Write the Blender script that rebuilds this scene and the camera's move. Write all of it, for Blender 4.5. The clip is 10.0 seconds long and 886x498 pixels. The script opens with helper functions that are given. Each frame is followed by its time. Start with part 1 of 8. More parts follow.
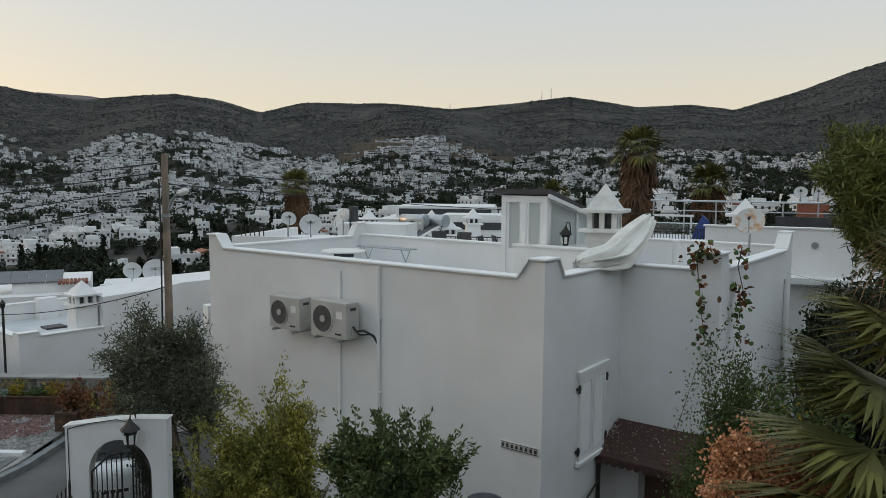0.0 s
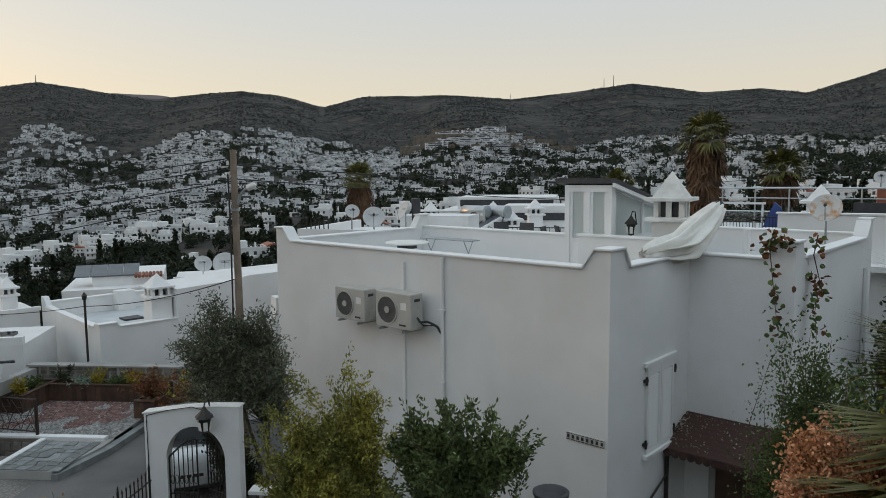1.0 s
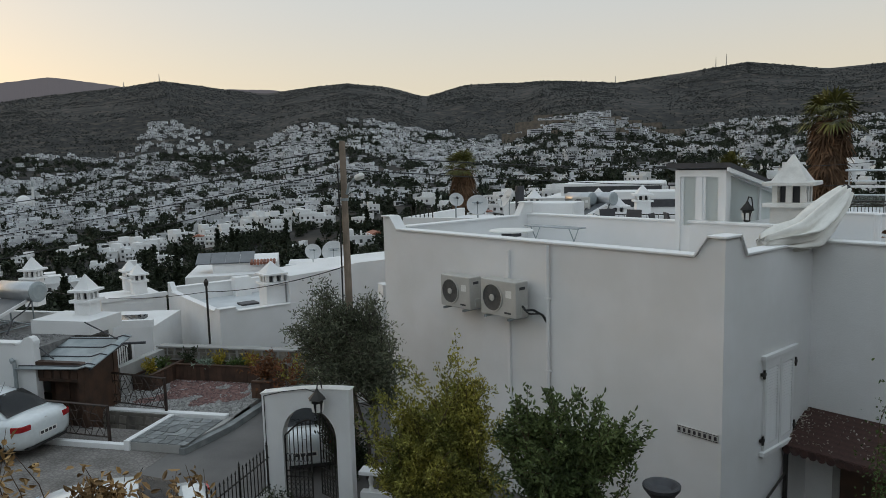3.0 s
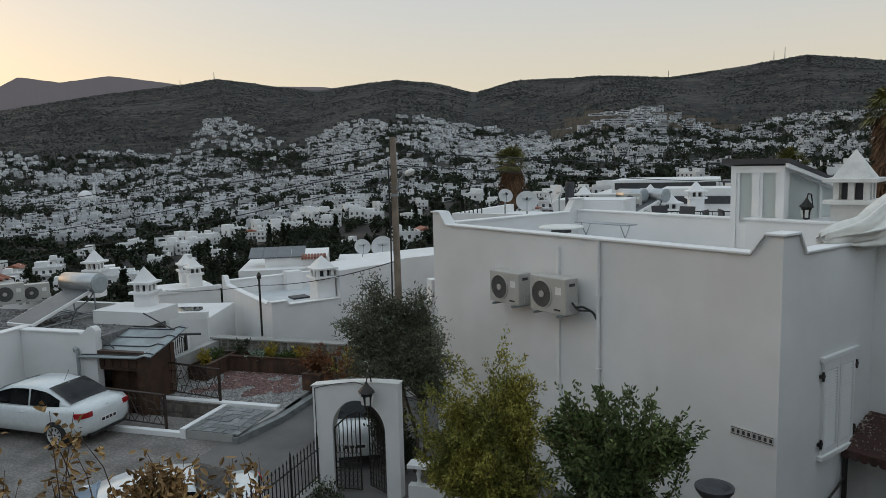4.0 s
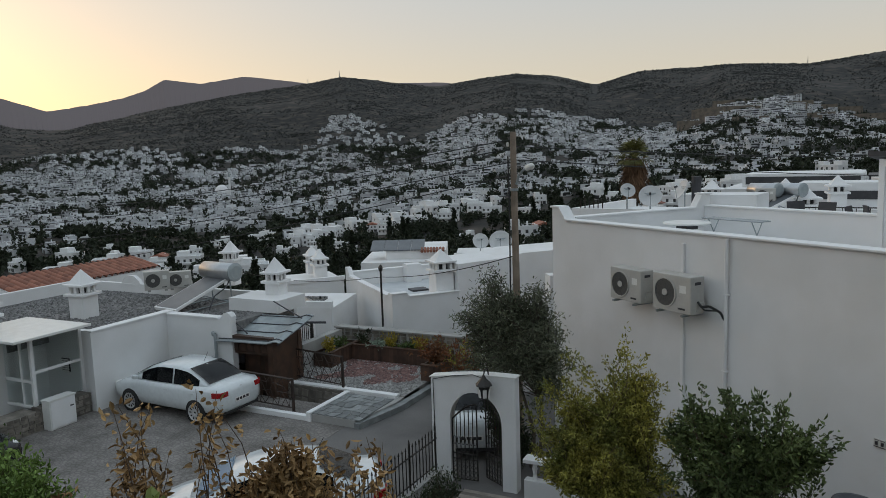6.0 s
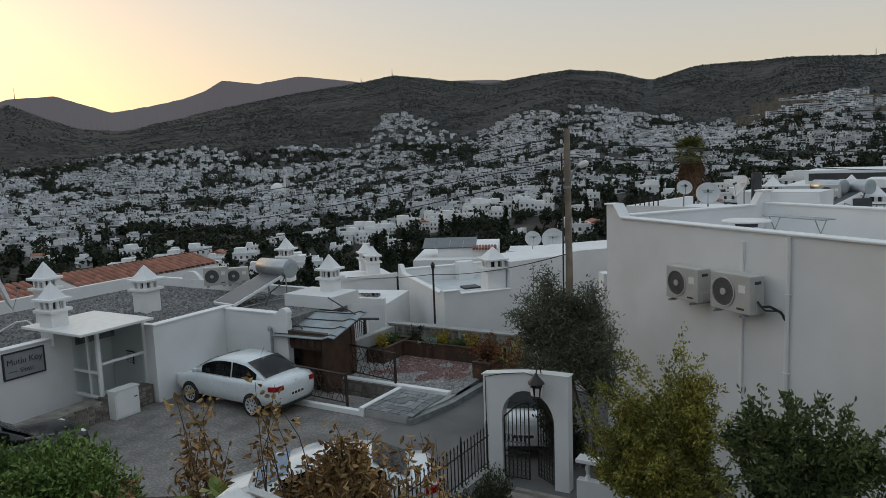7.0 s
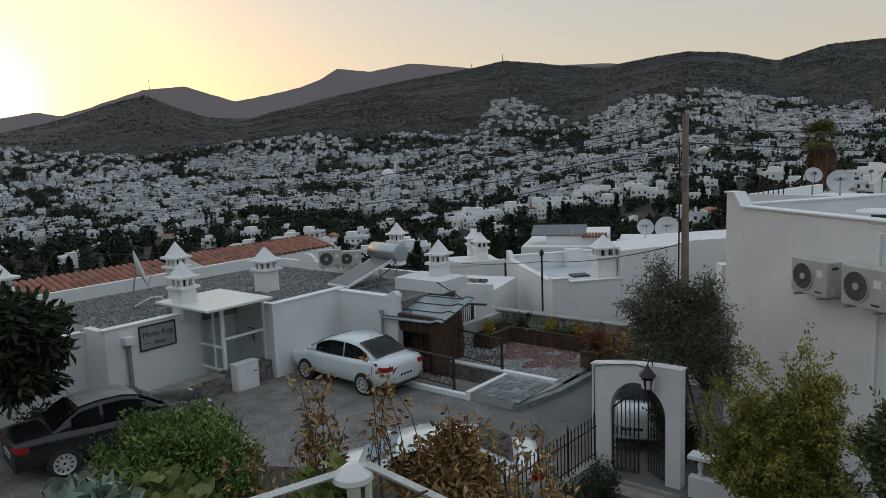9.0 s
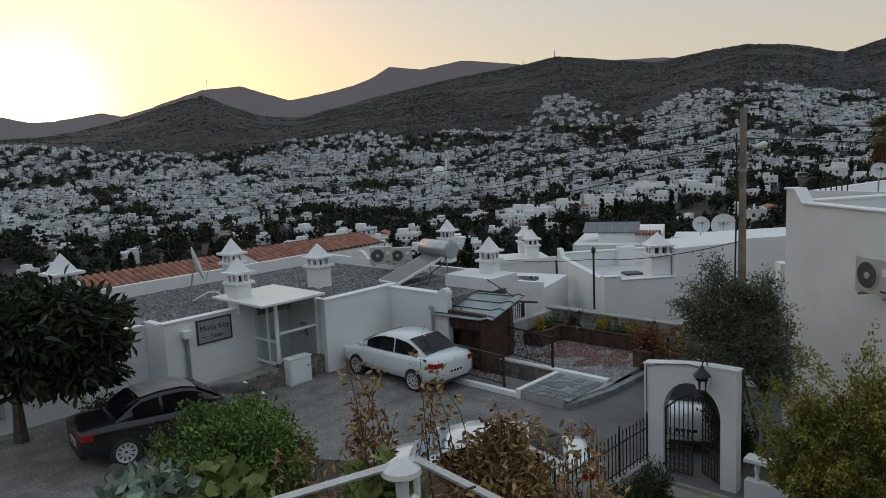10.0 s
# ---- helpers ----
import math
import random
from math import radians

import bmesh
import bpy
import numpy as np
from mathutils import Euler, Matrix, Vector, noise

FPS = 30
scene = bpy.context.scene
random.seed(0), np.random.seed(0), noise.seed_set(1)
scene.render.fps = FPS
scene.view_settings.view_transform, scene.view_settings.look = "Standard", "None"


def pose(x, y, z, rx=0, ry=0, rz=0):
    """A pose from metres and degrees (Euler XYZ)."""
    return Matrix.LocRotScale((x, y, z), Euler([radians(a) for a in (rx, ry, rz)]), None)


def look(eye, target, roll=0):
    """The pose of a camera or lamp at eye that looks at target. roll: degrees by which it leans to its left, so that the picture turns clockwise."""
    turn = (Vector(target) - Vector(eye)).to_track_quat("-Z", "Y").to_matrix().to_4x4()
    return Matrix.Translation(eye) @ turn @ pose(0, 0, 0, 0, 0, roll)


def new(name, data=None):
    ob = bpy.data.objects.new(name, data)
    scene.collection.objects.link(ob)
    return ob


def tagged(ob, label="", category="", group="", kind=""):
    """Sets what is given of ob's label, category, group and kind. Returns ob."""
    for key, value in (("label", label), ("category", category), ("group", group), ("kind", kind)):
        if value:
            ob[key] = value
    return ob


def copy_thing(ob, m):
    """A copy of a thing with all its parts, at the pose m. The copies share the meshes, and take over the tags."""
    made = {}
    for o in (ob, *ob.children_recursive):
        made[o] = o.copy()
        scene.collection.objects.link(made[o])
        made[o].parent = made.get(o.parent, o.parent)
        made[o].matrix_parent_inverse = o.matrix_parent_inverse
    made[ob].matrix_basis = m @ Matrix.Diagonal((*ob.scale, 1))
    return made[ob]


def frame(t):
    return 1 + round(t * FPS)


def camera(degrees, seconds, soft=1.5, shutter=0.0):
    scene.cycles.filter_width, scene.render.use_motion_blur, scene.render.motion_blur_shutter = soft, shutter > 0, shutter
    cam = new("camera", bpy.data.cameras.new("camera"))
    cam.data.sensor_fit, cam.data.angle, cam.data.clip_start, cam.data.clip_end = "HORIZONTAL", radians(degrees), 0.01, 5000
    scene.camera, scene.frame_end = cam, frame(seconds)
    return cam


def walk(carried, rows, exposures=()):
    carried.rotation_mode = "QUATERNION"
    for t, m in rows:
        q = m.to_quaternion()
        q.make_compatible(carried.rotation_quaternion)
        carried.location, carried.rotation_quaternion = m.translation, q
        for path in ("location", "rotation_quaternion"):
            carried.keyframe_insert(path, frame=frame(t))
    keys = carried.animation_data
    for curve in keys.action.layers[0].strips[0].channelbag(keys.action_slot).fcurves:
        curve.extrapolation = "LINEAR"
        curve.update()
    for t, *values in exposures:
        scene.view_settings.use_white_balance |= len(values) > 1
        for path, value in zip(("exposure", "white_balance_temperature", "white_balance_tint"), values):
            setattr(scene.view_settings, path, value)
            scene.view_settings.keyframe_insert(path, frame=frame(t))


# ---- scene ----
EXPO = 1.42
cam = camera(62.86, 10.0, soft=0.5)
# seconds, place, yaw, pitch, roll; the eye of the first row is the origin
ROWS = [
    (0.0, 0.000, 0.000, 0.000, 0.00, -5.31, -0.50),
    (0.5, -0.017, -0.004, -0.004, 2.49, -5.62, -0.02),
    (1.0, -0.034, -0.008, -0.006, 4.76, -5.99, 0.47),
    (1.5, -0.051, -0.013, -0.004, 6.89, -6.38, 0.81),
    (2.0, -0.064, -0.020, -0.001, 8.85, -6.70, 1.12),
    (2.5, -0.072, -0.031, 0.005, 10.85, -6.76, 1.36),
    (4.0, -0.106, -0.073, -0.005, 16.57, -7.02, 1.48),
    (4.5, -0.111, -0.092, -0.003, 18.79, -7.12, 1.50),
    (5.0, -0.112, -0.107, 0.001, 21.45, -7.24, 1.64),
    (5.5, -0.116, -0.122, 0.005, 23.69, -7.24, 1.74),
    (7.0, -0.125, -0.170, 0.008, 29.91, -7.24, 2.16),
    (7.5, -0.133, -0.184, 0.009, 31.72, -7.41, 2.29),
    (8.0, -0.144, -0.198, 0.010, 33.77, -7.63, 2.29),
    (8.5, -0.152, -0.210, 0.014, 36.09, -7.78, 2.28),
    (9.0, -0.158, -0.220, 0.014, 38.42, -8.00, 2.25),
    (9.5, -0.155, -0.223, 0.013, 40.07, -8.18, 2.13),
    (10.0, -0.143, -0.220, 0.010, 42.42, -8.05, 2.61),
]
walk(cam, [(t, pose(x, y, z, 90 + pitch, roll, yaw)) for t, x, y, z, yaw, pitch, roll in ROWS],
     exposures=[(0.0, EXPO + 0.34, 6950, 14), (10.0, EXPO + 0.0, 6800, 15)])

# ---- light: a sun that is just setting behind the hills, and its sky ----
SUN_AZ, SUN_EL = 71.0, 4.0          # degrees left of ahead, degrees up
world = bpy.data.worlds.new("evening_sky")
scene.world = world
world.use_nodes = True
wn = world.node_tree.nodes
sky = wn.new("ShaderNodeTexSky")
sky.sky_type = 'NISHITA'
sky.sun_disc = False
sky.sun_elevation = radians(SUN_EL)
sky.sun_rotation = radians(-SUN_AZ)
sky.air_density, sky.dust_density, sky.ozone_density = 1.0, 2.0, 0.6
wn["Background"].inputs[1].default_value = 0.011
world.node_tree.links.new(sky.outputs[0], wn["Background"].inputs[0])
# a thin veil of haze: cream near the horizon, blue overhead
veil, both = wn.new("ShaderNodeBackground"), wn.new("ShaderNodeAddShader")
veil.inputs[1].default_value = 0.196
where, split, ramp = wn.new("ShaderNodeTexCoord"), wn.new("ShaderNodeSeparateXYZ"), wn.new("ShaderNodeValToRGB")
ramp.color_ramp.interpolation = 'EASE'
ramp.color_ramp.elements[0].position, ramp.color_ramp.elements[0].color = 0.05, (1.00, 0.96, 0.80, 1)
ramp.color_ramp.elements[1].position, ramp.color_ramp.elements[1].color = 0.24, (0.81, 0.90, 0.95, 1)
high = ramp.color_ramp.elements.new(0.7)
high.color = (0.88, 1.11, 1.29, 1)
world.node_tree.links.new(where.outputs["Generated"], split.inputs[0])
world.node_tree.links.new(split.outputs["Z"], ramp.inputs[0])
world.node_tree.links.new(ramp.outputs[0], veil.inputs[0])
world.node_tree.links.new(wn["Background"].outputs[0], both.inputs[0])
world.node_tree.links.new(veil.outputs[0], both.inputs[1])
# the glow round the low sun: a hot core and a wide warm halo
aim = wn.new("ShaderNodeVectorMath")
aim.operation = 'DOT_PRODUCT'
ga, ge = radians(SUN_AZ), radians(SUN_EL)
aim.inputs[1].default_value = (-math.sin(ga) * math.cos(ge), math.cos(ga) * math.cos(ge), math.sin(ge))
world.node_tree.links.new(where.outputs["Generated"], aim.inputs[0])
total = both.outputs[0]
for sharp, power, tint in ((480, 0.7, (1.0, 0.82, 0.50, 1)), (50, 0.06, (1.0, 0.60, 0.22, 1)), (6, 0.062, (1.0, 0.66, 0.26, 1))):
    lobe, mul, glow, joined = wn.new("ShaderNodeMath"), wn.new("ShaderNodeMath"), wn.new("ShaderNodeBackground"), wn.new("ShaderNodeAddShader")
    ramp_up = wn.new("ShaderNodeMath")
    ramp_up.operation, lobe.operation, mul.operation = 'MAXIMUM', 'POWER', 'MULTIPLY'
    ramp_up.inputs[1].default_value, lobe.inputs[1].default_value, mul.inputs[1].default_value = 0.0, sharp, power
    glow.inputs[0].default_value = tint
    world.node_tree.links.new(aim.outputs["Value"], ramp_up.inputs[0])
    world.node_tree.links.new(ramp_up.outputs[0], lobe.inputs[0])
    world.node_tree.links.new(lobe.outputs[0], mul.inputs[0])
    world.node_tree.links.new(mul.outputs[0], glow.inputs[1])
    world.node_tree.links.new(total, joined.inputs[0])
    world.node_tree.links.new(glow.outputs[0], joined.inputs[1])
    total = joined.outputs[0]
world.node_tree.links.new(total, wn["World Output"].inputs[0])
sun = new("sun", bpy.data.lights.new("sun", 'SUN'))
sun.data.energy, sun.data.angle, sun.data.color = 0.05, radians(12), (1.0, 0.72, 0.45)
sa, se = radians(SUN_AZ), radians(SUN_EL)
sun.matrix_world = look((0, 0, 40), (40 * math.sin(sa) * math.cos(se), -40 * math.cos(sa) * math.cos(se), 40 - 40 * math.sin(se)))

# ---- materials ----
def surface(name, c1, c2, scale=3.0, rough=0.8, metal=0.0, bump=0.15, grain=60.0, stain=None, vary=0.0, spread=(0.35, 0.65)):
    """Two colours mixed by coarse noise, with fine grain, relief and a little change from object to object."""
    m = bpy.data.materials.new(name)
    m.use_nodes = True
    nt = m.node_tree
    n, ln = nt.nodes, nt.links
    b = n["Principled BSDF"]
    co = n.new("ShaderNodeTexCoord")
    n1, n2 = n.new("ShaderNodeTexNoise"), n.new("ShaderNodeTexNoise")
    n1.inputs["Scale"].default_value, n1.inputs["Detail"].default_value = scale, 6
    n2.inputs["Scale"].default_value, n2.inputs["Detail"].default_value = grain, 3
    for k in (n1, n2):
        ln.new(co.outputs["Object"], k.inputs["Vector"])
    mr = n.new("ShaderNodeMapRange")
    mr.inputs[1].default_value, mr.inputs[2].default_value = spread
    ln.new(n1.outputs["Fac"], mr.inputs[0])
    mx = n.new("ShaderNodeMix")
    mx.data_type = 'RGBA'
    mx.inputs[6].default_value, mx.inputs[7].default_value = (*c1, 1), (*c2, 1)
    ln.new(mr.outputs[0], mx.inputs[0])
    last = mx.outputs[2]
    if stain:
        n3 = n.new("ShaderNodeTexNoise")
        n3.inputs["Scale"].default_value, n3.inputs["Detail"].default_value = scale * 0.37, 8
        n3.inputs["Roughness"].default_value = 0.7
        ln.new(co.outputs["Object"], n3.inputs["Vector"])
        m3 = n.new("ShaderNodeMapRange")
        m3.inputs[1].default_value, m3.inputs[2].default_value, m3.inputs[4].default_value = 0.52, 0.78, 0.6
        ln.new(n3.outputs["Fac"], m3.inputs[0])
        x3 = n.new("ShaderNodeMix")
        x3.data_type = 'RGBA'
        x3.inputs[7].default_value = (*stain, 1)
        ln.new(last, x3.inputs[6])
        ln.new(m3.outputs[0], x3.inputs[0])
        last = x3.outputs[2]
    hs = n.new("ShaderNodeHueSaturation")
    ln.new(last, hs.inputs["Color"])
    g = n.new("ShaderNodeMapRange")
    g.inputs[3].default_value, g.inputs[4].default_value = 0.88, 1.12
    ln.new(n2.outputs["Fac"], g.inputs[0])
    val = g.outputs[0]
    if vary:
        oi = n.new("ShaderNodeObjectInfo")
        v = n.new("ShaderNodeMapRange")
        v.inputs[3].default_value, v.inputs[4].default_value = 1 - vary, 1 + vary
        ln.new(oi.outputs["Random"], v.inputs[0])
        mu = n.new("ShaderNodeMath")
        mu.operation = 'MULTIPLY'
        ln.new(val, mu.inputs[0])
        ln.new(v.outputs[0], mu.inputs[1])
        val = mu.outputs[0]
    ln.new(val, hs.inputs["Value"])
    ln.new(hs.outputs[0], b.inputs["Base Color"])
    b.inputs["Roughness"].default_value, b.inputs["Metallic"].default_value = rough, metal
    if bump:
        bp = n.new("ShaderNodeBump")
        bp.inputs["Strength"].default_value, bp.inputs["Distance"].default_value = bump, 0.02
        ln.new(n2.outputs["Fac"], bp.inputs["Height"])
        ln.new(bp.outputs[0], b.inputs["Normal"])
    return m


def islands(m, lo, hi):
    """Lets the pieces of one joined mesh differ in lightness."""
    n, ln = m.node_tree.nodes, m.node_tree.links
    hs = next(k for k in n if k.bl_idname == "ShaderNodeHueSaturation")
    old = hs.inputs["Value"].links[0].from_socket
    ge, mr, mu = n.new("ShaderNodeNewGeometry"), n.new("ShaderNodeMapRange"), n.new("ShaderNodeMath")
    mr.inputs[3].default_value, mr.inputs[4].default_value = lo, hi
    mu.operation = 'MULTIPLY'
    ln.new(ge.outputs["Random Per Island"], mr.inputs[0])
    ln.new(old, mu.inputs[0])
    ln.new(mr.outputs[0], mu.inputs[1])
    ln.new(mu.outputs[0], hs.inputs["Value"])
    return m


def leafy(name, c1, c2, lo=0.6, hi=1.4, rough=0.6):
    """Leaves: two greens, leaf by leaf, and some light through them."""
    m = islands(surface(name, c1, c2, 1.3, rough, 0, 0, 30.0), lo, hi)
    m.node_tree.nodes["Principled BSDF"].inputs["Specular IOR Level"].default_value = 0.25
    return m


def cobbled(m, size, dark=0.55):
    """Worn small setts: joints darker and sunk between rounded stones."""
    n, ln = m.node_tree.nodes, m.node_tree.links
    hs = next(k for k in n if k.bl_idname == "ShaderNodeHueSaturation")
    old = hs.inputs["Value"].links[0].from_socket
    co = next(k for k in n if k.bl_idname == "ShaderNodeTexCoord")
    vo, mr, mu = n.new("ShaderNodeTexVoronoi"), n.new("ShaderNodeMapRange"), n.new("ShaderNodeMath")
    vo.feature = 'DISTANCE_TO_EDGE'
    vo.inputs["Scale"].default_value = 1 / size
    mr.inputs[1].default_value, mr.inputs[2].default_value, mr.inputs[3].default_value, mr.inputs[4].default_value = 0.02, 0.22, dark, 1.12
    mu.operation = 'MULTIPLY'
    ln.new(co.outputs["Object"], vo.inputs["Vector"])
    ln.new(vo.outputs["Distance"], mr.inputs[0])
    ln.new(mr.outputs[0], mu.inputs[0])
    ln.new(old, mu.inputs[1])
    ln.new(mu.outputs[0], hs.inputs["Value"])
    bp, b = n.new("ShaderNodeBump"), n["Principled BSDF"]
    bp.inputs["Strength"].default_value, bp.inputs["Distance"].default_value = 0.7, 0.03
    ln.new(mr.outputs[0], bp.inputs["Height"])
    ln.new(b.inputs["Normal"].links[0].from_socket, bp.inputs["Normal"])
    ln.new(bp.outputs[0], b.inputs["Normal"])
    return m


white_wall = surface("white_limewash", (0.80, 0.80, 0.80), (0.74, 0.74, 0.73), 0.9, 0.9, 0, 0.25, 90, stain=(0.66, 0.65, 0.62))
white_trim = surface("white_trim_paint", (0.82, 0.82, 0.82), (0.77, 0.77, 0.76), 2.0, 0.7, 0, 0.12, 60)
old_white = surface("weathered_white_paint", (0.80, 0.79, 0.76), (0.66, 0.65, 0.62), 3.0, 0.9, 0, 0.4, 50, stain=(0.42, 0.41, 0.38))
roof_floor = surface("pale_roof_screed", (0.62, 0.64, 0.65), (0.50, 0.52, 0.53), 0.8, 0.85, 0, 0.2, 40, stain=(0.36, 0.37, 0.37))
plastic_white = surface("white_plastic", (0.78, 0.78, 0.75), (0.72, 0.72, 0.69), 4, 0.45, 0, 0.0, 30)
ac_paint = surface("cream_enamelled_steel", (0.50, 0.49, 0.46), (0.45, 0.44, 0.41), 4, 0.5, 0, 0.02, 30, stain=(0.42, 0.40, 0.36))
dark_plastic = surface("dark_grey_plastic", (0.05, 0.05, 0.055), (0.035, 0.035, 0.04), 6, 0.5, 0, 0.05, 60)
black_iron = surface("black_painted_iron", (0.022, 0.021, 0.02), (0.045, 0.038, 0.032), 6, 0.5, 0.3, 0.15, 60)
brown_iron = surface("brown_painted_iron", (0.06, 0.038, 0.028), (0.035, 0.024, 0.02), 6, 0.5, 0.2, 0.15, 60)
steel = surface("stainless_steel", (0.55, 0.56, 0.57), (0.45, 0.46, 0.47), 3, 0.32, 0.9, 0.03, 40)
galvanised = surface("galvanised_sheet", (0.36, 0.40, 0.41), (0.27, 0.31, 0.32), 3, 0.5, 0.35, 0.05, 30, stain=(0.2, 0.2, 0.19))
wood_pole = surface("weathered_pole_wood", (0.30, 0.235, 0.18), (0.19, 0.148, 0.115), 3, 0.9, 0, 0.5, 30)
dark_wood = surface("dark_stained_wood", (0.085, 0.042, 0.024), (0.045, 0.024, 0.015), 3, 0.6, 0, 0.3, 40, vary=0.25)
deck_wood = surface("brown_planter_boards", (0.095, 0.050, 0.032), (0.058, 0.032, 0.022), 4, 0.75, 0, 0.3, 40, vary=0.3)
asphalt = surface("worn_asphalt", (0.16, 0.152, 0.145), (0.105, 0.10, 0.097), 0.7, 0.9, 0, 0.5, 35, stain=(0.17, 0.16, 0.15))
yard = cobbled(surface("grey_brown_paved_yard", (0.25, 0.23, 0.212), (0.15, 0.136, 0.124), 1.6, 0.9, 0, 0.8, 16, stain=(0.13, 0.12, 0.11)), 0.11, 0.8)
concrete = surface("pale_concrete", (0.38, 0.375, 0.36), (0.29, 0.285, 0.27), 1.5, 0.9, 0, 0.4, 40, stain=(0.2, 0.2, 0.19))
stone_paving = surface("grey_flagstone", (0.24, 0.25, 0.245), (0.17, 0.18, 0.18), 4, 0.85, 0, 0.4, 30, vary=0.3)
rubble = surface("brown_grey_fieldstone", (0.24, 0.215, 0.185), (0.15, 0.135, 0.115), 4, 0.9, 0, 0.6, 30, vary=0.35)
gravel_mat = islands(surface("grey_roof_gravel", (0.20, 0.195, 0.19), (0.12, 0.118, 0.115), 9, 0.9, 0, 0.4, 40), 0.55, 1.45)
pebble_white = islands(surface("pale_pebbles", (0.36, 0.355, 0.34), (0.22, 0.215, 0.205), 5, 0.8, 0, 0.2, 30), 0.5, 1.3)
pebble_red = islands(surface("red_lava_pebbles", (0.24, 0.135, 0.12), (0.15, 0.085, 0.078), 5, 0.85, 0, 0.2, 30), 0.5, 1.4)
soil = surface("dark_planting_soil", (0.06, 0.045, 0.033), (0.035, 0.027, 0.02), 4, 0.95, 0, 0.6, 30)
fan_grey = surface("grey_fan_plastic", (0.12, 0.12, 0.115), (0.09, 0.09, 0.088), 6, 0.5, 0, 0.05, 60)
red_tile = surface("red_clay_tile", (0.31, 0.125, 0.08), (0.22, 0.085, 0.055), 5, 0.8, 0, 0.2, 30, vary=0.25)
brown_felt = surface("dark_brown_awning_shingle", (0.088, 0.042, 0.034), (0.05, 0.026, 0.022), 8, 0.85, 0, 0.6, 30, stain=(0.13, 0.11, 0.10))
fabric = surface("cream_canvas", (0.80, 0.78, 0.73), (0.70, 0.68, 0.63), 3, 0.9, 0, 0.2, 120, stain=(0.55, 0.52, 0.47))
rubber = surface("black_rubber", (0.018, 0.018, 0.018), (0.028, 0.027, 0.026), 6, 0.8, 0, 0.1, 40)
rust_red = surface("rusty_red_enamel", (0.30, 0.09, 0.05), (0.20, 0.07, 0.04), 6, 0.6, 0, 0.1, 40)
orange_rust = surface("rust_stained_enamel", (0.56, 0.55, 0.53), (0.50, 0.27, 0.13), 3.5, 0.7, 0, 0.1, 40, spread=(0.5, 0.6))
blue_cloth = surface("blue_tarpaulin", (0.03, 0.07, 0.25), (0.02, 0.05, 0.18), 5, 0.6, 0, 0.1, 40)
red_cloth = surface("red_cushion", (0.45, 0.03, 0.03), (0.32, 0.02, 0.02), 5, 0.8, 0, 0.1, 40)
dish_paint = surface("pale_dish_enamel", (0.60, 0.61, 0.61), (0.52, 0.53, 0.53), 3, 0.5, 0, 0.05, 40, stain=(0.42, 0.40, 0.37))
car_white = surface("white_car_paint", (0.70, 0.74, 0.75), (0.68, 0.72, 0.73), 1, 0.25, 0, 0.0, 10)
car_white.node_tree.nodes["Principled BSDF"].inputs["Coat Weight"].default_value = 0.6
car_black = surface("black_car_paint", (0.010, 0.010, 0.012), (0.016, 0.016, 0.018), 2, 0.25, 0, 0.0, 10, stain=(0.02, 0.02, 0.02))
car_black.node_tree.nodes["Principled BSDF"].inputs["Coat Weight"].default_value = 0.15
car_dust = surface("dusty_black_roof", (0.52, 0.50, 0.50), (0.36, 0.35, 0.35), 2, 0.7, 0, 0.0, 10)
# windscreen colour with the sky's reflection put in as pale blue
car_blue = surface("sky_tinted_windscreen", (0.38, 0.52, 0.66), (0.34, 0.47, 0.60), 2, 0.4, 0, 0.0, 10)
tail_red = surface("red_lamp_plastic", (0.42, 0.012, 0.015), (0.30, 0.008, 0.010), 9, 0.2, 0, 0.0, 20)
alloy = surface("silver_alloy", (0.58, 0.58, 0.58), (0.50, 0.50, 0.50), 6, 0.4, 0.2, 0.0, 30)
dark_glass = surface("dark_window_glass", (0.012, 0.014, 0.016), (0.02, 0.022, 0.024), 2, 0.06, 0, 0.0, 10)
far_glass = surface("shaded_far_window", (0.035, 0.037, 0.04), (0.06, 0.06, 0.06), 2, 0.3, 0, 0.0, 10)
solar_glass = surface("solar_collector_glass", (0.10, 0.11, 0.12), (0.13, 0.14, 0.15), 2, 0.35, 0, 0.0, 10)
bark = surface("grey_brown_bark", (0.13, 0.105, 0.085), (0.07, 0.057, 0.046), 8, 0.95, 0, 0.7, 40)
dry_stem = surface("dry_brown_stem", (0.13, 0.085, 0.055), (0.08, 0.052, 0.035), 8, 0.9, 0, 0.3, 40)
sign_grey = surface("grey_sign_board", (0.30, 0.31, 0.32), (0.25, 0.26, 0.27), 3, 0.6, 0, 0.05, 40)
sign_dark = surface("dark_sign_paint", (0.03, 0.025, 0.03), (0.04, 0.03, 0.035), 3, 0.6, 0, 0.0, 40)
tile_glaze = surface("cream_glazed_tile", (0.58, 0.58, 0.55), (0.50, 0.50, 0.47), 6, 0.3, 0, 0.05, 40, vary=0.1)
wire_mat = surface("black_cable", (0.02, 0.02, 0.02), (0.03, 0.03, 0.03), 4, 0.7, 0, 0.0, 20)
olive_leaf = leafy("olive_leaves", (0.17, 0.185, 0.125), (0.068, 0.078, 0.048), 0.45, 1.7)
lime_leaf = leafy("yellow_green_leaves", (0.34, 0.30, 0.06), (0.13, 0.145, 0.038), 0.4, 1.7)
green_leaf = leafy("mid_green_leaves", (0.12, 0.155, 0.055), (0.055, 0.08, 0.03), 0.4, 1.7)
dark_leaf = leafy("dark_green_leaves", (0.045, 0.058, 0.027), (0.022, 0.031, 0.015), 0.5, 1.5)
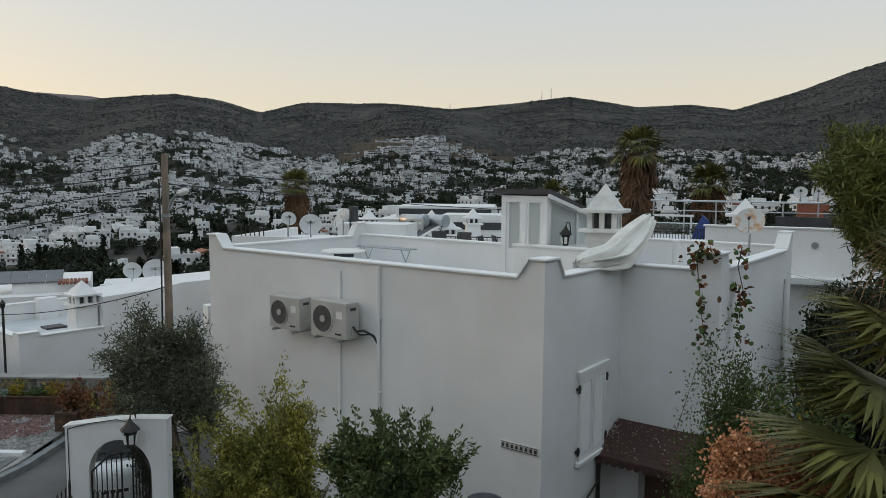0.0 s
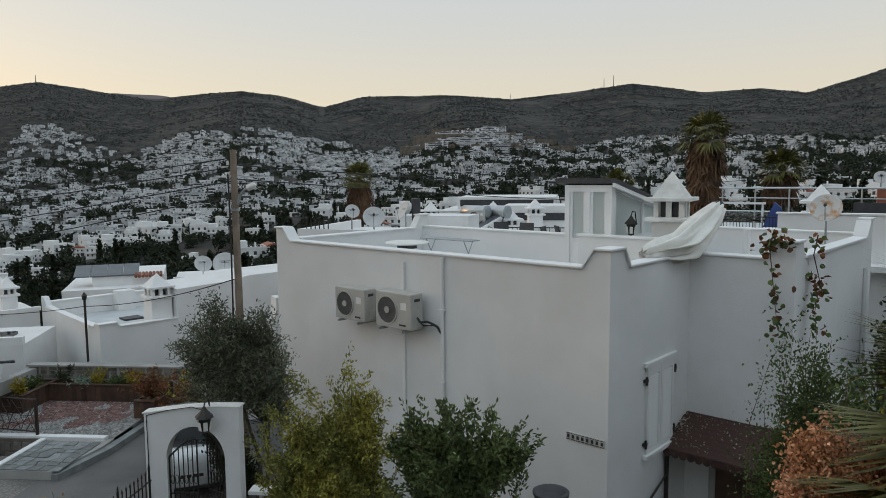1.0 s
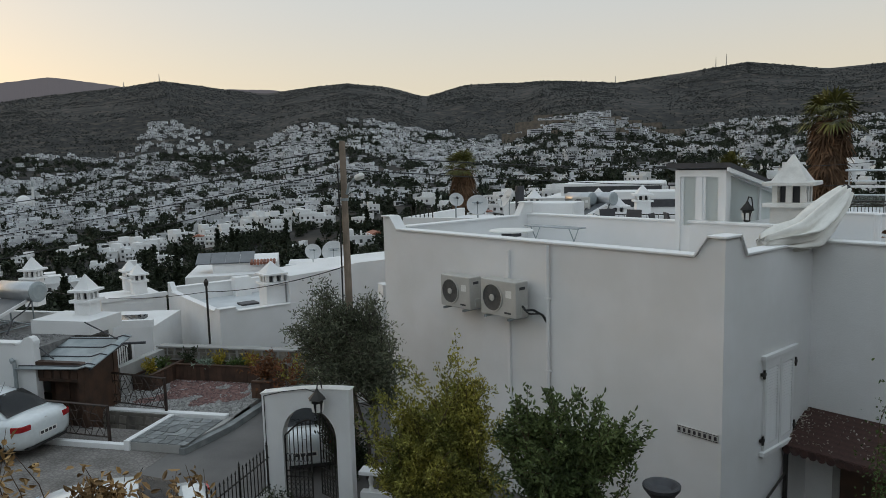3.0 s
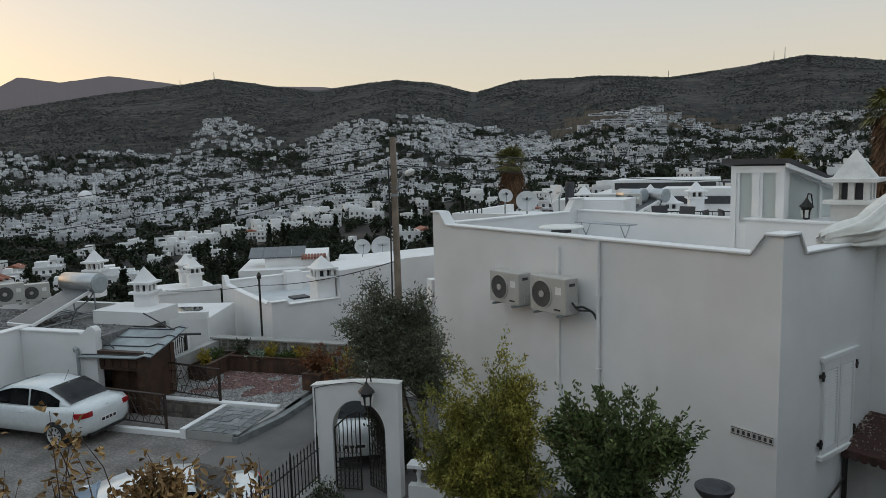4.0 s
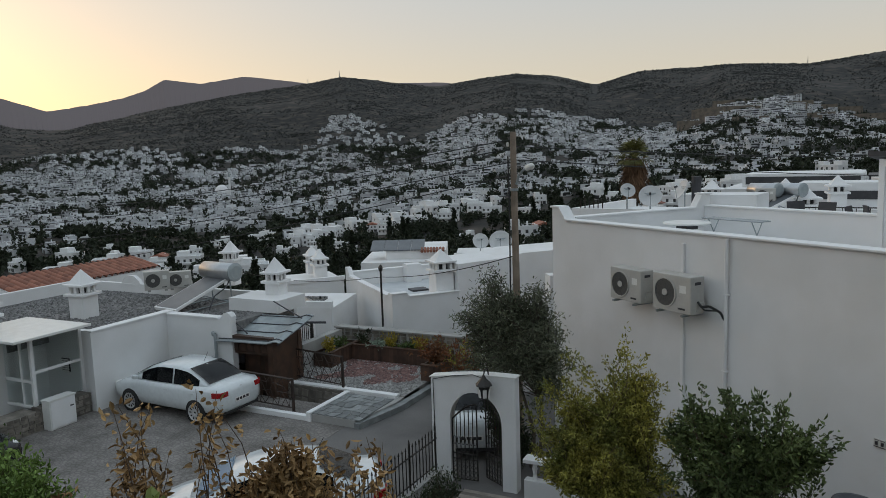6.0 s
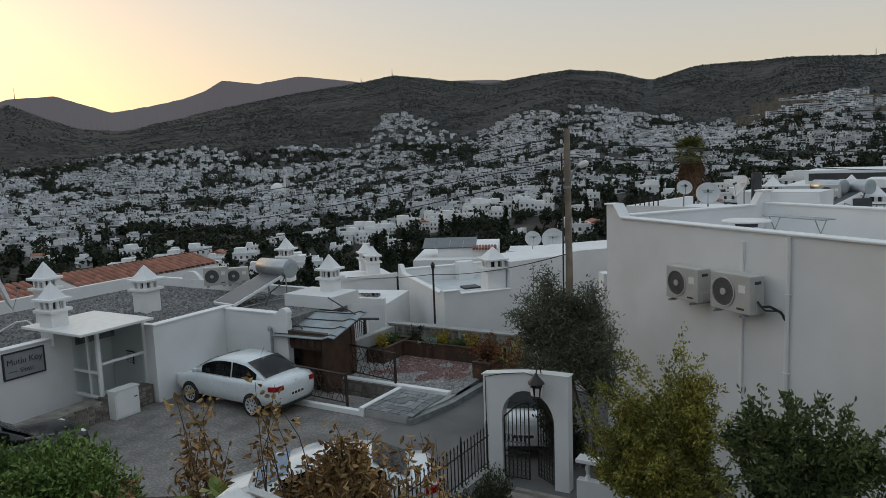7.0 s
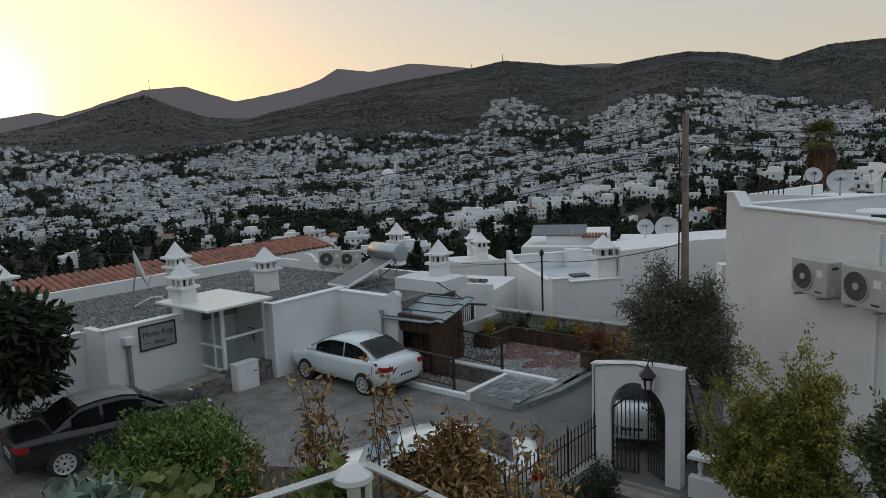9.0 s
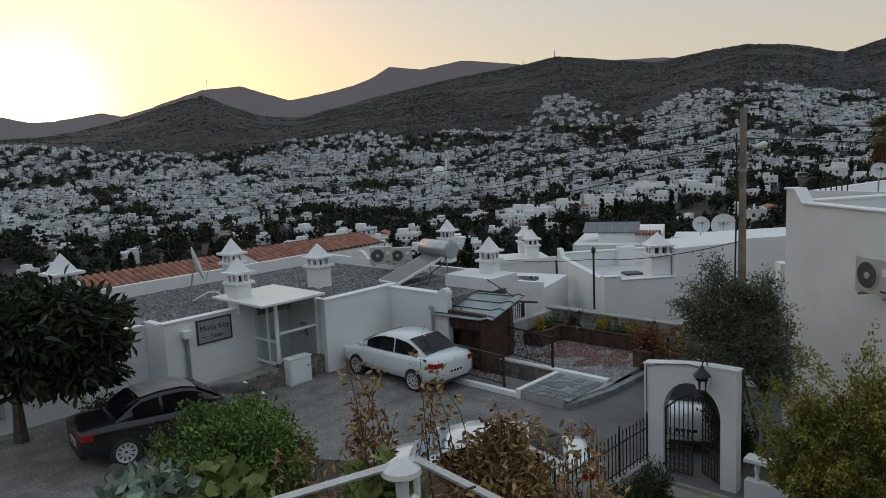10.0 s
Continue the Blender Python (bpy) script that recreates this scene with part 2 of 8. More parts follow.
bush_leaf = leafy("bush_leaves", (0.165, 0.245, 0.062), (0.065, 0.115, 0.030), 0.5, 1.6)
dry_leaf = leafy("dry_brown_leaves", (0.42, 0.27, 0.115), (0.22, 0.13, 0.062), 0.5, 1.5)
vine_leaf = leafy("vine_leaves", (0.10, 0.145, 0.04), (0.055, 0.09, 0.03))
pale_leaf = leafy("grey_green_leaves", (0.30, 0.37, 0.29), (0.19, 0.25, 0.19))
grape_leaf = leafy("grape_leaves", (0.22, 0.26, 0.075), (0.12, 0.155, 0.05))
palm_leaf = leafy("palm_fronds", (0.15, 0.14, 0.04), (0.075, 0.078, 0.024), 0.6, 1.5, 0.5)
palm_dry = leafy("dry_palm_skirt", (0.20, 0.115, 0.066), (0.11, 0.065, 0.04), 0.6, 1.4, 0.8)
pine_leaf = leafy("pine_needles", (0.17, 0.18, 0.045), (0.07, 0.09, 0.026))
flower_orange = leafy("dry_orange_bracts", (0.78, 0.42, 0.27), (0.52, 0.25, 0.12), 0.6, 1.4)
flower_yellow = leafy("yellow_flowers", (0.45, 0.33, 0.04), (0.22, 0.20, 0.04), 0.6, 1.3)
litter_leaf = leafy("pale_leaf_litter", (0.40, 0.36, 0.31), (0.24, 0.20, 0.16), 0.6, 1.4)
autumn_leaf = leafy("rust_red_leaves", (0.20, 0.07, 0.03), (0.12, 0.06, 0.025), 0.6, 1.4)
town_white = islands(surface("far_white_walls", (0.74, 0.76, 0.78), (0.64, 0.65, 0.66), 0.05, 0.9, 0, 0, 0.4), 0.55, 1.15)
town_tree = leafy("town_tree_leaves", (0.032, 0.042, 0.022), (0.016, 0.022, 0.012), 0.6, 1.5)
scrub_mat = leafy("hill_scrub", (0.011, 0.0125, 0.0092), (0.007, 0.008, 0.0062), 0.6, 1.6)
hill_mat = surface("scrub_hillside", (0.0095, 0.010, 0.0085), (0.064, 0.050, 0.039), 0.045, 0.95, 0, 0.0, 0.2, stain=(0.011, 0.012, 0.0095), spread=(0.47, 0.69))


town_roof = islands(surface("far_grey_roof_screed", (0.36, 0.37, 0.38), (0.26, 0.26, 0.26), 0.05, 0.9, 0, 0, 0.4), 0.6, 1.35)
tan_stone = surface("tan_retaining_stone", (0.20, 0.165, 0.13), (0.13, 0.11, 0.09), 0.2, 0.95, 0, 0, 1.5)


def clear_glass(name, tint, rough=0.03):
    m = bpy.data.materials.new(name)
    m.use_nodes = True
    nt = m.node_tree
    b = nt.nodes["Principled BSDF"]
    b.inputs["Base Color"].default_value = (*tint, 1)
    b.inputs["Roughness"].default_value = rough
    b.inputs["Transmission Weight"].default_value = 1.0
    b.inputs["IOR"].default_value = 1.05
    return m


pane_glass = clear_glass("clear_pane", (0.85, 0.90, 0.90))
# half-opaque whitish glass, so that the panes look pale
milky_glass = clear_glass("milky_pane", (0.72, 0.76, 0.74), 0.35)
milky_glass.node_tree.nodes["Principled BSDF"].inputs["Transmission Weight"].default_value = 0.45


# ---- building helpers ----
def finish(bm, name, material, smooth=False):
    me = bpy.data.meshes.new(name)
    bmesh.ops.recalc_face_normals(bm, faces=bm.faces)
    bm.to_mesh(me)
    bm.free()
    me.materials.append(material)
    if smooth:
        me.polygons.foreach_set("use_smooth", [True] * len(me.polygons))
    return me


def part(name, bm, material, parent, label="", smooth=False):
    """Links a bmesh, or a ready mesh, as one mesh object under a thing or a part."""
    me = bm if isinstance(bm, bpy.types.Mesh) else finish(bm, name, material, smooth)
    ob = new(name, me)
    ob.parent = parent
    return tagged(ob, label)


def thing(name, m, label, category, group="", kind=""):
    ob = new(name)
    ob.matrix_world = m
    ob.empty_display_size = 0.1
    return tagged(ob, label, category, group, kind)


def solid(name, bm, material, m, label, category="", group="", kind="", smooth=False):
    me = bm if isinstance(bm, bpy.types.Mesh) else finish(bm, name, material, smooth)
    ob = new(name, me)
    ob.matrix_world = m
    return tagged(ob, label, category, group, kind)


def box(bm, x0, x1, y0, y1, z0, z1, bevel=0.0):
    r = bmesh.ops.create_cube(bm, size=1.0, matrix=Matrix.LocRotScale(((x0 + x1) / 2, (y0 + y1) / 2, (z0 + z1) / 2), None, (x1 - x0, y1 - y0, z1 - z0)))
    if bevel:
        edges = {e for v in r["verts"] for e in v.link_edges}
        bmesh.ops.bevel(bm, geom=list(edges), offset=bevel, segments=2, affect='EDGES', profile=0.5)
    return bm


def boxed(*a, bevel=0.0):
    return box(bmesh.new(), *a, bevel=bevel)


def rod(bm, a, b, r0, r1=None, seg=8):
    """A tapered rod from a to b."""
    a, b = Vector(a), Vector(b)
    d = b - a
    m = Matrix.Translation((a + b) / 2) @ d.to_track_quat('Z', 'Y').to_matrix().to_4x4()
    bmesh.ops.create_cone(bm, cap_ends=True, segments=seg, radius1=r0, radius2=r0 if r1 is None else r1, depth=d.length, matrix=m)
    return bm


def rods(points, r, seg=6, closed=False):
    bm = bmesh.new()
    pts = list(points) + ([points[0]] if closed else [])
    for a, b in zip(pts, pts[1:]):
        rod(bm, a, b, r, seg=seg)
    return bm


def lathe(profile, seg=16, m=Matrix(), caps=True):
    """Turns (radius, height) pairs round the z axis."""
    bm = bmesh.new()
    rings = []
    for r, z in profile:
        rings.append([bm.verts.new(m @ Vector((max(r, 1e-4) * math.cos(2 * math.pi * i / seg), max(r, 1e-4) * math.sin(2 * math.pi * i / seg), z))) for i in range(seg)])
    for a, b in zip(rings, rings[1:]):
        for i in range(seg):
            bm.faces.new((a[i], a[(i + 1) % seg], b[(i + 1) % seg], b[i]))
    if caps:
        bm.faces.new(rings[0][::-1])
        bm.faces.new(rings[-1])
    return bm


def prism(outline, z0, z1, bm=None, m=Matrix()):
    """An outline in x, y pulled up from z0 to z1."""
    bm = bm or bmesh.new()
    lo = [bm.verts.new(m @ Vector((x, y, z0))) for x, y in outline]
    hi = [bm.verts.new(m @ Vector((x, y, z1))) for x, y in outline]
    k = len(lo)
    bm.faces.new(lo[::-1])
    bm.faces.new(hi)
    for i in range(k):
        bm.faces.new((lo[i], lo[(i + 1) % k], hi[(i + 1) % k], hi[i]))
    return bm


UPRIGHT = Matrix(((1, 0, 0, 0), (0, 0, -1, 0), (0, 1, 0, 0), (0, 0, 0, 1)))   # x, y, z -> x, -z, y


def raw(name, verts, faces, material):
    me = bpy.data.meshes.new(name)
    me.from_pydata([tuple(v) for v in verts], [], faces)
    me.materials.append(material)
    return me


def leaf_mesh(name, centres, material, length, width, rng, up=0.2, out=None, fold=0.32, oval=True):
    """Small pointed, slightly folded leaves at the centres, each an island of its own."""
    c = np.asarray(centres, float)
    k = len(c)
    d = rng.normal(size=(k, 3))
    if out is not None:
        d = d * 0.7 + out
    d[:, 2] += up
    d /= np.linalg.norm(d, axis=1)[:, None]
    s = np.cross(d, rng.normal(size=(k, 3)))
    s /= np.linalg.norm(s, axis=1)[:, None] + 1e-9
    nrm = np.cross(d, s)
    L = length * rng.uniform(0.6, 1.3, (k, 1))
    W = width * rng.uniform(0.7, 1.2, (k, 1)) / 2
    if not oval:
        mid = c + d * L * 0.45
        v = np.stack([c, mid + s * W + nrm * W * fold, c + d * L - nrm * L * 0.26, mid - s * W + nrm * W * fold], 1).reshape(-1, 3)
        return raw(name, v, [(4 * i, 4 * i + 1, 4 * i + 2, 4 * i + 3) for i in range(k)], material)
    lo, hi = c + d * L * 0.28 - nrm * L * 0.02, c + d * L * 0.68 - nrm * L * 0.10
    v = np.stack([c, lo + s * W * 0.85 + nrm * W * fold, hi + s * W * 0.92 + nrm * W * fold, c + d * L - nrm * L * 0.26, hi - s * W * 0.92 + nrm * W * fold, lo - s * W * 0.85 + nrm * W * fold], 1).reshape(-1, 3)
    f = [q for i in range(k) for q in ((6 * i, 6 * i + 1, 6 * i + 2, 6 * i + 3), (6 * i, 6 * i + 3, 6 * i + 4, 6 * i + 5))]
    return raw(name, v, f, material)


def blob_points(rng, k, centre, radius, shell=0.55, lumps=0):
    """Points in an uneven, lumpy ellipsoid."""
    d = rng.normal(size=(k, 3))
    d /= np.linalg.norm(d, axis=1)[:, None]
    r = rng.uniform(shell, 1.0, (k, 1)) ** 0.6
    w = np.ones((k, 1))
    if lumps:
        dirs = rng.normal(size=(lumps, 3))
        dirs /= np.linalg.norm(dirs, axis=1)[:, None]
        w = 0.62 + 0.5 * np.clip((d @ dirs.T).max(1, keepdims=True), 0, 1) ** 3
    return np.asarray(centre) + d * r * w * np.asarray(radius)


RNG = np.random.default_rng(7)

# ---- the land: one sheet from the yard to the ridge ----
AZ = [-180, -110, -75, -45, -31, -28.7, -26, -23, -21.6, -18.5, -14.8, -9.8, -5, -3, -0.7, 1.5, 3, 5, 6.4, 8, 10.7, 12, 14, 16.5, 18, 20, 22, 24.2, 26, 27, 29.2, 31.8, 33.6, 36.5, 39, 42.3, 46.5, 49.9, 51.5, 52.8, 54, 56.2, 58.2, 60.3, 61.6, 63.6, 65.1, 66.7, 68.9, 71, 73.7, 80, 110, 180]
RIDGE = [14, 12, 9, 9, 8.25, 7.6, 6.6, 5.7, 5.3, 5.8, 5.7, 6.5, 6.0, 5.8, 5.6, 5.75, 5.85, 5.95, 5.9, 5.95, 5.9, 5.6, 5.05, 5.8, 6.0, 6.2, 6.0, 5.75, 5.45, 5.5, 5.75, 6.15, 6.35, 5.88, 5.5, 5.0, 4.2, 3.5, 3.15, 2.8, 2.75, 2.9, 3.6, 4.55, 4.2, 3.6, 3.1, 2.7, 2.2, 1.9, 1.75, 1.7, 4, 14]
TOP = [11, 8, 5, 4, 2.6, 2.2, 2.0, 2.3, 2.5, 2.5, 2.4, 2.4, 1.9, 2.4, 3.2, 3.65, 3.6, 3.2, 2.2, 1.4, 1.6, 1.9, 2.2, 2.6, 2.8, 2.95, 2.8, 2.3, 1.3, 1.0, 0.8, 1.1, 1.1, 0.7, 0.6, 0.8, 0.8, 0.8, 0.8, 0.7, 0.6, 0.4, 0.2, 0.1, 0.1, 0.2, 0.4, 0.6, 0.9, 1.1, 1.2, 1.1, 1, 11]
STEPS = {1100: ([-180, -75, -31, -9, 3, 12, 20, 27, 37, 80, 110, 180], [10, 3, 1, 0.5, 1.2, 0.6, 1.2, -0.8, -1.6, -1.9, 0, 10]),
         700: ([-180, -75, -31, 0, 9, 20, 37, 80, 110, 180], [9, 1, -0.5, -1.2, -1.8, -2.2, -4.2, -4.3, -2, 9]),
         400: ([-180, -75, -31, 0, 9, 20, 37, 80, 110, 180], [8, 0, -2, -3.3, -4.3, -5.5, -8, -8.2, -4, 8]),
         250: ([-180, -75, -31, 0, 20, 37, 80, 110, 180], [6, -1, -4, -5.5, -8.5, -10.8, -11, -6, 6]),
         120: ([-180, -75, -31, 0, 20, 37, 80, 110, 180], [2, -4, -7, -9, -12.5, -14, -14, -8, 2])}


def land(az, r):
    """Height of the ground, at az degrees left of ahead and r metres off."""
    rs, zs = [0.0, 34.0], [-6.95, -7.0]
    for k in (120, 250, 400, 700, 1100):
        a, e = STEPS[k]
        rs.append(k)
        zs.append(k * math.tan(radians(np.interp(az, a, e))))
    rs += [1500, 2600, 3300, 4400]
    t, g = np.interp(az, AZ, TOP), np.interp(az, AZ, RIDGE)
    zs += [1500 * math.tan(radians(t)), 2600 * math.tan(radians(g)), 2300 * math.tan(radians(g)) - 60, -20]
    z = float(np.interp(r, rs, zs))
    if r > 60:
        x, y = -r * math.sin(radians(az)), r * math.cos(radians(az))
        a = min(1.0, (r - 60) / 1500)
        z += a * 11 * (noise.fractal(Vector((x / 330, y / 330, 0.3)), 0.9, 2.0, 5)) * (0.35 if 2300 < r < 2900 else 1.0)
    return z


azs = list(np.arange(-180, -48, 4.0)) + list(np.arange(-48, 90, 0.6)) + list(np.arange(90, 180, 4.0))
rads = [0.5, 12, 24, 34, 45, 60, 80, 100, 120, 150, 185, 220, 250, 290, 330, 365, 400, 440] + list(range(490, 1500, 50)) + list(range(1500, 2600, 55)) + [2600, 2660, 2750, 2900, 3300, 3800, 4400]
verts = [(-r * math.sin(radians(a)), r * math.cos(radians(a)), land(a, r)) for a in azs for r in rads]
nr, na = len(rads), len(azs)
faces = [(i * nr + j, i * nr + j + 1, ((i + 1) % na) * nr + j + 1, ((i + 1) % na) * nr + j) for i in range(na) for j in range(nr - 1)]
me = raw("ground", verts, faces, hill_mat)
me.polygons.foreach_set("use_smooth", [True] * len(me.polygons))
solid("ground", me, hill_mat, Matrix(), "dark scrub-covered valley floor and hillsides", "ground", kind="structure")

# the blue far range behind the ridge; haze is put in as colour and glow
haze = bpy.data.materials.new("haze_painted_mountain")
haze.use_nodes = True
hb = haze.node_tree.nodes["Principled BSDF"]
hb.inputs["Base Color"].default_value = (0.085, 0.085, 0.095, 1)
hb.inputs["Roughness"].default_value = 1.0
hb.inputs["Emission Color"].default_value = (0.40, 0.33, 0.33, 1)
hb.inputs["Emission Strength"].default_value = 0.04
FAR_AZ = [18, 23, 26, 29, 33, 36, 37.3, 40.6, 43.8, 46.3, 47.8, 49.6, 51.7, 54, 57.5, 60.3, 62.7, 64.3, 65.9, 67.1, 70.2, 71.6, 73.5, 78, 90, 110]
FAR_EL = [3, 5.5, 5.75, 5.8, 5.3, 5.9, 6.07, 6.46, 5.93, 6.22, 5.35, 4.8, 4.37, 3.98, 5.12, 4.9, 4.14, 3.57, 3.13, 3.44, 2.93, 2.85, 3.3, 3.4, 3, 3]
vs, fs = [], []
span = np.arange(18, 110, 0.35)
for a in span:
    e = np.interp(a, FAR_AZ, FAR_EL) + 0.05 * noise.noise(Vector((a * 1.7, 0, 0))) + 0.02 * noise.noise(Vector((a * 6, 3, 0)))
    for r, h in ((3600, -60), (4300, 4300 * math.tan(radians(e))), (4700, 3600 * math.tan(radians(e)))):
        vs.append((-r * math.sin(radians(a)), r * math.cos(radians(a)), h))
for i in range(len(span) - 1):
    for j in range(2):
        fs.append((3 * i + j, 3 * i + j + 1, 3 * i + j + 4, 3 * i + j + 3))
solid("backdrop", raw("backdrop", vs, fs, haze), haze, Matrix(), "mountain range behind the ridge, coloured and glowing as blue-grey haze", "mountains", kind="structure")

# scrub on the slopes: uneven low clumps
vs, fs = [], []
OCT = np.array([(1, 0, 0), (0.2, 1, 0.1), (-1, 0.1, 0), (0, -1, 0), (0.15, 0.1, 0.95), (-0.35, 0.3, 0.7)])
OF = [(0, 1, 4), (1, 5, 4), (1, 2, 5), (2, 3, 5), (3, 4, 5), (3, 0, 4)]
n_scrub = 0
while n_scrub < 115000:
    a, r = RNG.uniform(-46, 88), math.sqrt(RNG.uniform(1250 ** 2, 2640 ** 2))
    t = np.interp(a, AZ, TOP)
    x, y = -r * math.sin(radians(a)), r * math.cos(radians(a))
    if noise.noise(Vector((x / 160, y / 160, 5))) + RNG.uniform(-0.45, 0.45) < -0.08:
        continue
    if 55 < a < 75 and RNG.uniform() < 0.5:
        continue
    s = (1.0 + 2.9 * RNG.uniform() ** 2) * (1.2 if r > 2500 else 1.0)
    o = len(vs)
    spin = RNG.uniform(0, 6.28)
    k = OCT * RNG.uniform(0.7, 1.3, OCT.shape) * (s, s, s * 0.9)
    k = np.stack([k[:, 0] * math.cos(spin) - k[:, 1] * math.sin(spin), k[:, 0] * math.sin(spin) + k[:, 1] * math.cos(spin), k[:, 2]], 1)
    vs += [tuple(q) for q in k + (x, y, land(a, r) - 0.6)]
    fs += [tuple(o + i for i in f) for f in OF]
    n_scrub += 1
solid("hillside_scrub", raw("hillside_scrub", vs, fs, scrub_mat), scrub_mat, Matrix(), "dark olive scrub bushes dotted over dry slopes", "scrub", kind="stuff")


# ---- the town ----
def town_density(a, r):
    """How thickly the white houses stand there, 0 to 1."""
    d = 0.0
    if 19 < a < 90:
        d = 0.9 if (560 if a > 38 else 450) < r < 1300 else (0.16 if 300 < r <= 560 else (0.6 if 1300 <= r < 1560 else 0.0))
        if 27 < a < 31 and r > 1000:
            d *= 0.4
        if a > 50 and r > 1350:
            d *= 0.6
    elif 7 < a <= 19:
        d = 0.85 if 420 < r < 1560 else 0.3 * (r > 250) * (r < 1600)
    elif -2 < a <= 7:
        d = 0.6 if 380 < r < 1450 else 0.0
    elif -34 < a <= -2:
        d = 0.5 if 330 < r < 1500 else 0.0
    if 14 < a < 26 and 1400 < r < 1560:
        d = 0.9
    if -4 < a < 6.5 and r > 1150:
        d *= 0.45
    x, y = -r * math.sin(radians(a)), r * math.cos(radians(a))
    g = noise.noise(Vector((x / 95, y / 95, 1.7)))
    return d * (1.0 if g > -0.10 else 0.18)


def far_house(vw, fw, vg, fg, vr, fr, x, y, z, w, d, h, turn):
    """A cubic house: body, a smaller upper storey, parapet, dark window slabs, dark bands for shaded recesses."""
    c, s = math.cos(turn), math.sin(turn)

    def put(vv, ff, x0, x1, y0, y1, z0, z1):
        o = len(vv)
        for zz in (z0, z1):
            for xx, yy in ((x0, y0), (x1, y0), (x1, y1), (x0, y1)):
                vv.append((x + xx * c - yy * s, y + xx * s + yy * c, z + zz))
        ff.extend([(o, o + 1, o + 5, o + 4), (o + 1, o + 2, o + 6, o + 5), (o + 2, o + 3, o + 7, o + 6), (o + 3, o, o + 4, o + 7), (o + 4, o + 5, o + 6, o + 7)])
    put(vw, fw, -w / 2, w / 2, -d / 2, d / 2, -6, h)
    put(vr, fr, -w / 2 + 0.3, w / 2 - 0.3, -d / 2 + 0.3, d / 2 - 0.3, h - 0.3, h + 0.06)
    k = RNG.uniform()
    if k < 0.55:
        e = w * RNG.uniform(0.3, 0.6)
        x0 = -w / 2 if RNG.uniform() < 0.5 else w / 2 - e
        up = h + RNG.uniform(1.2, 2.4)
        put(vw, fw, x0, x0 + e, -d * 0.15, d / 2 - 0.2, h, up)
        put(vr, fr, x0 + 0.25, x0 + e - 0.25, -d * 0.15 + 0.25, d / 2 - 0.45, up - 0.2, up + 0.06)
        put(vg, fg, x0 + e * 0.25, x0 + e * 0.7, -d * 0.15 - 0.06, -d * 0.15 + 0.05, h + 0.1, up - 0.5)
    if k > 0.4:
        wing, low = RNG.uniform(2, 5), h * RNG.uniform(0.45, 0.75)
        put(vw, fw, w / 2, w / 2 + wing, -d * 0.3, d * 0.4, -6, low)
        put(vr, fr, w / 2 + 0.2, w / 2 + wing - 0.25, -d * 0.3 + 0.25, d * 0.4 - 0.25, low - 0.2, low + 0.06)
        put(vg, fg, w / 2 + wing * 0.25, w / 2 + wing * 0.75, -d * 0.3 - 0.06, -d * 0.3 + 0.05, low - 2.1, low - 0.6)
    for side in (-1, 1):
        y0 = side * d / 2
        if RNG.uniform() < 0.45 and h > 5:
            e, o = w * RNG.uniform(0.18, 0.3), w * RNG.uniform(-0.2, 0.2)
            put(vw, fw, o - e, o + e, min(y0, y0 + 1.5 * side), max(y0, y0 + 1.5 * side), 2.7, 3.7)
    cx = RNG.uniform(-w / 3, w / 3)
    put(vw, fw, cx - 0.35, cx + 0.35, d * 0.2, d * 0.2 + 0.7, h, h + 1.5)
    for lvl in range(max(1, int(h / 3))):
        zc = 1.0 + 3.0 * lvl
        # a wide dark slab on the wall stands in for a balcony recess in shade
        if RNG.uniform() < 0.55:
            e = w * RNG.uniform(0.15, 0.40)
            for side in (-1, 1):
                y0 = side * d / 2
                put(vg, fg, -e, e, min(y0 - 0.05 * side, y0 + 0.07 * side), max(y0 - 0.05 * side, y0 + 0.07 * side), zc - 0.2, zc + 1.5)
        for side in (-1, 1):
            n = int(w / 2.8)
            for i in range(n):
                if RNG.uniform() < 0.25:
                    continue
                xc = -w / 2 + (i + 0.5) * w / n
                ww = RNG.choice([0.5, 0.6, 1.1])
                z0 = zc - (0.9 if ww > 1 else 0)
                y0 = side * d / 2
                put(vg, fg, xc - ww, xc + ww, min(y0 - 0.05 * side, y0 + 0.06 * side), max(y0 - 0.05 * side, y0 + 0.06 * side), z0, zc + 1.35)
            if RNG.uniform() < 0.8:
                x0 = side * w / 2
                yc = RNG.uniform(-d / 4, d / 4)
                put(vg, fg, min(x0 - 0.05 * side, x0 + 0.06 * side), max(x0 - 0.05 * side, x0 + 0.06 * side), yc - 0.6, yc + 0.6, zc, zc + 1.35)


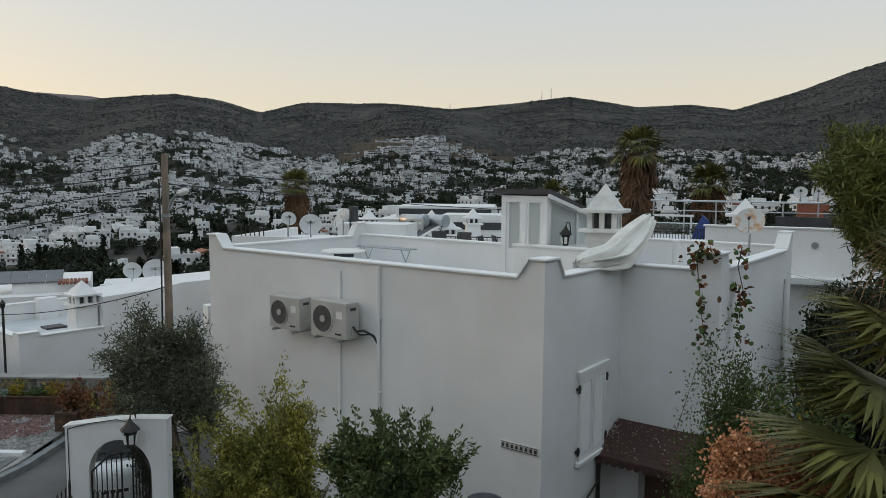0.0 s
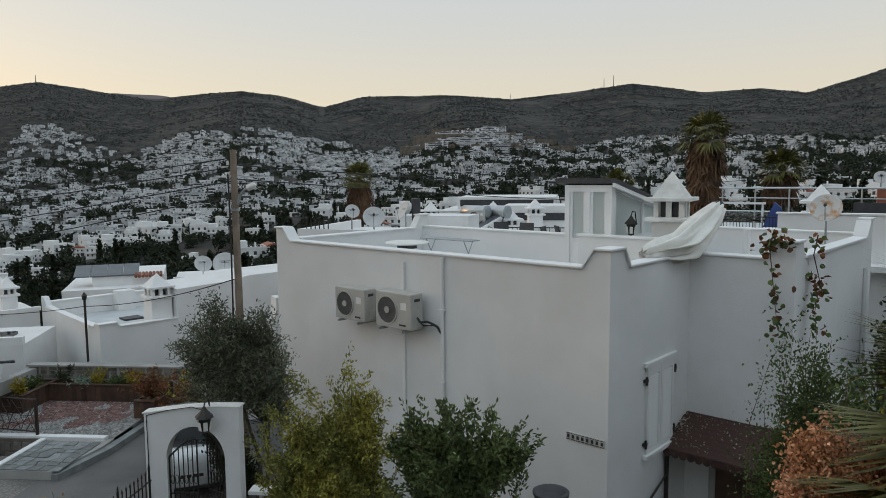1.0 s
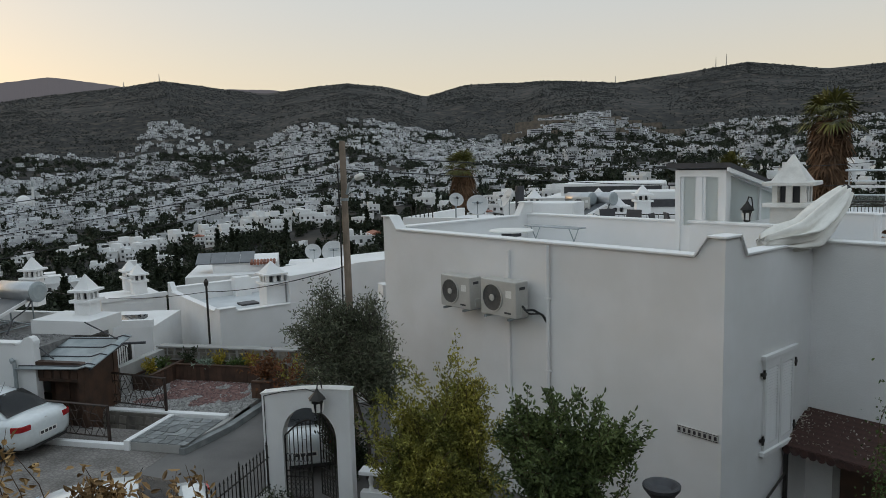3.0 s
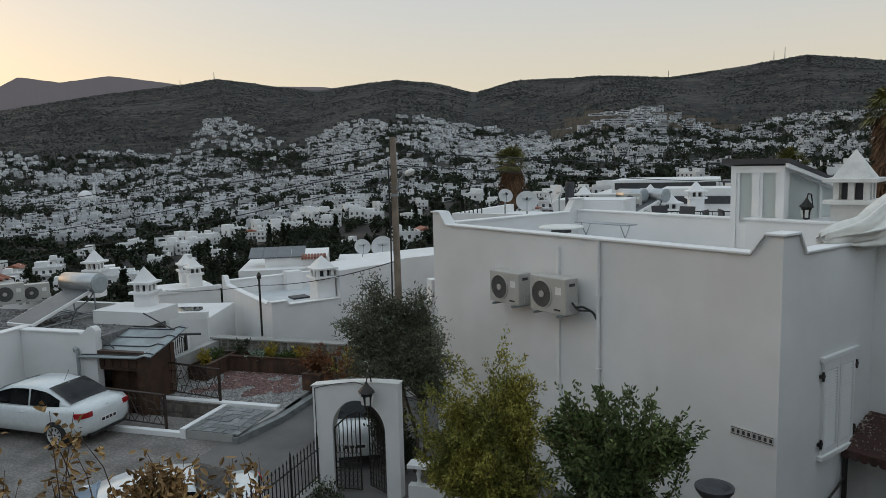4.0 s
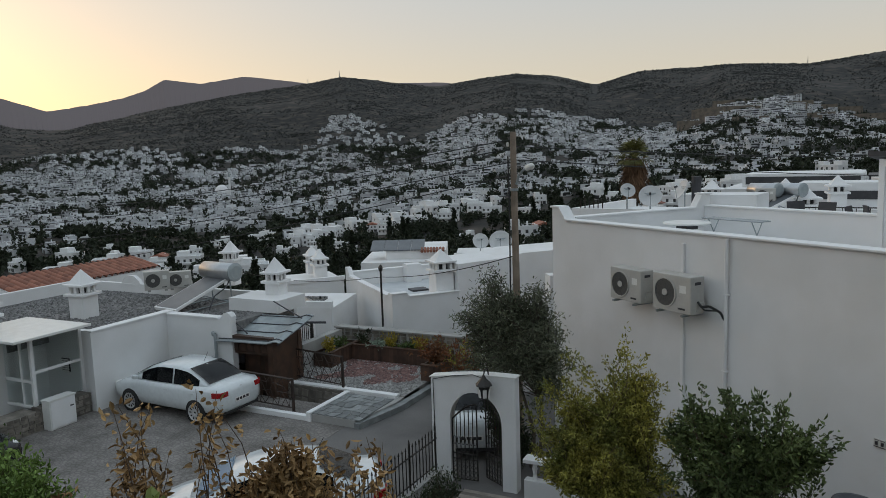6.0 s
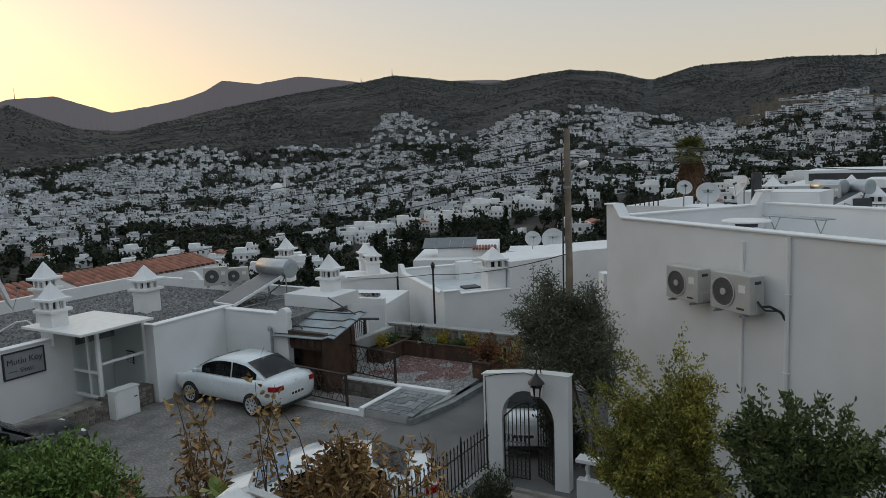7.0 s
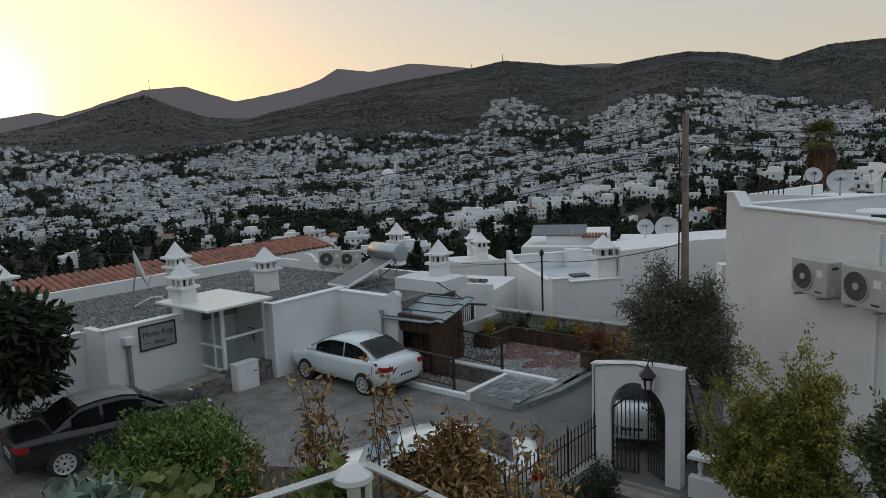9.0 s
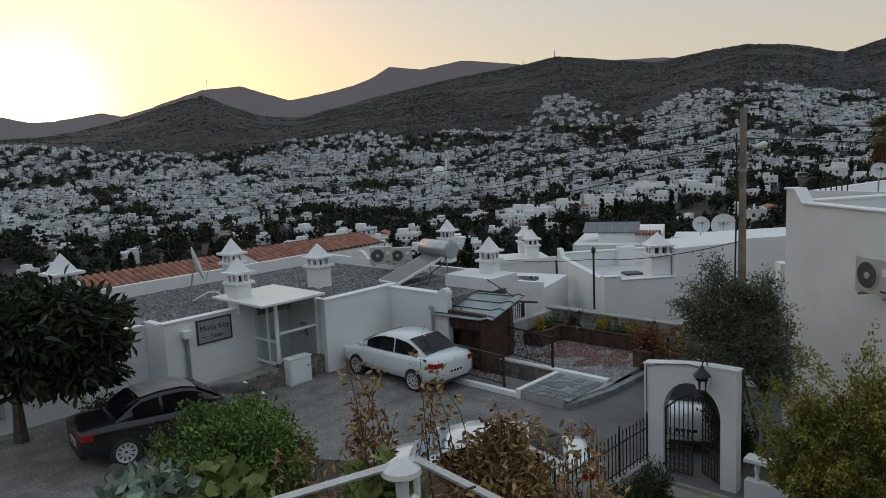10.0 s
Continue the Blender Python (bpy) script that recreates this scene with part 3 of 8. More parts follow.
def house_model(w, d, h, kind):
    """A house of the nearer town, with parts of its own."""
    t = thing("town_house", Matrix(), "white cubic flat-roofed house with dark windows", "house", "houses of the town")
    bm = boxed(-w / 2, w / 2, -d / 2, d / 2, -5, h)
    part("wall", bm, white_wall, t)
    bm = bmesh.new()
    for a in ((-w / 2, w / 2, -d / 2 - 0.1, -d / 2 + 0.2), (-w / 2, w / 2, d / 2 - 0.2, d / 2 + 0.1)):
        box(bm, *a, h, h + 0.6)
    for a in ((-w / 2 - 0.1, -w / 2 + 0.2, -d / 2, d / 2), (w / 2 - 0.2, w / 2 + 0.1, -d / 2, d / 2)):
        box(bm, *a, h, h + 0.6)
    part("parapet", bm, white_trim, t)
    part("roof_floor", boxed(-w / 2 + 0.2, w / 2 - 0.2, -d / 2 + 0.2, d / 2 - 0.2, h - 0.1, h + 0.03), roof_floor, t)
    part("balcony", boxed(-w * 0.3, w * 0.15, -d / 2 - 1.4, -d / 2, min(2.8, h - 0.6), min(3.7, h + 0.3)), white_trim, t)
    part("terrace_door", boxed(w * 0.16, w * 0.42, -d / 2 - 0.07, -d / 2 + 0.05, 0.2, 2.4), far_glass, t)
    if kind % 3 == 0:
        part("roof", prism([(-w / 2 - .4, 0.6), (w / 2 + .4, 0.6), (0, 2.4)], -d / 2 - .4, d / 2 + .4, m=Matrix.Translation((0, 0, h)) @ UPRIGHT), red_tile, t, "red tiled hipped roof")
    else:
        x0 = -w / 2 if kind % 2 else w * 0.05
        part("upper_storey", boxed(x0, x0 + w * 0.45, -d * 0.1, d / 2, h, h + 2.6), white_wall, t)
    part("chimney", boxed(w * 0.2, w * 0.2 + 0.6, d * 0.1, d * 0.1 + 0.6, h, h + 1.9), white_trim, t)
    pane = boxed(-0.55, 0.55, -0.08, 0.06, 0, 1.35)
    me = finish(pane, "window", far_glass)
    for lvl in range(int(h / 3)):
        for side in (-1, 1):
            for i in range(int(w / 3)):
                ob = part("window", me, None, t)
                ob.matrix_local = pose(-w / 2 + 1.6 + 3.0 * i, side * d / 2, 0.9 + 3 * lvl)
            ob = part("window", me, None, t)
            ob.matrix_local = pose(side * w / 2, 0.5 * side, 0.9 + 3 * lvl, 0, 0, 90)
    return t


MODELS = [house_model(9, 8, 6.2, 1), house_model(11, 8, 6.0, 2), house_model(8, 8, 3.4, 4), house_model(12, 9, 6.3, 5), house_model(10, 9, 6.0, 3), house_model(8.5, 7, 6.4, 7)]
spots = []
cell = 13.0
for gx in range(-122, 80):
    for gy in range(0, 127):
        x, y = (gx + RNG.uniform(0.15, 0.85)) * cell, (gy + RNG.uniform(0.15, 0.85)) * cell
        r, a = math.hypot(x, y), math.degrees(math.atan2(-x, y))
        if RNG.uniform() < town_density(a, r) * 0.85:
            spots.append((r, a, x, y))
spots.sort()
used = 0
vw, fw, vg, fg, vr, fr = [], [], [], [], [], []
for r, a, x, y in spots:
    z = land(a, r)
    turn = radians(30 * round(noise.noise(Vector((x / 200, y / 200, 9))) * 4) + RNG.uniform(-12, 12))
    if used < 225:
        src = MODELS[(0, 1, 2, 3, 5)[used % 5]] if used % 23 else MODELS[4]
        m = Matrix.Translation((x, y, z)) @ Matrix.Rotation(turn, 4, 'Z') @ Matrix.Scale(RNG.uniform(0.8, 1.1), 4)
        if used < 6:
            MODELS[used].matrix_world = m
        else:
            copy_thing(src, m)
        used += 1
    else:
        far_house(vw, fw, vg, fg, vr, fr, x, y, z, RNG.uniform(7, 14), RNG.uniform(6, 9), RNG.choice([3.0, 3.2, 3.4, 5.6, 6.0, 6.0]), turn)
# villas on the spur, on terraces held by long stone walls
terraces = thing("retaining_walls", Matrix(), "long tan stone retaining walls under the hillside villas", "retaining walls", kind="stuff")
for k in range(16):
    a, r = RNG.uniform(-3.5, 6.5), 1200 + 19 * k
    w = RNG.uniform(20, 55)
    ob = part("stone_wall", boxed(-w, w, -1, 1, -8, RNG.uniform(4.5, 9.5)), tan_stone, terraces)
    ob.matrix_local = pose(-r * math.sin(radians(a)), r * math.cos(radians(a)), land(a, r), 0, 0, a + RNG.uniform(-8, 8))
for k in range(60):
    a, r = RNG.uniform(-3.0, 7.0), RNG.uniform(1180, 1500)
    x, y = -r * math.sin(radians(a)), r * math.cos(radians(a))
    far_house(vw, fw, vg, fg, vr, fr, x, y, land(a, r), RNG.uniform(18, 40), RNG.uniform(9, 13), RNG.choice([6.0, 6.2, 9.2]), radians(RNG.uniform(-15, 15)))
# the tight white village on the far slope
for k in range(125):
    u = RNG.uniform(0, 1)
    r = 1540 + 290 * u
    a = 33.5 + RNG.uniform(-1, 1) * (4.0 - 3.0 * u) - 1.6 * (1 - u)
    x, y = -r * math.sin(radians(a)), r * math.cos(radians(a))
    far_house(vw, fw, vg, fg, vr, fr, x, y, land(a, r), RNG.uniform(6, 10), RNG.uniform(6, 9), RNG.choice([3.2, 5.6, 6.0]), radians(RNG.uniform(-20, 20) + 33))
town = thing("town_houses", Matrix(), "hundreds of white cubic houses filling the valley and lower slopes", "houses", kind="stuff")
part("walls", raw("walls", vw, fw, town_white), None, town)
# the windows, together with the dark bands drawn for shaded balcony recesses
part("windows", raw("windows", vg, fg, far_glass), None, town)
part("roofs", raw("roofs", vr, fr, town_roof), None, town)

# trees of the town: clumps of leaves, and narrow cypresses
taken = {(int(x // cell), int(y // cell)) for r, a, x, y in spots}
pts, size = [], []
n_tree = 0
while n_tree < 9000:
    a, r = RNG.uniform(-40, 88), math.sqrt(RNG.uniform(150 ** 2, 1500 ** 2))
    x, y = -r * math.sin(radians(a)), r * math.cos(radians(a))
    g = noise.noise(Vector((x / 95, y / 95, 1.7)))
    near_belt = r < (560 if a > 38 else 450) and a > 15
    if (int(x // cell), int(y // cell)) in taken and RNG.uniform() < 0.72:
        continue
    if g > -0.05 and not near_belt and RNG.uniform() < 0.45:
        continue
    z = land(a, r)
    k = 230 if r < 450 else (70 if r < 700 else 34)
    if RNG.uniform() < 0.12:
        h, w = RNG.uniform(9, 15), RNG.uniform(1.0, 1.5)
        q = RNG.uniform(0, 1, (k, 1))
        ang = RNG.uniform(0, 6.28, (k, 1))
        rad = w * (1 - q) ** 0.6 * RNG.uniform(0.6, 1, (k, 1))
        pts.append(np.hstack([x + rad * np.cos(ang), y + rad * np.sin(ang), z + q * h]))
        size.append(np.full(k, 1.1))
    else:
        h = RNG.uniform(2.6, 5.4)
        pts.append(blob_points(RNG, k, (x, y, z + h * 0.75), (h * RNG.uniform(0.9, 1.5), h * RNG.uniform(0.9, 1.5), h * 0.85), 0.3, 5))
        size.append(np.full(k, h * (0.20 if r < 450 else 0.40)))
    n_tree += 1
pts, size = np.vstack(pts), np.concatenate(size)
solid("town_trees", leaf_mesh("town_trees", pts, town_tree, size[:, None] * 1.5, size[:, None] * 1.25, RNG, 0.3, oval=False), None, Matrix(), "dark green trees and cypresses between the houses", "trees", kind="stuff")


# ---- plants ----
def twigs(name, lines, material):
    """Tapered four-sided twigs along polylines of (points, radius)."""
    vs, fs = [], []
    for pts, r in lines:
        k = len(pts)
        for i, p in enumerate(pts):
            rr = r * (1 - 0.8 * i / (k - 1))
            d = np.asarray(pts[min(i + 1, k - 1)]) - np.asarray(pts[max(i - 1, 0)])
            d = d / (np.linalg.norm(d) + 1e-9)
            s = np.cross(d, (0.3, 0.9, 0.2))
            s /= np.linalg.norm(s) + 1e-9
            u = np.cross(d, s)
            o = len(vs)
            vs += [tuple(p + rr * s), tuple(p + rr * u), tuple(p - rr * s), tuple(p - rr * u)]
            if i:
                fs += [(o - 4 + j, o - 4 + (j + 1) % 4, o + (j + 1) % 4, o + j) for j in range(4)]
    return raw(name, vs, fs, material)


def plant(name, base, tips, leaf_mat, per, length, width, label, category, stem_mat=bark, r0=0.02, spread=0.06, start=0.35, up=0.15, rng=RNG, group="", forks=None, trunk=None):
    """Arching branches from the base to the tips, leaves along their outer part."""
    t = thing(name, Matrix.Translation(base), label, category, group)
    lines, cs, outs = [], [], []
    for tip in np.asarray(tips, float):
        p0 = np.zeros(3) if forks is None else np.asarray(forks[rng.integers(len(forks))], float)
        p2 = tip - np.asarray(base)
        p1 = (p0 + p2) / 2 + rng.normal(size=3) * np.linalg.norm(p2 - p0) * 0.1 + (0, 0, 0.12 * np.linalg.norm(p2 - p0))
        s = np.linspace(0, 1, 6)[:, None]
        pts = (1 - s) ** 2 * p0 + 2 * s * (1 - s) * p1 + s * s * p2
        lines.append((pts, r0))
        q = rng.uniform(start, 1.0, (per, 1))
        c = (1 - q) ** 2 * p0 + 2 * q * (1 - q) * p1 + q * q * p2
        cs.append(c + rng.normal(size=(per, 3)) * spread * (1.25 - q * 0.6))
        outs.append(np.tile((p2 - p1) / (np.linalg.norm(p2 - p1) + 1e-9), (per, 1)) * 0.6)
    if trunk:
        lines += trunk
    part("framework", twigs("framework", lines, stem_mat), None, t)
    part("leaves", leaf_mesh("leaves", np.vstack(cs), leaf_mat, length, width, rng, up, np.vstack(outs)), None, t)
    return t


def fan_fronds(name, hubs, dirs, size, material, rng, blades=16, droop=0.35, width=0.035):
    """Fan-shaped palm leaves: narrow blades spreading from each hub, tips drooping."""
    vs, fs = [], []
    for h, d in zip(hubs, dirs):
        d = np.asarray(d, float)
        d /= np.linalg.norm(d)
        s = np.cross(d, (0, 0, 1.0)) + rng.normal(size=3) * 0.15
        s /= np.linalg.norm(s)
        nn = np.cross(s, d)
        for b in range(blades):
            a = radians(-80 + 160 * b / (blades - 1) + rng.uniform(-3, 3))
            w = d * math.cos(a) + s * math.sin(a) + nn * 0.12 * math.cos(2 * a)
            L = size * rng.uniform(0.8, 1.05) * (0.72 + 0.28 * math.cos(a))
            e = np.cross(w, nn)
            e = e / (np.linalg.norm(e) + 1e-9) * width * size
            m1 = h + w * L * 0.55
            tip = h + w * L + np.array((0, 0, -droop * L * rng.uniform(0.5, 1.3)))
            o = len(vs)
            vs += [tuple(h), tuple(m1 + e), tuple(tip), tuple(m1 - e)]
            fs.append((o, o + 1, o + 2, o + 3))
    return raw(name, vs, fs, material)


def fan_palm(base, height, crown, label, skirt=1.0, group="fan palms", rng=RNG, n=34):
    t = thing("fan_palm", Matrix.Translation(base), label, "palm tree", group)
    part("trunk", rod(bmesh.new(), (0, 0, 0), (0, 0, height), crown * 0.16, crown * 0.13, 10), bark, t)
    hubs, dirs = [], []
    pet = []
    for i in range(n):
        a, e = rng.uniform(0, 6.28), rng.uniform(-0.25, 1.35)
        d = np.array((math.cos(a) * math.cos(e), math.sin(a) * math.cos(e), math.sin(e)))
        h = np.array((0, 0, height)) + d * crown * 0.45
        pet.append(([np.array((0, 0, height)), (np.array((0, 0, height)) + h) / 2, h], 0.02))
        hubs.append(h)
        dirs.append(d + (0, 0, -0.25))
    part("petiole", twigs("petiole", pet, palm_leaf), None, t)
    part("crown", fan_fronds("crown", hubs, dirs, crown * 0.6, palm_leaf, rng, 13, 0.3, 0.05), None, t)
    if skirt:
        k = int(150 * skirt)
        a = rng.uniform(0, 6.28, k)
        z = height - rng.uniform(0.0, 1.0, k) * skirt * crown * 1.15
        rr = crown * (0.2 + 0.32 * rng.uniform(0, 1, k))
        hubs = np.stack([np.cos(a) * rr * 0.8, np.sin(a) * rr * 0.8, z], 1)
        dirs = np.stack([np.cos(a) * 0.35, np.sin(a) * 0.35, -np.ones(k)], 1)
        part("dry_skirt", fan_fronds("dry_skirt", hubs, dirs, crown * 0.5, palm_dry, rng, 7, 0.2, 0.05), None, t, "hanging skirt of dead brown fronds")
    return t


# ---- fixtures used several times ----
def pyramid(bm, w, z0, z1):
    bmesh.ops.create_cone(bm, cap_ends=True, segments=4, radius1=w * 0.7071, radius2=0.01, depth=z1 - z0, matrix=Matrix.Translation((0, 0, (z0 + z1) / 2)) @ Matrix.Rotation(math.pi / 4, 4, 'Z'))
    return bm


def chimney(m, w, shaft, lantern=0.3, cap=0.55, over=1.25, label="white rendered chimney with pyramid cap and open lantern", two=False, mat=None):
    """A square shaft, a ledge, a lantern with openings, a second ledge and a pointed cap."""
    mat = mat or white_trim
    t = thing("chimney", m, label, "chimney", "white chimneys")
    z = 0.0
    for tier in range(2 if two else 1):
        k = w * (0.8 if tier else 1.0)
        part("shaft", boxed(-k / 2, k / 2, -k / 2, k / 2, z - (0.3 if tier else 0), z + (shaft if not tier else 0.15), bevel=0.012), mat, t)
        z += shaft if not tier else 0.15
        o = k * over / 2
        part("ledge", boxed(-o, o, -o, o, z, z + 0.09, bevel=0.015), mat, t)
        z += 0.09
        q, p = k * 0.46, k * 0.15
        for sx in (-1, 1):
            for sy in (-1, 1):
                part("post", boxed(min(sx * q, sx * (q - p)), max(sx * q, sx * (q - p)), min(sy * q, sy * (q - p)), max(sy * q, sy * (q - p)), z, z + lantern), mat, t)
        for a in range(4):
            ob = part("mullion", boxed(-p * 0.55, p * 0.55, q - p * 0.9, q - 0.004, z, z + lantern), mat, t)
            ob.matrix_local = Matrix.Rotation(a * math.pi / 2, 4, 'Z')
        # dark core that fills the middle of the lantern
        part("flue", boxed(-k * 0.27, k * 0.27, -k * 0.27, k * 0.27, z, z + lantern), dark_plastic, t, "dark block inside the lantern")
        z += lantern
        o = k * (over + 0.04) / 2
        part("cap_ledge", boxed(-o, o, -o, o, z, z + 0.08, bevel=0.015), mat, t)
        z += 0.08
        part("cap", pyramid(bmesh.new(), k * 1.02, z - 0.005, z + (cap if tier or not two else 0.38)), mat, t)
        z += 0.24 if two else 0
    return t


def ac_unit(m, w, h, d, label="cream split air conditioner outdoor unit on wall brackets", arms=True):
    """Front at y = 0, facing -y; base at z = 0."""
    t = thing("air_conditioner", m, label, "air conditioner", "air conditioner units")
    body = part("body", boxed(-w / 2, w / 2, 0, d, 0, h, bevel=0.018), ac_paint, t)
    c, r = (-w * 0.16, h * 0.5), h * 0.38
    face = Matrix.Translation((c[0], 0, c[1])) @ Matrix.Rotation(math.pi / 2, 4, 'X')
    part("fan_opening", lathe([(0.01, 0.002), (r, 0.002), (r, 0.006), (0.01, 0.006)], 28, face), fan_grey, t)
    part("fan_ring", lathe([(r * 0.97, 0.004), (r * 1.06, 0.004), (r * 1.06, 0.02), (r * 0.97, 0.02), (r * 0.97, 0.004)], 28, face, caps=False), ac_paint, t)
    bm = bmesh.new()
    for k in range(16):
        a = 2 * math.pi * k / 16
        rod(bm, face @ Vector((r * .25 * math.cos(a), r * .25 * math.sin(a), 0.014)), face @ Vector((r * math.cos(a + .25), r * math.sin(a + .25), 0.014)), 0.0022, seg=4)
    for q in (0.45, 0.62, 0.8):
        for k in range(24):
            a, b = 2 * math.pi * k / 24, 2 * math.pi * (k + 1) / 24
            rod(bm, face @ Vector((r * q * math.cos(a), r * q * math.sin(a), 0.016)), face @ Vector((r * q * math.cos(b), r * q * math.sin(b), 0.016)), 0.002, seg=4)
    part("grille", bm, dark_plastic, t, "grey wire fan grille")
    part("fan_hub", lathe([(0.01, 0.0), (r * 0.26, 0.0), (r * 0.24, 0.022), (0.01, 0.026)], 18, face), ac_paint, t)
    part("label_plate", boxed(w * 0.22, w * 0.38, -0.004, 0.001, h * 0.55, h * 0.75), plastic_white, t)
    part("badge", boxed(w * 0.18, w * 0.36, -0.004, 0.001, h * 0.1, h * 0.15), dark_plastic, t, "small dark brand strip")
    part("grip", boxed(w / 2 - 0.002, w / 2 + 0.004, d * 0.3, d * 0.75, h * 0.78, h * 0.86), dark_plastic, t)
    part("valve_cover", boxed(w / 2 - 0.002, w / 2 + 0.03, d * 0.4, d * 0.95, h * 0.08, h * 0.32, bevel=0.008), ac_paint, t)
    if arms:
        for x in (-w * 0.33, w * 0.33):
            part("bracket", boxed(x - 0.02, x + 0.02, -0.06, d + 0.12, -0.05, -0.006), galvanised, t)
    else:
        for x in (-w * 0.33, w * 0.33):
            part("foot", boxed(x - 0.05, x + 0.05, 0, d, -0.06, 0.0), concrete, t)
    return t


def dish(m, r, label="pale round satellite dish on a bent arm", mast=0.8, face=None, rust=False):
    """Looks along -y, tilted up; the foot of the mast at the origin."""
    t = thing("satellite_dish", m, label, "satellite dish", "satellite dishes")
    part("mast", rod(bmesh.new(), (0, 0.08, 0), (0, 0.08, mast), 0.025), galvanised, t)
    f = Matrix.Translation((0, 0, mast)) @ Matrix.Rotation(radians(90 - 28), 4, 'X')
    prof = [(0.01, -0.02)] + [(r * k / 6, 0.17 * r * (k / 6) ** 2 - 0.018) for k in range(1, 7)] + [(r * 1.01, 0.17 * r)] + [(r * k / 6, 0.17 * r * (k / 6) ** 2) for k in range(6, 0, -1)] + [(0.005, 0.0)]
    part("reflector", lathe(prof, 32, f), dish_paint if not rust else face or dish_paint, t, smooth=True)
    a, b = f @ Vector((0, -r * 0.95, 0.12 * r)), f @ Vector((0, -r * 0.1, r * 0.75))
    part("arm", rod(bmesh.new(), a, b, 0.012), galvanised, t)
    part("receiver", rod(bmesh.new(), b - Vector((0, 0.04, 0)), b + Vector((0, 0.07, 0.03)), 0.035), dark_plastic, t)
    if not rust:
        bm = bmesh.new()
        for i, wd in enumerate((0.5, 0.34)):
            box(bm, -r * wd, r * wd, -r * 0.05 - 0.14 * r * i, r * 0.03 - 0.14 * r * i, 0.012, 0.02)
        bm.transform(f @ Matrix.Translation((0, r * 0.3, 0.02 * r)))
        part("faded_mark", bm, galvanised, t, "faded printed bars")
    return t


def solar_heater(m, label="solar water heater with steel tank above a tilted glass collector"):
    """Collector falls towards -y; base at z = 0."""
    t = thing("solar_heater", m, label, "solar heater", "solar heaters")
    tilt = Matrix.Translation((0, 0, 0.12)) @ Matrix.Rotation(radians(18), 4, 'X')
    c = part("collector", boxed(-0.5, 0.5, 0, 2.0, 0, 0.09, bevel=0.01), white_trim, t)
    c.matrix_local = tilt
    g = part("collector_glass", boxed(-0.46, 0.46, 0.05, 1.95, 0.085, 0.096), solar_glass, t)
    g.matrix_local = tilt
    bm = lathe([(0.01, -0.72), (0.2, -0.72), (0.27, -0.66), (0.28, 0.66), (0.2, 0.72), (0.01, 0.72)], 24, Matrix.Translation((0, 2.0, 1.0)) @ Matrix.Rotation(math.pi / 2, 4, 'Y'))
    tank = part("tank", bm, steel, t, "bright steel tank", smooth=True)
    part("end_cap", lathe([(0.01, 0.7), (0.285, 0.7), (0.285, 0.74), (0.2, 0.78), (0.01, 0.79)], 24, Matrix.Translation((0, 2.0, 1.0)) @ Matrix.Rotation(math.pi / 2, 4, 'Y')), galvanised, tank)
    for x in (-0.45, 0.45):
        part("leg", rod(bmesh.new(), (x, 2.05, 0), (x, 2.0, 0.82), 0.022), galvanised, t)
        part("brace", rod(bmesh.new(), (x, 0.15, 0.06), (x, 1.95, 0.08), 0.02), galvanised, t)
        part("strut", rod(bmesh.new(), (x, 1.0, 0.42), (x, 1.95, 0.08), 0.018), galvanised, t)
    part("hose", rods([(0.6, 1.9, 0.8), (0.75, 1.6, 0.6), (0.7, 1.2, 0.4), (0.8, 0.9, 0.05)], 0.02), dark_plastic, t)
    return t


def lantern(m, s=1.0, label="black iron wall lantern with glass panes"):
    """Hangs at the origin, the bracket runs back along +y."""
    t = thing("wall_lantern", m, label, "lantern", "wall lanterns")
    b = part("housing", lathe([(0.03 * s, -0.02 * s), (0.075 * s, 0.0), (0.11 * s, 0.22 * s), (0.16 * s, 0.24 * s), (0.05 * s, 0.36 * s), (0.015 * s, 0.42 * s)], 6), black_iron, t)
    for k in range(6):
        a = 2 * math.pi * (k + 0.5) / 6
        ob = part("pane", boxed(-0.033 * s, 0.033 * s, 0.079 * s, 0.086 * s, 0.04 * s, 0.19 * s), plastic_white, b, "frosted glass pane")
        ob.matrix_local = Matrix.Rotation(a, 4, 'Z') @ Matrix.Rotation(radians(-8), 4, 'X')
    part("bracket", rods([(0, 0, 0.4 * s), (0, 0.05 * s, 0.5 * s), (0, 0.18 * s, 0.48 * s), (0, 0.26 * s, 0.2 * s)], 0.012 * s), black_iron, t)
    return t


# ---- the white house with the air conditioners ----
HM = pose(1.63, 11.4, 0, 0, 0, -36.81)
SIDE = Matrix(((0, 0, 1, 0), (1, 0, 0, 0), (0, 1, 0, 0), (0, 0, 0, 1)))
house = thing("flat_roofed_house", HM, "white limewashed two-storey house with flat roof terrace and horned parapet", "house")
part("front_wall", prism([(-8.75, -7), (0, -7), (0, -1.25), (-0.28, -1.25), (-0.5, -1.56), (-8.2, -1.56), (-8.45, -1.27), (-8.75, -1.27)], -0.22, 0, m=UPRIGHT), white_wall, house)
part("side_wall", prism([(0.22, -7), (3.05, -7), (3.05, -1.56), (0.62, -1.56), (0.42, -1.25), (0.22, -1.25)], -0.22, -0.001, m=SIDE), white_wall, house)
part("recess_wall", prism([(-0.22, -7), (1.85, -7), (1.85, -1.25), (1.5, -1.25), (1.38, -1.56), (-0.22, -1.56)], -3.27, -3.05, m=UPRIGHT), white_wall, house)
part("end_wall", prism([(3.27, -7), (8.9, -7), (8.9, -1.15), (8.55, -1.15), (8.2, -1.52), (3.6, -1.56), (3.45, -1.25), (3.27, -1.25)], 1.63, 1.849, m=SIDE), white_wall, house)
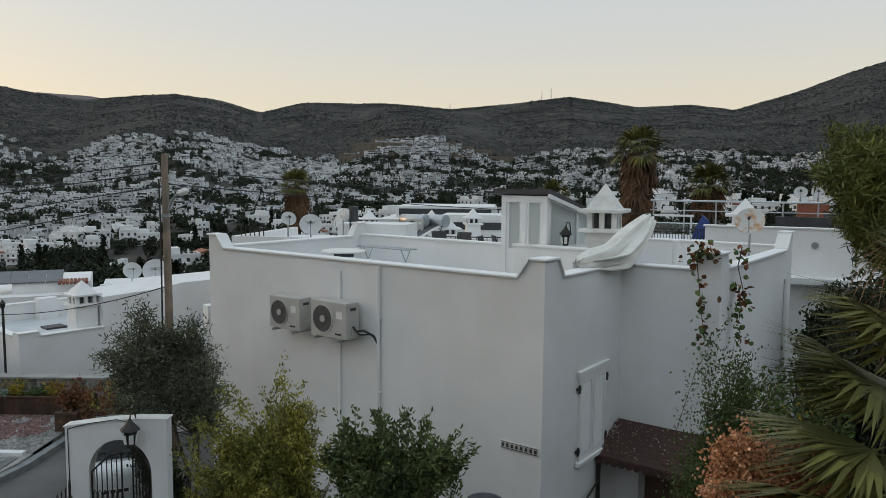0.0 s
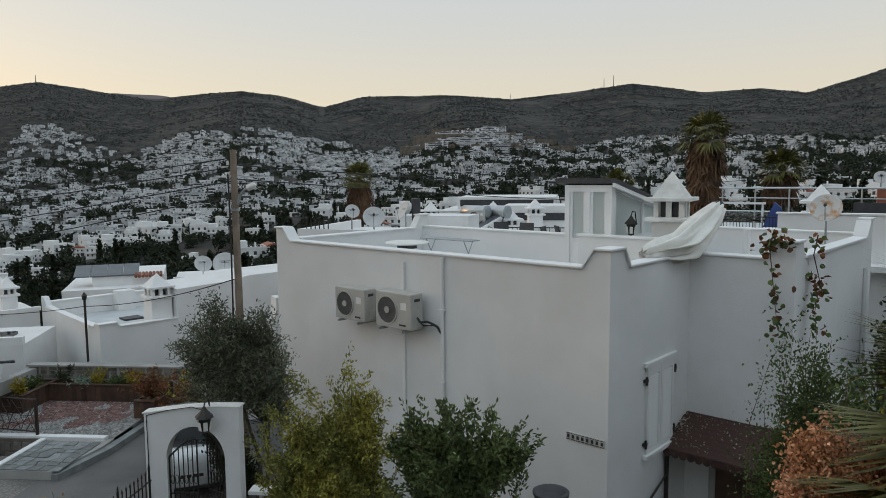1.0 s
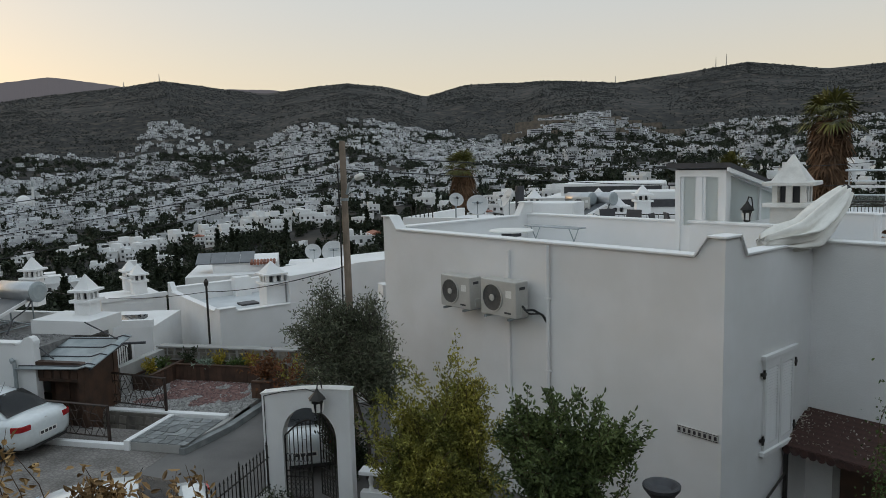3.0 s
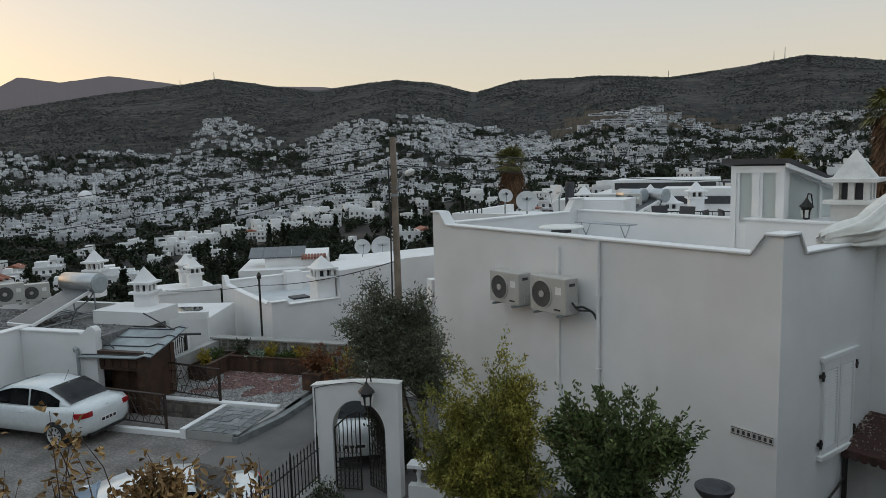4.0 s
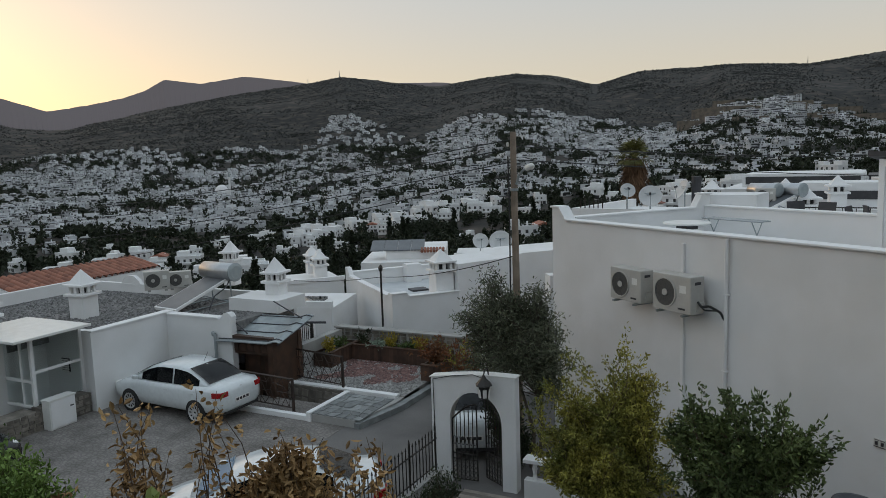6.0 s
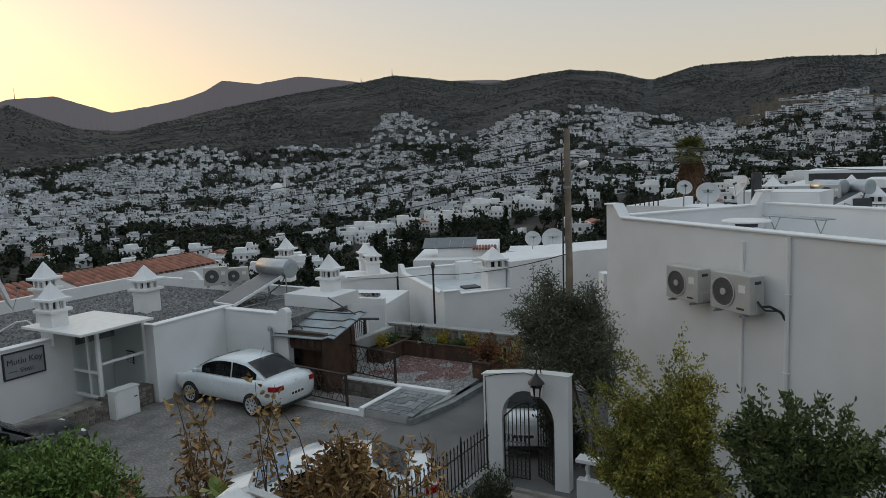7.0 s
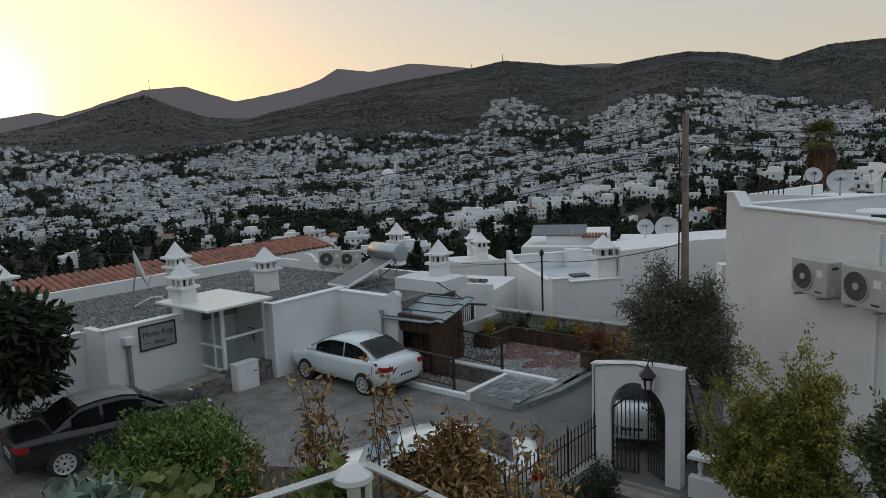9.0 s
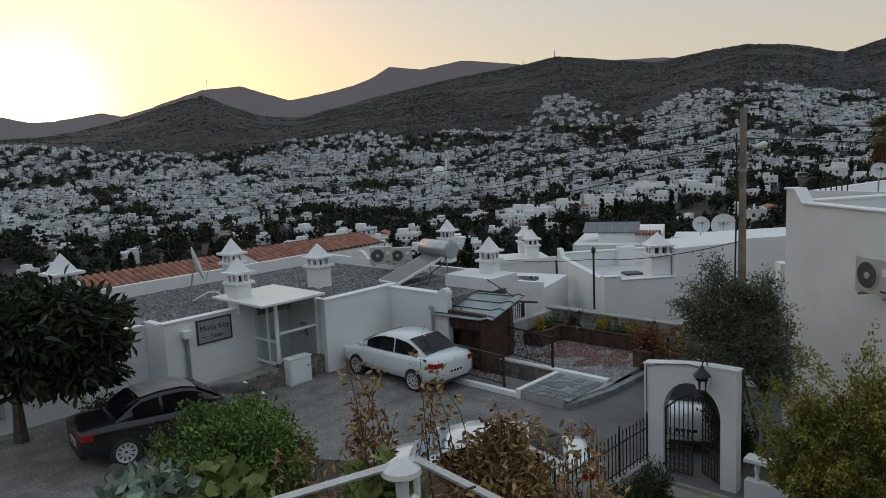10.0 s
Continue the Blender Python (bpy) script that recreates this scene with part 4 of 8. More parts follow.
part("left_wall", prism([(0.22, -7), (5.02, -7), (5.02, -1.2), (4.72, -1.2), (4.5, -1.52), (0.5, -1.56), (0.36, -1.27), (0.22, -1.27)], -8.749, -8.53, m=SIDE), white_wall, house)
part("back_wall", boxed(-8.53, -3.4, 4.8, 5.02, -7, -1.52), white_wall, house)
part("rear_wall", boxed(-3.4, 1.63, 8.68, 8.9, -7, -1.5), white_wall, house)
part("inner_wall", boxed(-3.4, -3.2, 5.02, 8.68, -7, -1.5), white_wall, house)
part("roof_floor", box(boxed(-8.53, -0.22, 0.22, 4.8, -2.6, -2.45), -3.2, 1.63, 4.8, 8.68, -2.6, -2.452), roof_floor, house, "pale screeded roof terrace floor")
part("roof_floor", boxed(-0.22, 1.63, 3.27, 4.8, -2.6, -2.451), roof_floor, house)
for a in ((-8.2, -0.5, -0.045, 0.26, -1.56, -1.515), (-8.79, -8.45, -0.045, 0.26, -1.268, -1.225), (-0.28, 0.045, -0.045, 0.44, -1.248, -1.205),
          (-0.26, 0.045, 0.62, 3.0, -1.56, -1.517), (0.045, 1.38, 3.0, 3.31, -1.56, -1.516), (1.5, 1.895, 3.0, 3.46, -1.248, -1.205),
          (1.59, 1.895, 3.6, 8.2, -1.555, -1.50), (1.59, 1.895, 8.5, 8.95, -1.15, -1.105), (-8.79, -8.49, 0.5, 4.5, -1.555, -1.51),
          (-8.79, -8.49, 4.7, 5.06, -1.2, -1.155), (-8.49, -3.36, 4.76, 5.06, -1.52, -1.475), (-3.2, 1.6, 8.64, 8.94, -1.5, -1.455)):
    part("coping", boxed(*a, bevel=0.012), white_trim, house, "thin painted coping")
# sloped copings beside the horns
for pts, y0, y1 in (([(-0.5, -1.56), (-0.28, -1.25), (-0.28, -1.205), (-0.5, -1.515)], -0.26, 0.045), ([(-8.2, -1.56), (-8.45, -1.27), (-8.45, -1.225), (-8.2, -1.515)], -0.26, 0.045), ([(1.38, -1.56), (1.5, -1.25), (1.5, -1.205), (1.38, -1.516)], -3.31, -3.0)):
    part("coping", prism(pts, y0, y1, m=UPRIGHT), white_trim, house)
part("coping", prism([(0.42, -1.248), (0.62, -1.56), (0.62, -1.517), (0.42, -1.205)], -0.26, 0.045, m=SIDE), white_trim, house)
part("coping", prism([(8.2, -1.52), (8.55, -1.15), (8.55, -1.105), (8.2, -1.48)], 1.59, 1.895, m=SIDE), white_trim, house)
part("pipe_duct", boxed(-4.565, -4.495, -0.055, -0.001, -7, -1.75, bevel=0.008), white_trim, house, "white plastic pipe duct")
part("drain_pipe", rod(bmesh.new(), (-3.49, -0.05, -7), (-3.49, -0.05, -1.58), 0.038), white_trim, house, "white painted drain pipe")
for z in (-2.6, -4.0, -5.4):
    part("pipe_clip", boxed(-3.54, -3.44, -0.095, -0.001, z, z + 0.03), white_trim, house)
part("drain_pipe", rod(bmesh.new(), (1.9, 8.2, -7), (1.9, 8.2, -2.2), 0.05), white_trim, house)
part("vent_pipe", rod(bmesh.new(), (0.35, 5.03, -2.45), (0.35, 5.03, -1.2), 0.07, seg=12), white_trim, house)

# the stair tower on the roof: glazed door, sloping roof
tower = thing("roof_stair_tower", HM, "white glazed stair tower with lean-to dark roof edge", "stair tower")
part("door_frame", box(box(box(boxed(-3.38, -3.26, 4.05, 4.17, -2.45, -0.3), -2.32, -2.2, 4.05, 4.17, -2.45, -0.3), -3.26, -2.32, 4.05, 4.17, -0.45, -0.3), -2.84, -2.74, 4.06, 4.16, -2.45, -0.45), white_trim, tower)
for x0, x1 in ((-3.26, -2.84), (-2.74, -2.32)):
    leaf = part("door", box(box(boxed(x0, x1, 4.08, 4.14, -2.44, -1.5), x0, x0 + 0.07, 4.08, 4.14, -1.5, -0.45), x1 - 0.07, x1, 4.08, 4.14, -1.5, -0.45), white_trim, tower, "white half-glazed door leaf")
    part("pane", boxed(x0 + 0.07, x1 - 0.07, 4.1, 4.115, -1.5, -0.45), milky_glass, leaf)
    part("panel", boxed(x0 + 0.09, x1 - 0.09, 4.065, 4.08, -2.3, -1.62, bevel=0.006), white_trim, leaf)
part("side_wall", prism([(4.17, -2.45), (6.5, -2.45), (6.5, -1.45), (4.17, -1.45)], -2.32, -2.2, m=SIDE), white_wall, tower)
part("side_frame", prism([(4.17, -1.45), (4.27, -1.45), (4.27, -0.42), (6.4, -0.92), (6.4, -1.45), (6.5, -1.45), (6.5, -0.86), (4.17, -0.32)], -2.31, -2.21, m=SIDE), white_trim, tower)
part("side_frame", boxed(-2.31, -2.21, 5.55, 5.63, -1.45, -0.72), white_trim, tower)
part("side_pane", prism([(4.27, -1.45), (5.55, -1.45), (5.55, -0.73), (4.27, -0.43)], -2.27, -2.255, m=SIDE), milky_glass, tower)
part("side_pane", prism([(5.63, -1.45), (6.4, -1.45), (6.4, -0.93), (5.63, -0.75)], -2.27, -2.255, m=SIDE), milky_glass, tower)
part("left_side", prism([(4.17, -2.45), (6.5, -2.45), (6.5, -0.9), (4.17, -0.36)], -3.38, -3.26, m=SIDE), white_wall, tower)
part("roof", prism([(3.95, -0.25), (6.7, -0.88), (6.7, -0.8), (3.95, -0.15)], -3.55, -2.05, m=SIDE), dark_plastic, tower, "thin dark sheet roof")
part("gutter_board", prism([(3.93, -0.33), (6.7, -0.97), (6.7, -0.88), (3.93, -0.25)], -2.12, -2.06, m=SIDE), white_trim, tower)
low = thing("roof_parapet", HM, "low white rendered roof parapet beside the stair tower", "parapet")
part("wall", boxed(-2.9, -0.75, 3.85, 4.02, -2.45, -1.42), white_wall, low)
part("coping", boxed(-2.94, -0.72, 3.81, 4.06, -1.42, -1.37, bevel=0.01), white_trim, low)
lantern(HM @ pose(-1.86, 4.3, -1.37), 1.0)
part("tap_pipe", rods([(-1.3, 3.83, -2.3), (-1.3, 3.83, -1.75), (-1.3, 3.72, -1.68)], 0.015), galvanised, low)

chimney(HM @ pose(-1.15, 4.75, -2.45, 0, 0, 12), 0.68, 1.38, 0.34, 0.55, 1.36, "large weathered white chimney with pyramid cap on the roof terrace", mat=old_white)

# round table, drying rack and the furled parasol on the roof
t = thing("round_table", HM @ pose(-6.83, 2.43, -2.45), "white round plastic garden table on the roof terrace", "table")
part("tabletop", lathe([(0.01, 0.74), (0.52, 0.74), (0.54, 0.76), (0.52, 0.785), (0.01, 0.785)], 32), plastic_white, t)
part("stem", boxed(-0.17, 0.17, -0.17, 0.17, 0.62, 0.74), dark_plastic, t)
part("base", rod(bmesh.new(), (0, 0, 0), (0, 0, 0.62), 0.2, 0.07, 12), dark_plastic, t)
t = thing("drying_rack", HM @ pose(-6.0, 3.05, -2.45), "folding white wire clothes drying rack", "clothes rack")
for y in (-0.18, 0.18):
    part("rail", rod(bmesh.new(), (-0.8, y, 0.85), (0.8, y, 0.85), 0.013), galvanised, t)
for x in (-0.8, 0.8):
    part("end_bar", rod(bmesh.new(), (x, -0.18, 0.85), (x, 0.18, 0.85), 0.012), galvanised, t)
for k in range(5):
    part("wire", rod(bmesh.new(), (-0.8, -0.12 + 0.06 * k, 0.855), (0.8, -0.12 + 0.06 * k, 0.855), 0.005, seg=5), steel, t)
for x in (-0.6, 0.6):
    for s in (-1, 1):
        part("leg", rod(bmesh.new(), (x, -0.3 * s, 0), (x, 0.18 * s, 0.85), 0.012), galvanised, t)

t = thing("parasol", HM, "furled cream canvas parasol leaning over the parapet", "parasol")
pa, pb = Vector((-0.75, 0.9, -2.45)), Vector((0.02, 4.35, -0.70))
part("pole", rod(bmesh.new(), pa, pb, 0.028), galvanised, t)
bm = bmesh.new()
ax = (pb - pa)
rings = []
q = ax.to_track_quat('Z', 'Y').to_matrix()
spine = [(-0.26, 1.72, -1.47), (-0.12, 2.15, -1.45), (-0.02, 2.65, -1.41), (0.0, 3.25, -1.20), (0.02, 3.85, -0.95), (0.02, 4.33, -0.72)]
girth = [0.12, 0.24, 0.30, 0.28, 0.21, 0.12]
for i in range(25):
    u = i / 24 * 5
    k0 = min(4, int(u))
    c = Vector(spine[k0]).lerp(Vector(spine[k0 + 1]), u - k0)
    rr = girth[k0] + (girth[k0 + 1] - girth[k0]) * (u - k0)
    s = i / 24
    ring = []
    for k in range(56):
        a = 2 * math.pi * k / 56
        w = 1 + 0.27 * math.sin(7 * a + 1.6 * s) + 0.14 * math.sin(12 * a - 4 * s + 1) + 0.05 * math.sin(19 * a + 5 * s)
        v = q @ Vector((rr * w * math.cos(a), rr * w * 0.82 * math.sin(a), 0.07 * math.sin(7 * a) * (1 - s)))
        if v.z < 0:
            v.z *= 1.25 - 0.35 * s
        ring.append(bm.verts.new(c + v))
    rings.append(ring)
for a, b in zip(rings, rings[1:]):
    for k in range(56):
        bm.faces.new((a[k], a[(k + 1) % 56], b[(k + 1) % 56], b[k]))
bm.faces.new(rings[0])
bm.faces.new(rings[-1])
part("canopy", bm, fabric, t, "folded cream canvas with deep creases", smooth=True)
part("finial", lathe([(0.01, -0.04), (0.085, -0.03), (0.10, 0.03), (0.04, 0.06), (0.01, 0.07)], 14, Matrix.Translation(pb) @ ax.to_track_quat('Z', 'Y').to_matrix().to_4x4()), dark_plastic, t)

# two air conditioners on the front
ac_unit(HM @ pose(-5.66, -0.46, -2.99), 0.90, 0.66, 0.33)
ac_unit(HM @ pose(-4.40, -0.46, -2.99), 0.96, 0.70, 0.34)
solid("cable", rods([(-3.9, -0.3, -2.75), (-3.8, -0.32, -2.82), (-3.68, -0.25, -2.80), (-3.55, -0.12, -2.9), (-3.5, -0.06, -3.05)], 0.022), wire_mat, HM, "black insulated hose from the air conditioner", "hose")
solid("cable", rods([(-3.92, -0.2, -2.86), (-3.8, -0.22, -2.90), (-3.6, -0.15, -2.88), (-3.52, -0.06, -2.97)], 0.014), wire_mat, HM, "thin black cable from the air conditioner", "cable")

# name tiles: eight glazed tiles with plain bars
t = thing("tile_sign", HM @ pose(-0.76, -0.012, -4.44), "row of cream glazed name tiles with dark blue bars", "sign")
for k in range(8):
    x = 0.0895 * k
    tile = part("tile", boxed(x, x + 0.085, -0.012, 0.011, 0, 0.13, bevel=0.003), tile_glaze, t)
    part("bar", boxed(x + 0.02, x + 0.065, -0.015, -0.011, 0.035, 0.095), sign_dark, tile)
    part("edge_bar", boxed(x + 0.004, x + 0.081, -0.015, -0.011, 0.008, 0.02), sign_dark, tile)
    part("edge_bar", boxed(x + 0.004, x + 0.081, -0.015, -0.011, 0.112, 0.122), sign_dark, tile)

# shuttered window in the side wall
t = thing("window_shutters", HM, "white louvred wooden shutters, closed, with moulded surround", "shutters")
part("cornice", box(boxed(0.001, 0.075, 1.22, 2.44, -3.36, -3.28, bevel=0.01), 0.001, 0.05, 1.27, 2.39, -3.42, -3.36), white_trim, t)
part("sill", boxed(0.001, 0.09, 1.22, 2.44, -5.0, -4.92, bevel=0.01), white_trim, t)
for y0, y1 in ((1.30, 1.82), (1.84, 2.36)):
    s = part("shutter", box(box(box(boxed(0.001, 0.045, y0, y0 + 0.07, -4.92, -3.42), 0.001, 0.045, y1 - 0.07, y1, -4.92, -3.42), 0.001, 0.045, y0 + 0.07, y1 - 0.07, -4.92, -4.82), 0.001, 0.045, y0 + 0.07, y1 - 0.07, -3.52, -3.42), white_trim, t)
    slat = finish(boxed(-0.018, 0.018, y0 + 0.07, y1 - 0.07, -0.004, 0.004), "slat", white_trim)
    for k in range(26):
        ob = part("slat", slat, None, s)
        ob.matrix_local = Matrix.Translation((0.026, 0, -4.79 + 0.049 * k)) @ Matrix.Rotation(radians(40), 4, 'Y')
for y in (1.26, 2.40):
    for z in (-4.75, -3.62):
        part("hinge", box(boxed(0.001, 0.055, y - 0.05, y + 0.05, z, z + 0.05), 0.03, 0.06, y - 0.02, y + 0.02, z - 0.05, z + 0.10), black_iron, t, "black iron shutter stay")

# entrance under the shingled awning
t = thing("awning", HM, "dark brown shingled awning with scalloped edge over the doorway", "awning")
part("roof", prism([(3.045, -4.60), (3.045, -4.66), (2.05, -5.08), (2.05, -5.02)], 0.02, 2.05, m=SIDE), brown_felt, t)
sh = finish(boxed(0, 0.16, 0, 0.13, 0, 0.008), "shingle", brown_felt)
for j in range(9):
    for k in range(13):
        ob = part("shingle", sh, None, t)
        y = 2.06 + 0.11 * j
        ob.matrix_local = Matrix.Translation((0.02 + 0.157 * k - (0.07 if j % 2 else 0), y, -5.015 + (y - 2.05) * 0.42)) @ Matrix.Rotation(radians(26), 4, 'X')
for k in range(14):
    part("scallop", lathe([(0.005, 0), (0.075, 0), (0.075, 0.012), (0.005, 0.012)], 12, Matrix.Translation((0.09 + 0.145 * k, 2.05, -5.08)) @ Matrix.Rotation(math.pi / 2, 4, 'X')), brown_felt, t)
part("post", boxed(0.03, 0.09, 2.07, 2.13, -7, -5.07), black_iron, t)
part("post", boxed(1.9, 1.96, 2.07, 2.13, -7, -5.07), black_iron, t)
q = RNG.uniform(0, 1, (230, 2)) ** (2.2, 1.0)
litter = np.stack([0.04 + 1.9 * q[:, 0], 2.1 + 0.9 * q[:, 1], -5.0 + (0.05 + 0.9 * q[:, 1]) * 0.42 + 0.012], 1)
solid("fallen_leaves", leaf_mesh("fallen_leaves", litter, litter_leaf, 0.045, 0.03, RNG, 0.0), None, HM, "pale dry leaf litter lying on the awning", "leaves", kind="stuff")
d = thing("door_recess", HM, "dark wooden entrance door in a pale frame", "door")
part("leaf", boxed(0.62, 1.62, 3.0, 3.045, -7, -4.95), dark_wood, d)
part("frame", box(boxed(0.5, 0.62, 2.97, 3.045, -7, -4.85), 1.62, 1.74, 2.97, 3.045, -7, -4.85), concrete, d)
part("step", boxed(0.05, 1.84, 2.2, 3.045, -7, -6.55), concrete, d)
part("handrail", rods([(0.0 + 0.07, 1.2, -5.85), (0.07, 2.1, -5.5)], 0.02), black_iron, d)

# vines over the parapet
def vine(points, n, label, mats):
    t = thing("vine", Matrix(), label, "vine", "vines on the parapet")
    pts = [np.array(p, float) for p in points]
    part("stem", twigs("stem", [(pts, 0.012)], dry_stem), None, t)
    for mat, share, nm in mats:
        k = int(n * share)
        s = RNG.uniform(0, len(pts) - 1.001, k)
        i = s.astype(int)
        f = (s - i)[:, None]
        P = np.array(pts)
        c = P[i] * (1 - f) + P[i + 1] * f + RNG.normal(size=(k, 3)) * 0.075
        part(nm, leaf_mesh(nm, c, mat, 0.115, 0.11, RNG, -0.5), None, t)
    return t


vine([(4.62, 12.78, -1.10), (4.46, 12.62, -1.35), (4.53, 12.62, -1.9), (4.58, 12.58, -2.4), (4.64, 12.55, -2.85)], 62, "hanging grape vine with green and rust leaves", [(green_leaf, 0.6, "leaves"), (autumn_leaf, 0.4, "dry_leaves")])
vine([(4.34, 12.8, -1.25), (4.5, 12.72, -1.2), (4.75, 12.6, -1.2)], 40, "hanging grape vine with green and rust leaves", [(green_leaf, 0.4, "leaves"), (autumn_leaf, 0.6, "dry_leaves")])
vine([(5.5, 13.25, -1.15), (5.42, 13.2, -1.5), (5.55, 13.2, -2.0), (5.46, 13.15, -2.5), (5.5, 13.1, -3.1)], 70, "hanging grape vine with green and rust leaves", [(vine_leaf, 0.55, "leaves"), (autumn_leaf, 0.45, "dry_leaves")])


# ---- yard and road ----
road_z = -6.75
solid("pavement", boxed(-34, -10.35, 1.0, 16.0, -6.98, road_z), yard, Matrix(), "grey-brown paved parking yard with worn patches", "pavement", kind="structure")
solid("road", boxed(-10.35, 3.0, 4.5, 34.0, -6.98, road_z - 0.004), asphalt, Matrix(), "worn grey asphalt lane", "road", kind="structure")
solid("road", boxed(-34, -10.35, -8.0, 1.0, -6.98, road_z - 0.004), asphalt, Matrix(), "worn grey asphalt lane", "road", kind="structure")


def flagstones(parent, x0, x1, y0, y1, z, size, rng, inside=None):
    """Irregular flat stones with recessed joints."""
    nx, ny = int((x1 - x0) / size), int((y1 - y0) / size)
    grid = {(i, j): (x0 + (x1 - x0) * i / nx + (rng.uniform(-.3, .3) * size if 0 < i < nx else 0), y0 + (y1 - y0) * j / ny + (rng.uniform(-.3, .3) * size if 0 < j < ny else 0)) for i in range(nx + 1) for j in range(ny + 1)}
    for i in range(nx):
        for j in range(ny):
            q = [grid[i, j], grid[i + 1, j], grid[i + 1, j + 1], grid[i, j + 1]]
            cx, cy = sum(p[0] for p in q) / 4, sum(p[1] for p in q) / 4
            if inside and not inside(cx, cy):
                continue
            q = [(cx + (x - cx) * 0.9, cy + (y - cy) * 0.9) for x, y in q]
            part("flagstone", prism(q, z - 0.02, z + rng.uniform(0.008, 0.022)), stone_paving, parent)


# raised landing of flagstones with a kerb, and the sunken stair
slab = tagged(solid("paved_landing", prism([(-11.45, 14.75), (-10.05, 14.75), (-9.75, 16.25), (-9.75, 17.7), (-10.3, 16.35), (-11.35, 16.6)], -6.98, -6.55), concrete, Matrix(), "low raised landing paved with grey flagstones", "landing"), kind="")
flagstones(slab, -11.45, -9.9, 14.75, 16.5, -6.545, 0.23, RNG)
solid("kerb", prism([(-10.05, 14.7), (-9.9, 14.7), (-9.55, 16.3), (-9.45, 19.3), (-9.65, 19.3), (-9.75, 16.3)], -6.98, -6.6), stone_paving, Matrix(), "grey stone kerb along the lane", "kerb", kind="structure")
solid("curb", boxed(-11.55, -11.4, 14.7, 16.6, -6.98, -6.5, bevel=0.01), white_trim, Matrix(), "white painted edge of the sunken stair", "edging", kind="structure")
solid("curb", boxed(-14.9, -11.4, 14.72, 14.88, -6.98, -6.62, bevel=0.01), white_trim, Matrix(), "white painted edge of the sunken stair", "edging", kind="structure")
pit = thing("sunken_stair", Matrix(), "sunken stair well with dark stone-faced walls", "stairs")
part("side_wall", boxed(-14.6, -11.55, 16.55, 16.8, -8.6, -6.52), rubble, pit, "dark stone facing")
part("end_wall", boxed(-11.56, -11.40, 14.9, 16.55, -8.6, -6.56), rubble, pit)
for k in range(5):
    part("step", boxed(-12.2 - 0.32 * k, -11.56 - 0.32 * k, 14.9, 16.55, -8.6, -6.9 - 0.17 * k), stone_paving, pit)
for k in range(26):
    x, z = -14.5 + 0.28 * (k % 11) + RNG.uniform(-.05, .05), -6.7 - 0.26 * (k // 11)
    part("stone", prism([(x, z - .1), (x + .22, z - .12), (x + .25, z + .08), (x + .05, z + .11)], -16.555, -16.53, m=UPRIGHT), rubble, pit)

# gravel terrace with wooden planters
terr = solid("terrace", boxed(-14.6, -9.75, 16.8, 19.9, -6.98, -6.52), concrete, Matrix(), "gravel terrace floor with pale and red pebbles", "terrace", kind="structure")
solid("curb", boxed(-14.6, -9.9, 16.62, 16.82, -6.98, -6.47, bevel=0.012), white_trim, Matrix(), "white terrace edge of painted concrete", "edging", kind="structure")


def pebbles(name, test, n, material, label, area, z, size, rng):
    vs, fs = [], []
    base = np.array([(1, 0, .1), (.3, .9, 0), (-.8, .6, .1), (-.9, -.5, 0), (.2, -1, .1), (0, 0, .75)])
    k = 0
    while k < n:
        x, y = rng.uniform(area[0], area[1]), rng.uniform(area[2], area[3])
        if not test(x, y):
            continue
        s = size * rng.uniform(0.5, 1.3)
        p = base * rng.uniform(0.7, 1.2, base.shape) * s
        a = rng.uniform(0, 6.28)
        o = len(vs)
        vs += [(x + u * math.cos(a) - v * math.sin(a), y + u * math.sin(a) + v * math.cos(a), z + w) for u, v, w in p]
        fs += [(o, o + 1, o + 5), (o + 1, o + 2, o + 5), (o + 2, o + 3, o + 5), (o + 3, o + 4, o + 5), (o + 4, o, o + 5)]
        k += 1
    solid(name, raw(name, vs, fs, material), None, Matrix(), label, "pebbles", kind="stuff")


def red_patch(x, y):
    return (abs(x + 11.7 + 0.25 * math.sin(3 * y)) < 1.3 and y > 17.5 + 0.25 * math.sin(4 * x)) and noise.noise(Vector((x * 1.5, y * 1.5, 2))) > -0.28


pebbles("white_pebbles", lambda x, y: not red_patch(x, y), 5200, pebble_white, "pale grey pebbles strewn on the terrace", (-13.9, -9.8, 16.85, 19.5), -6.522, 0.045, RNG)
pebbles("red_pebbles", red_patch, 2600, pebble_red, "dull red lava pebbles on the terrace", (-13.9, -9.8, 16.85, 19.5), -6.522, 0.045, RNG)


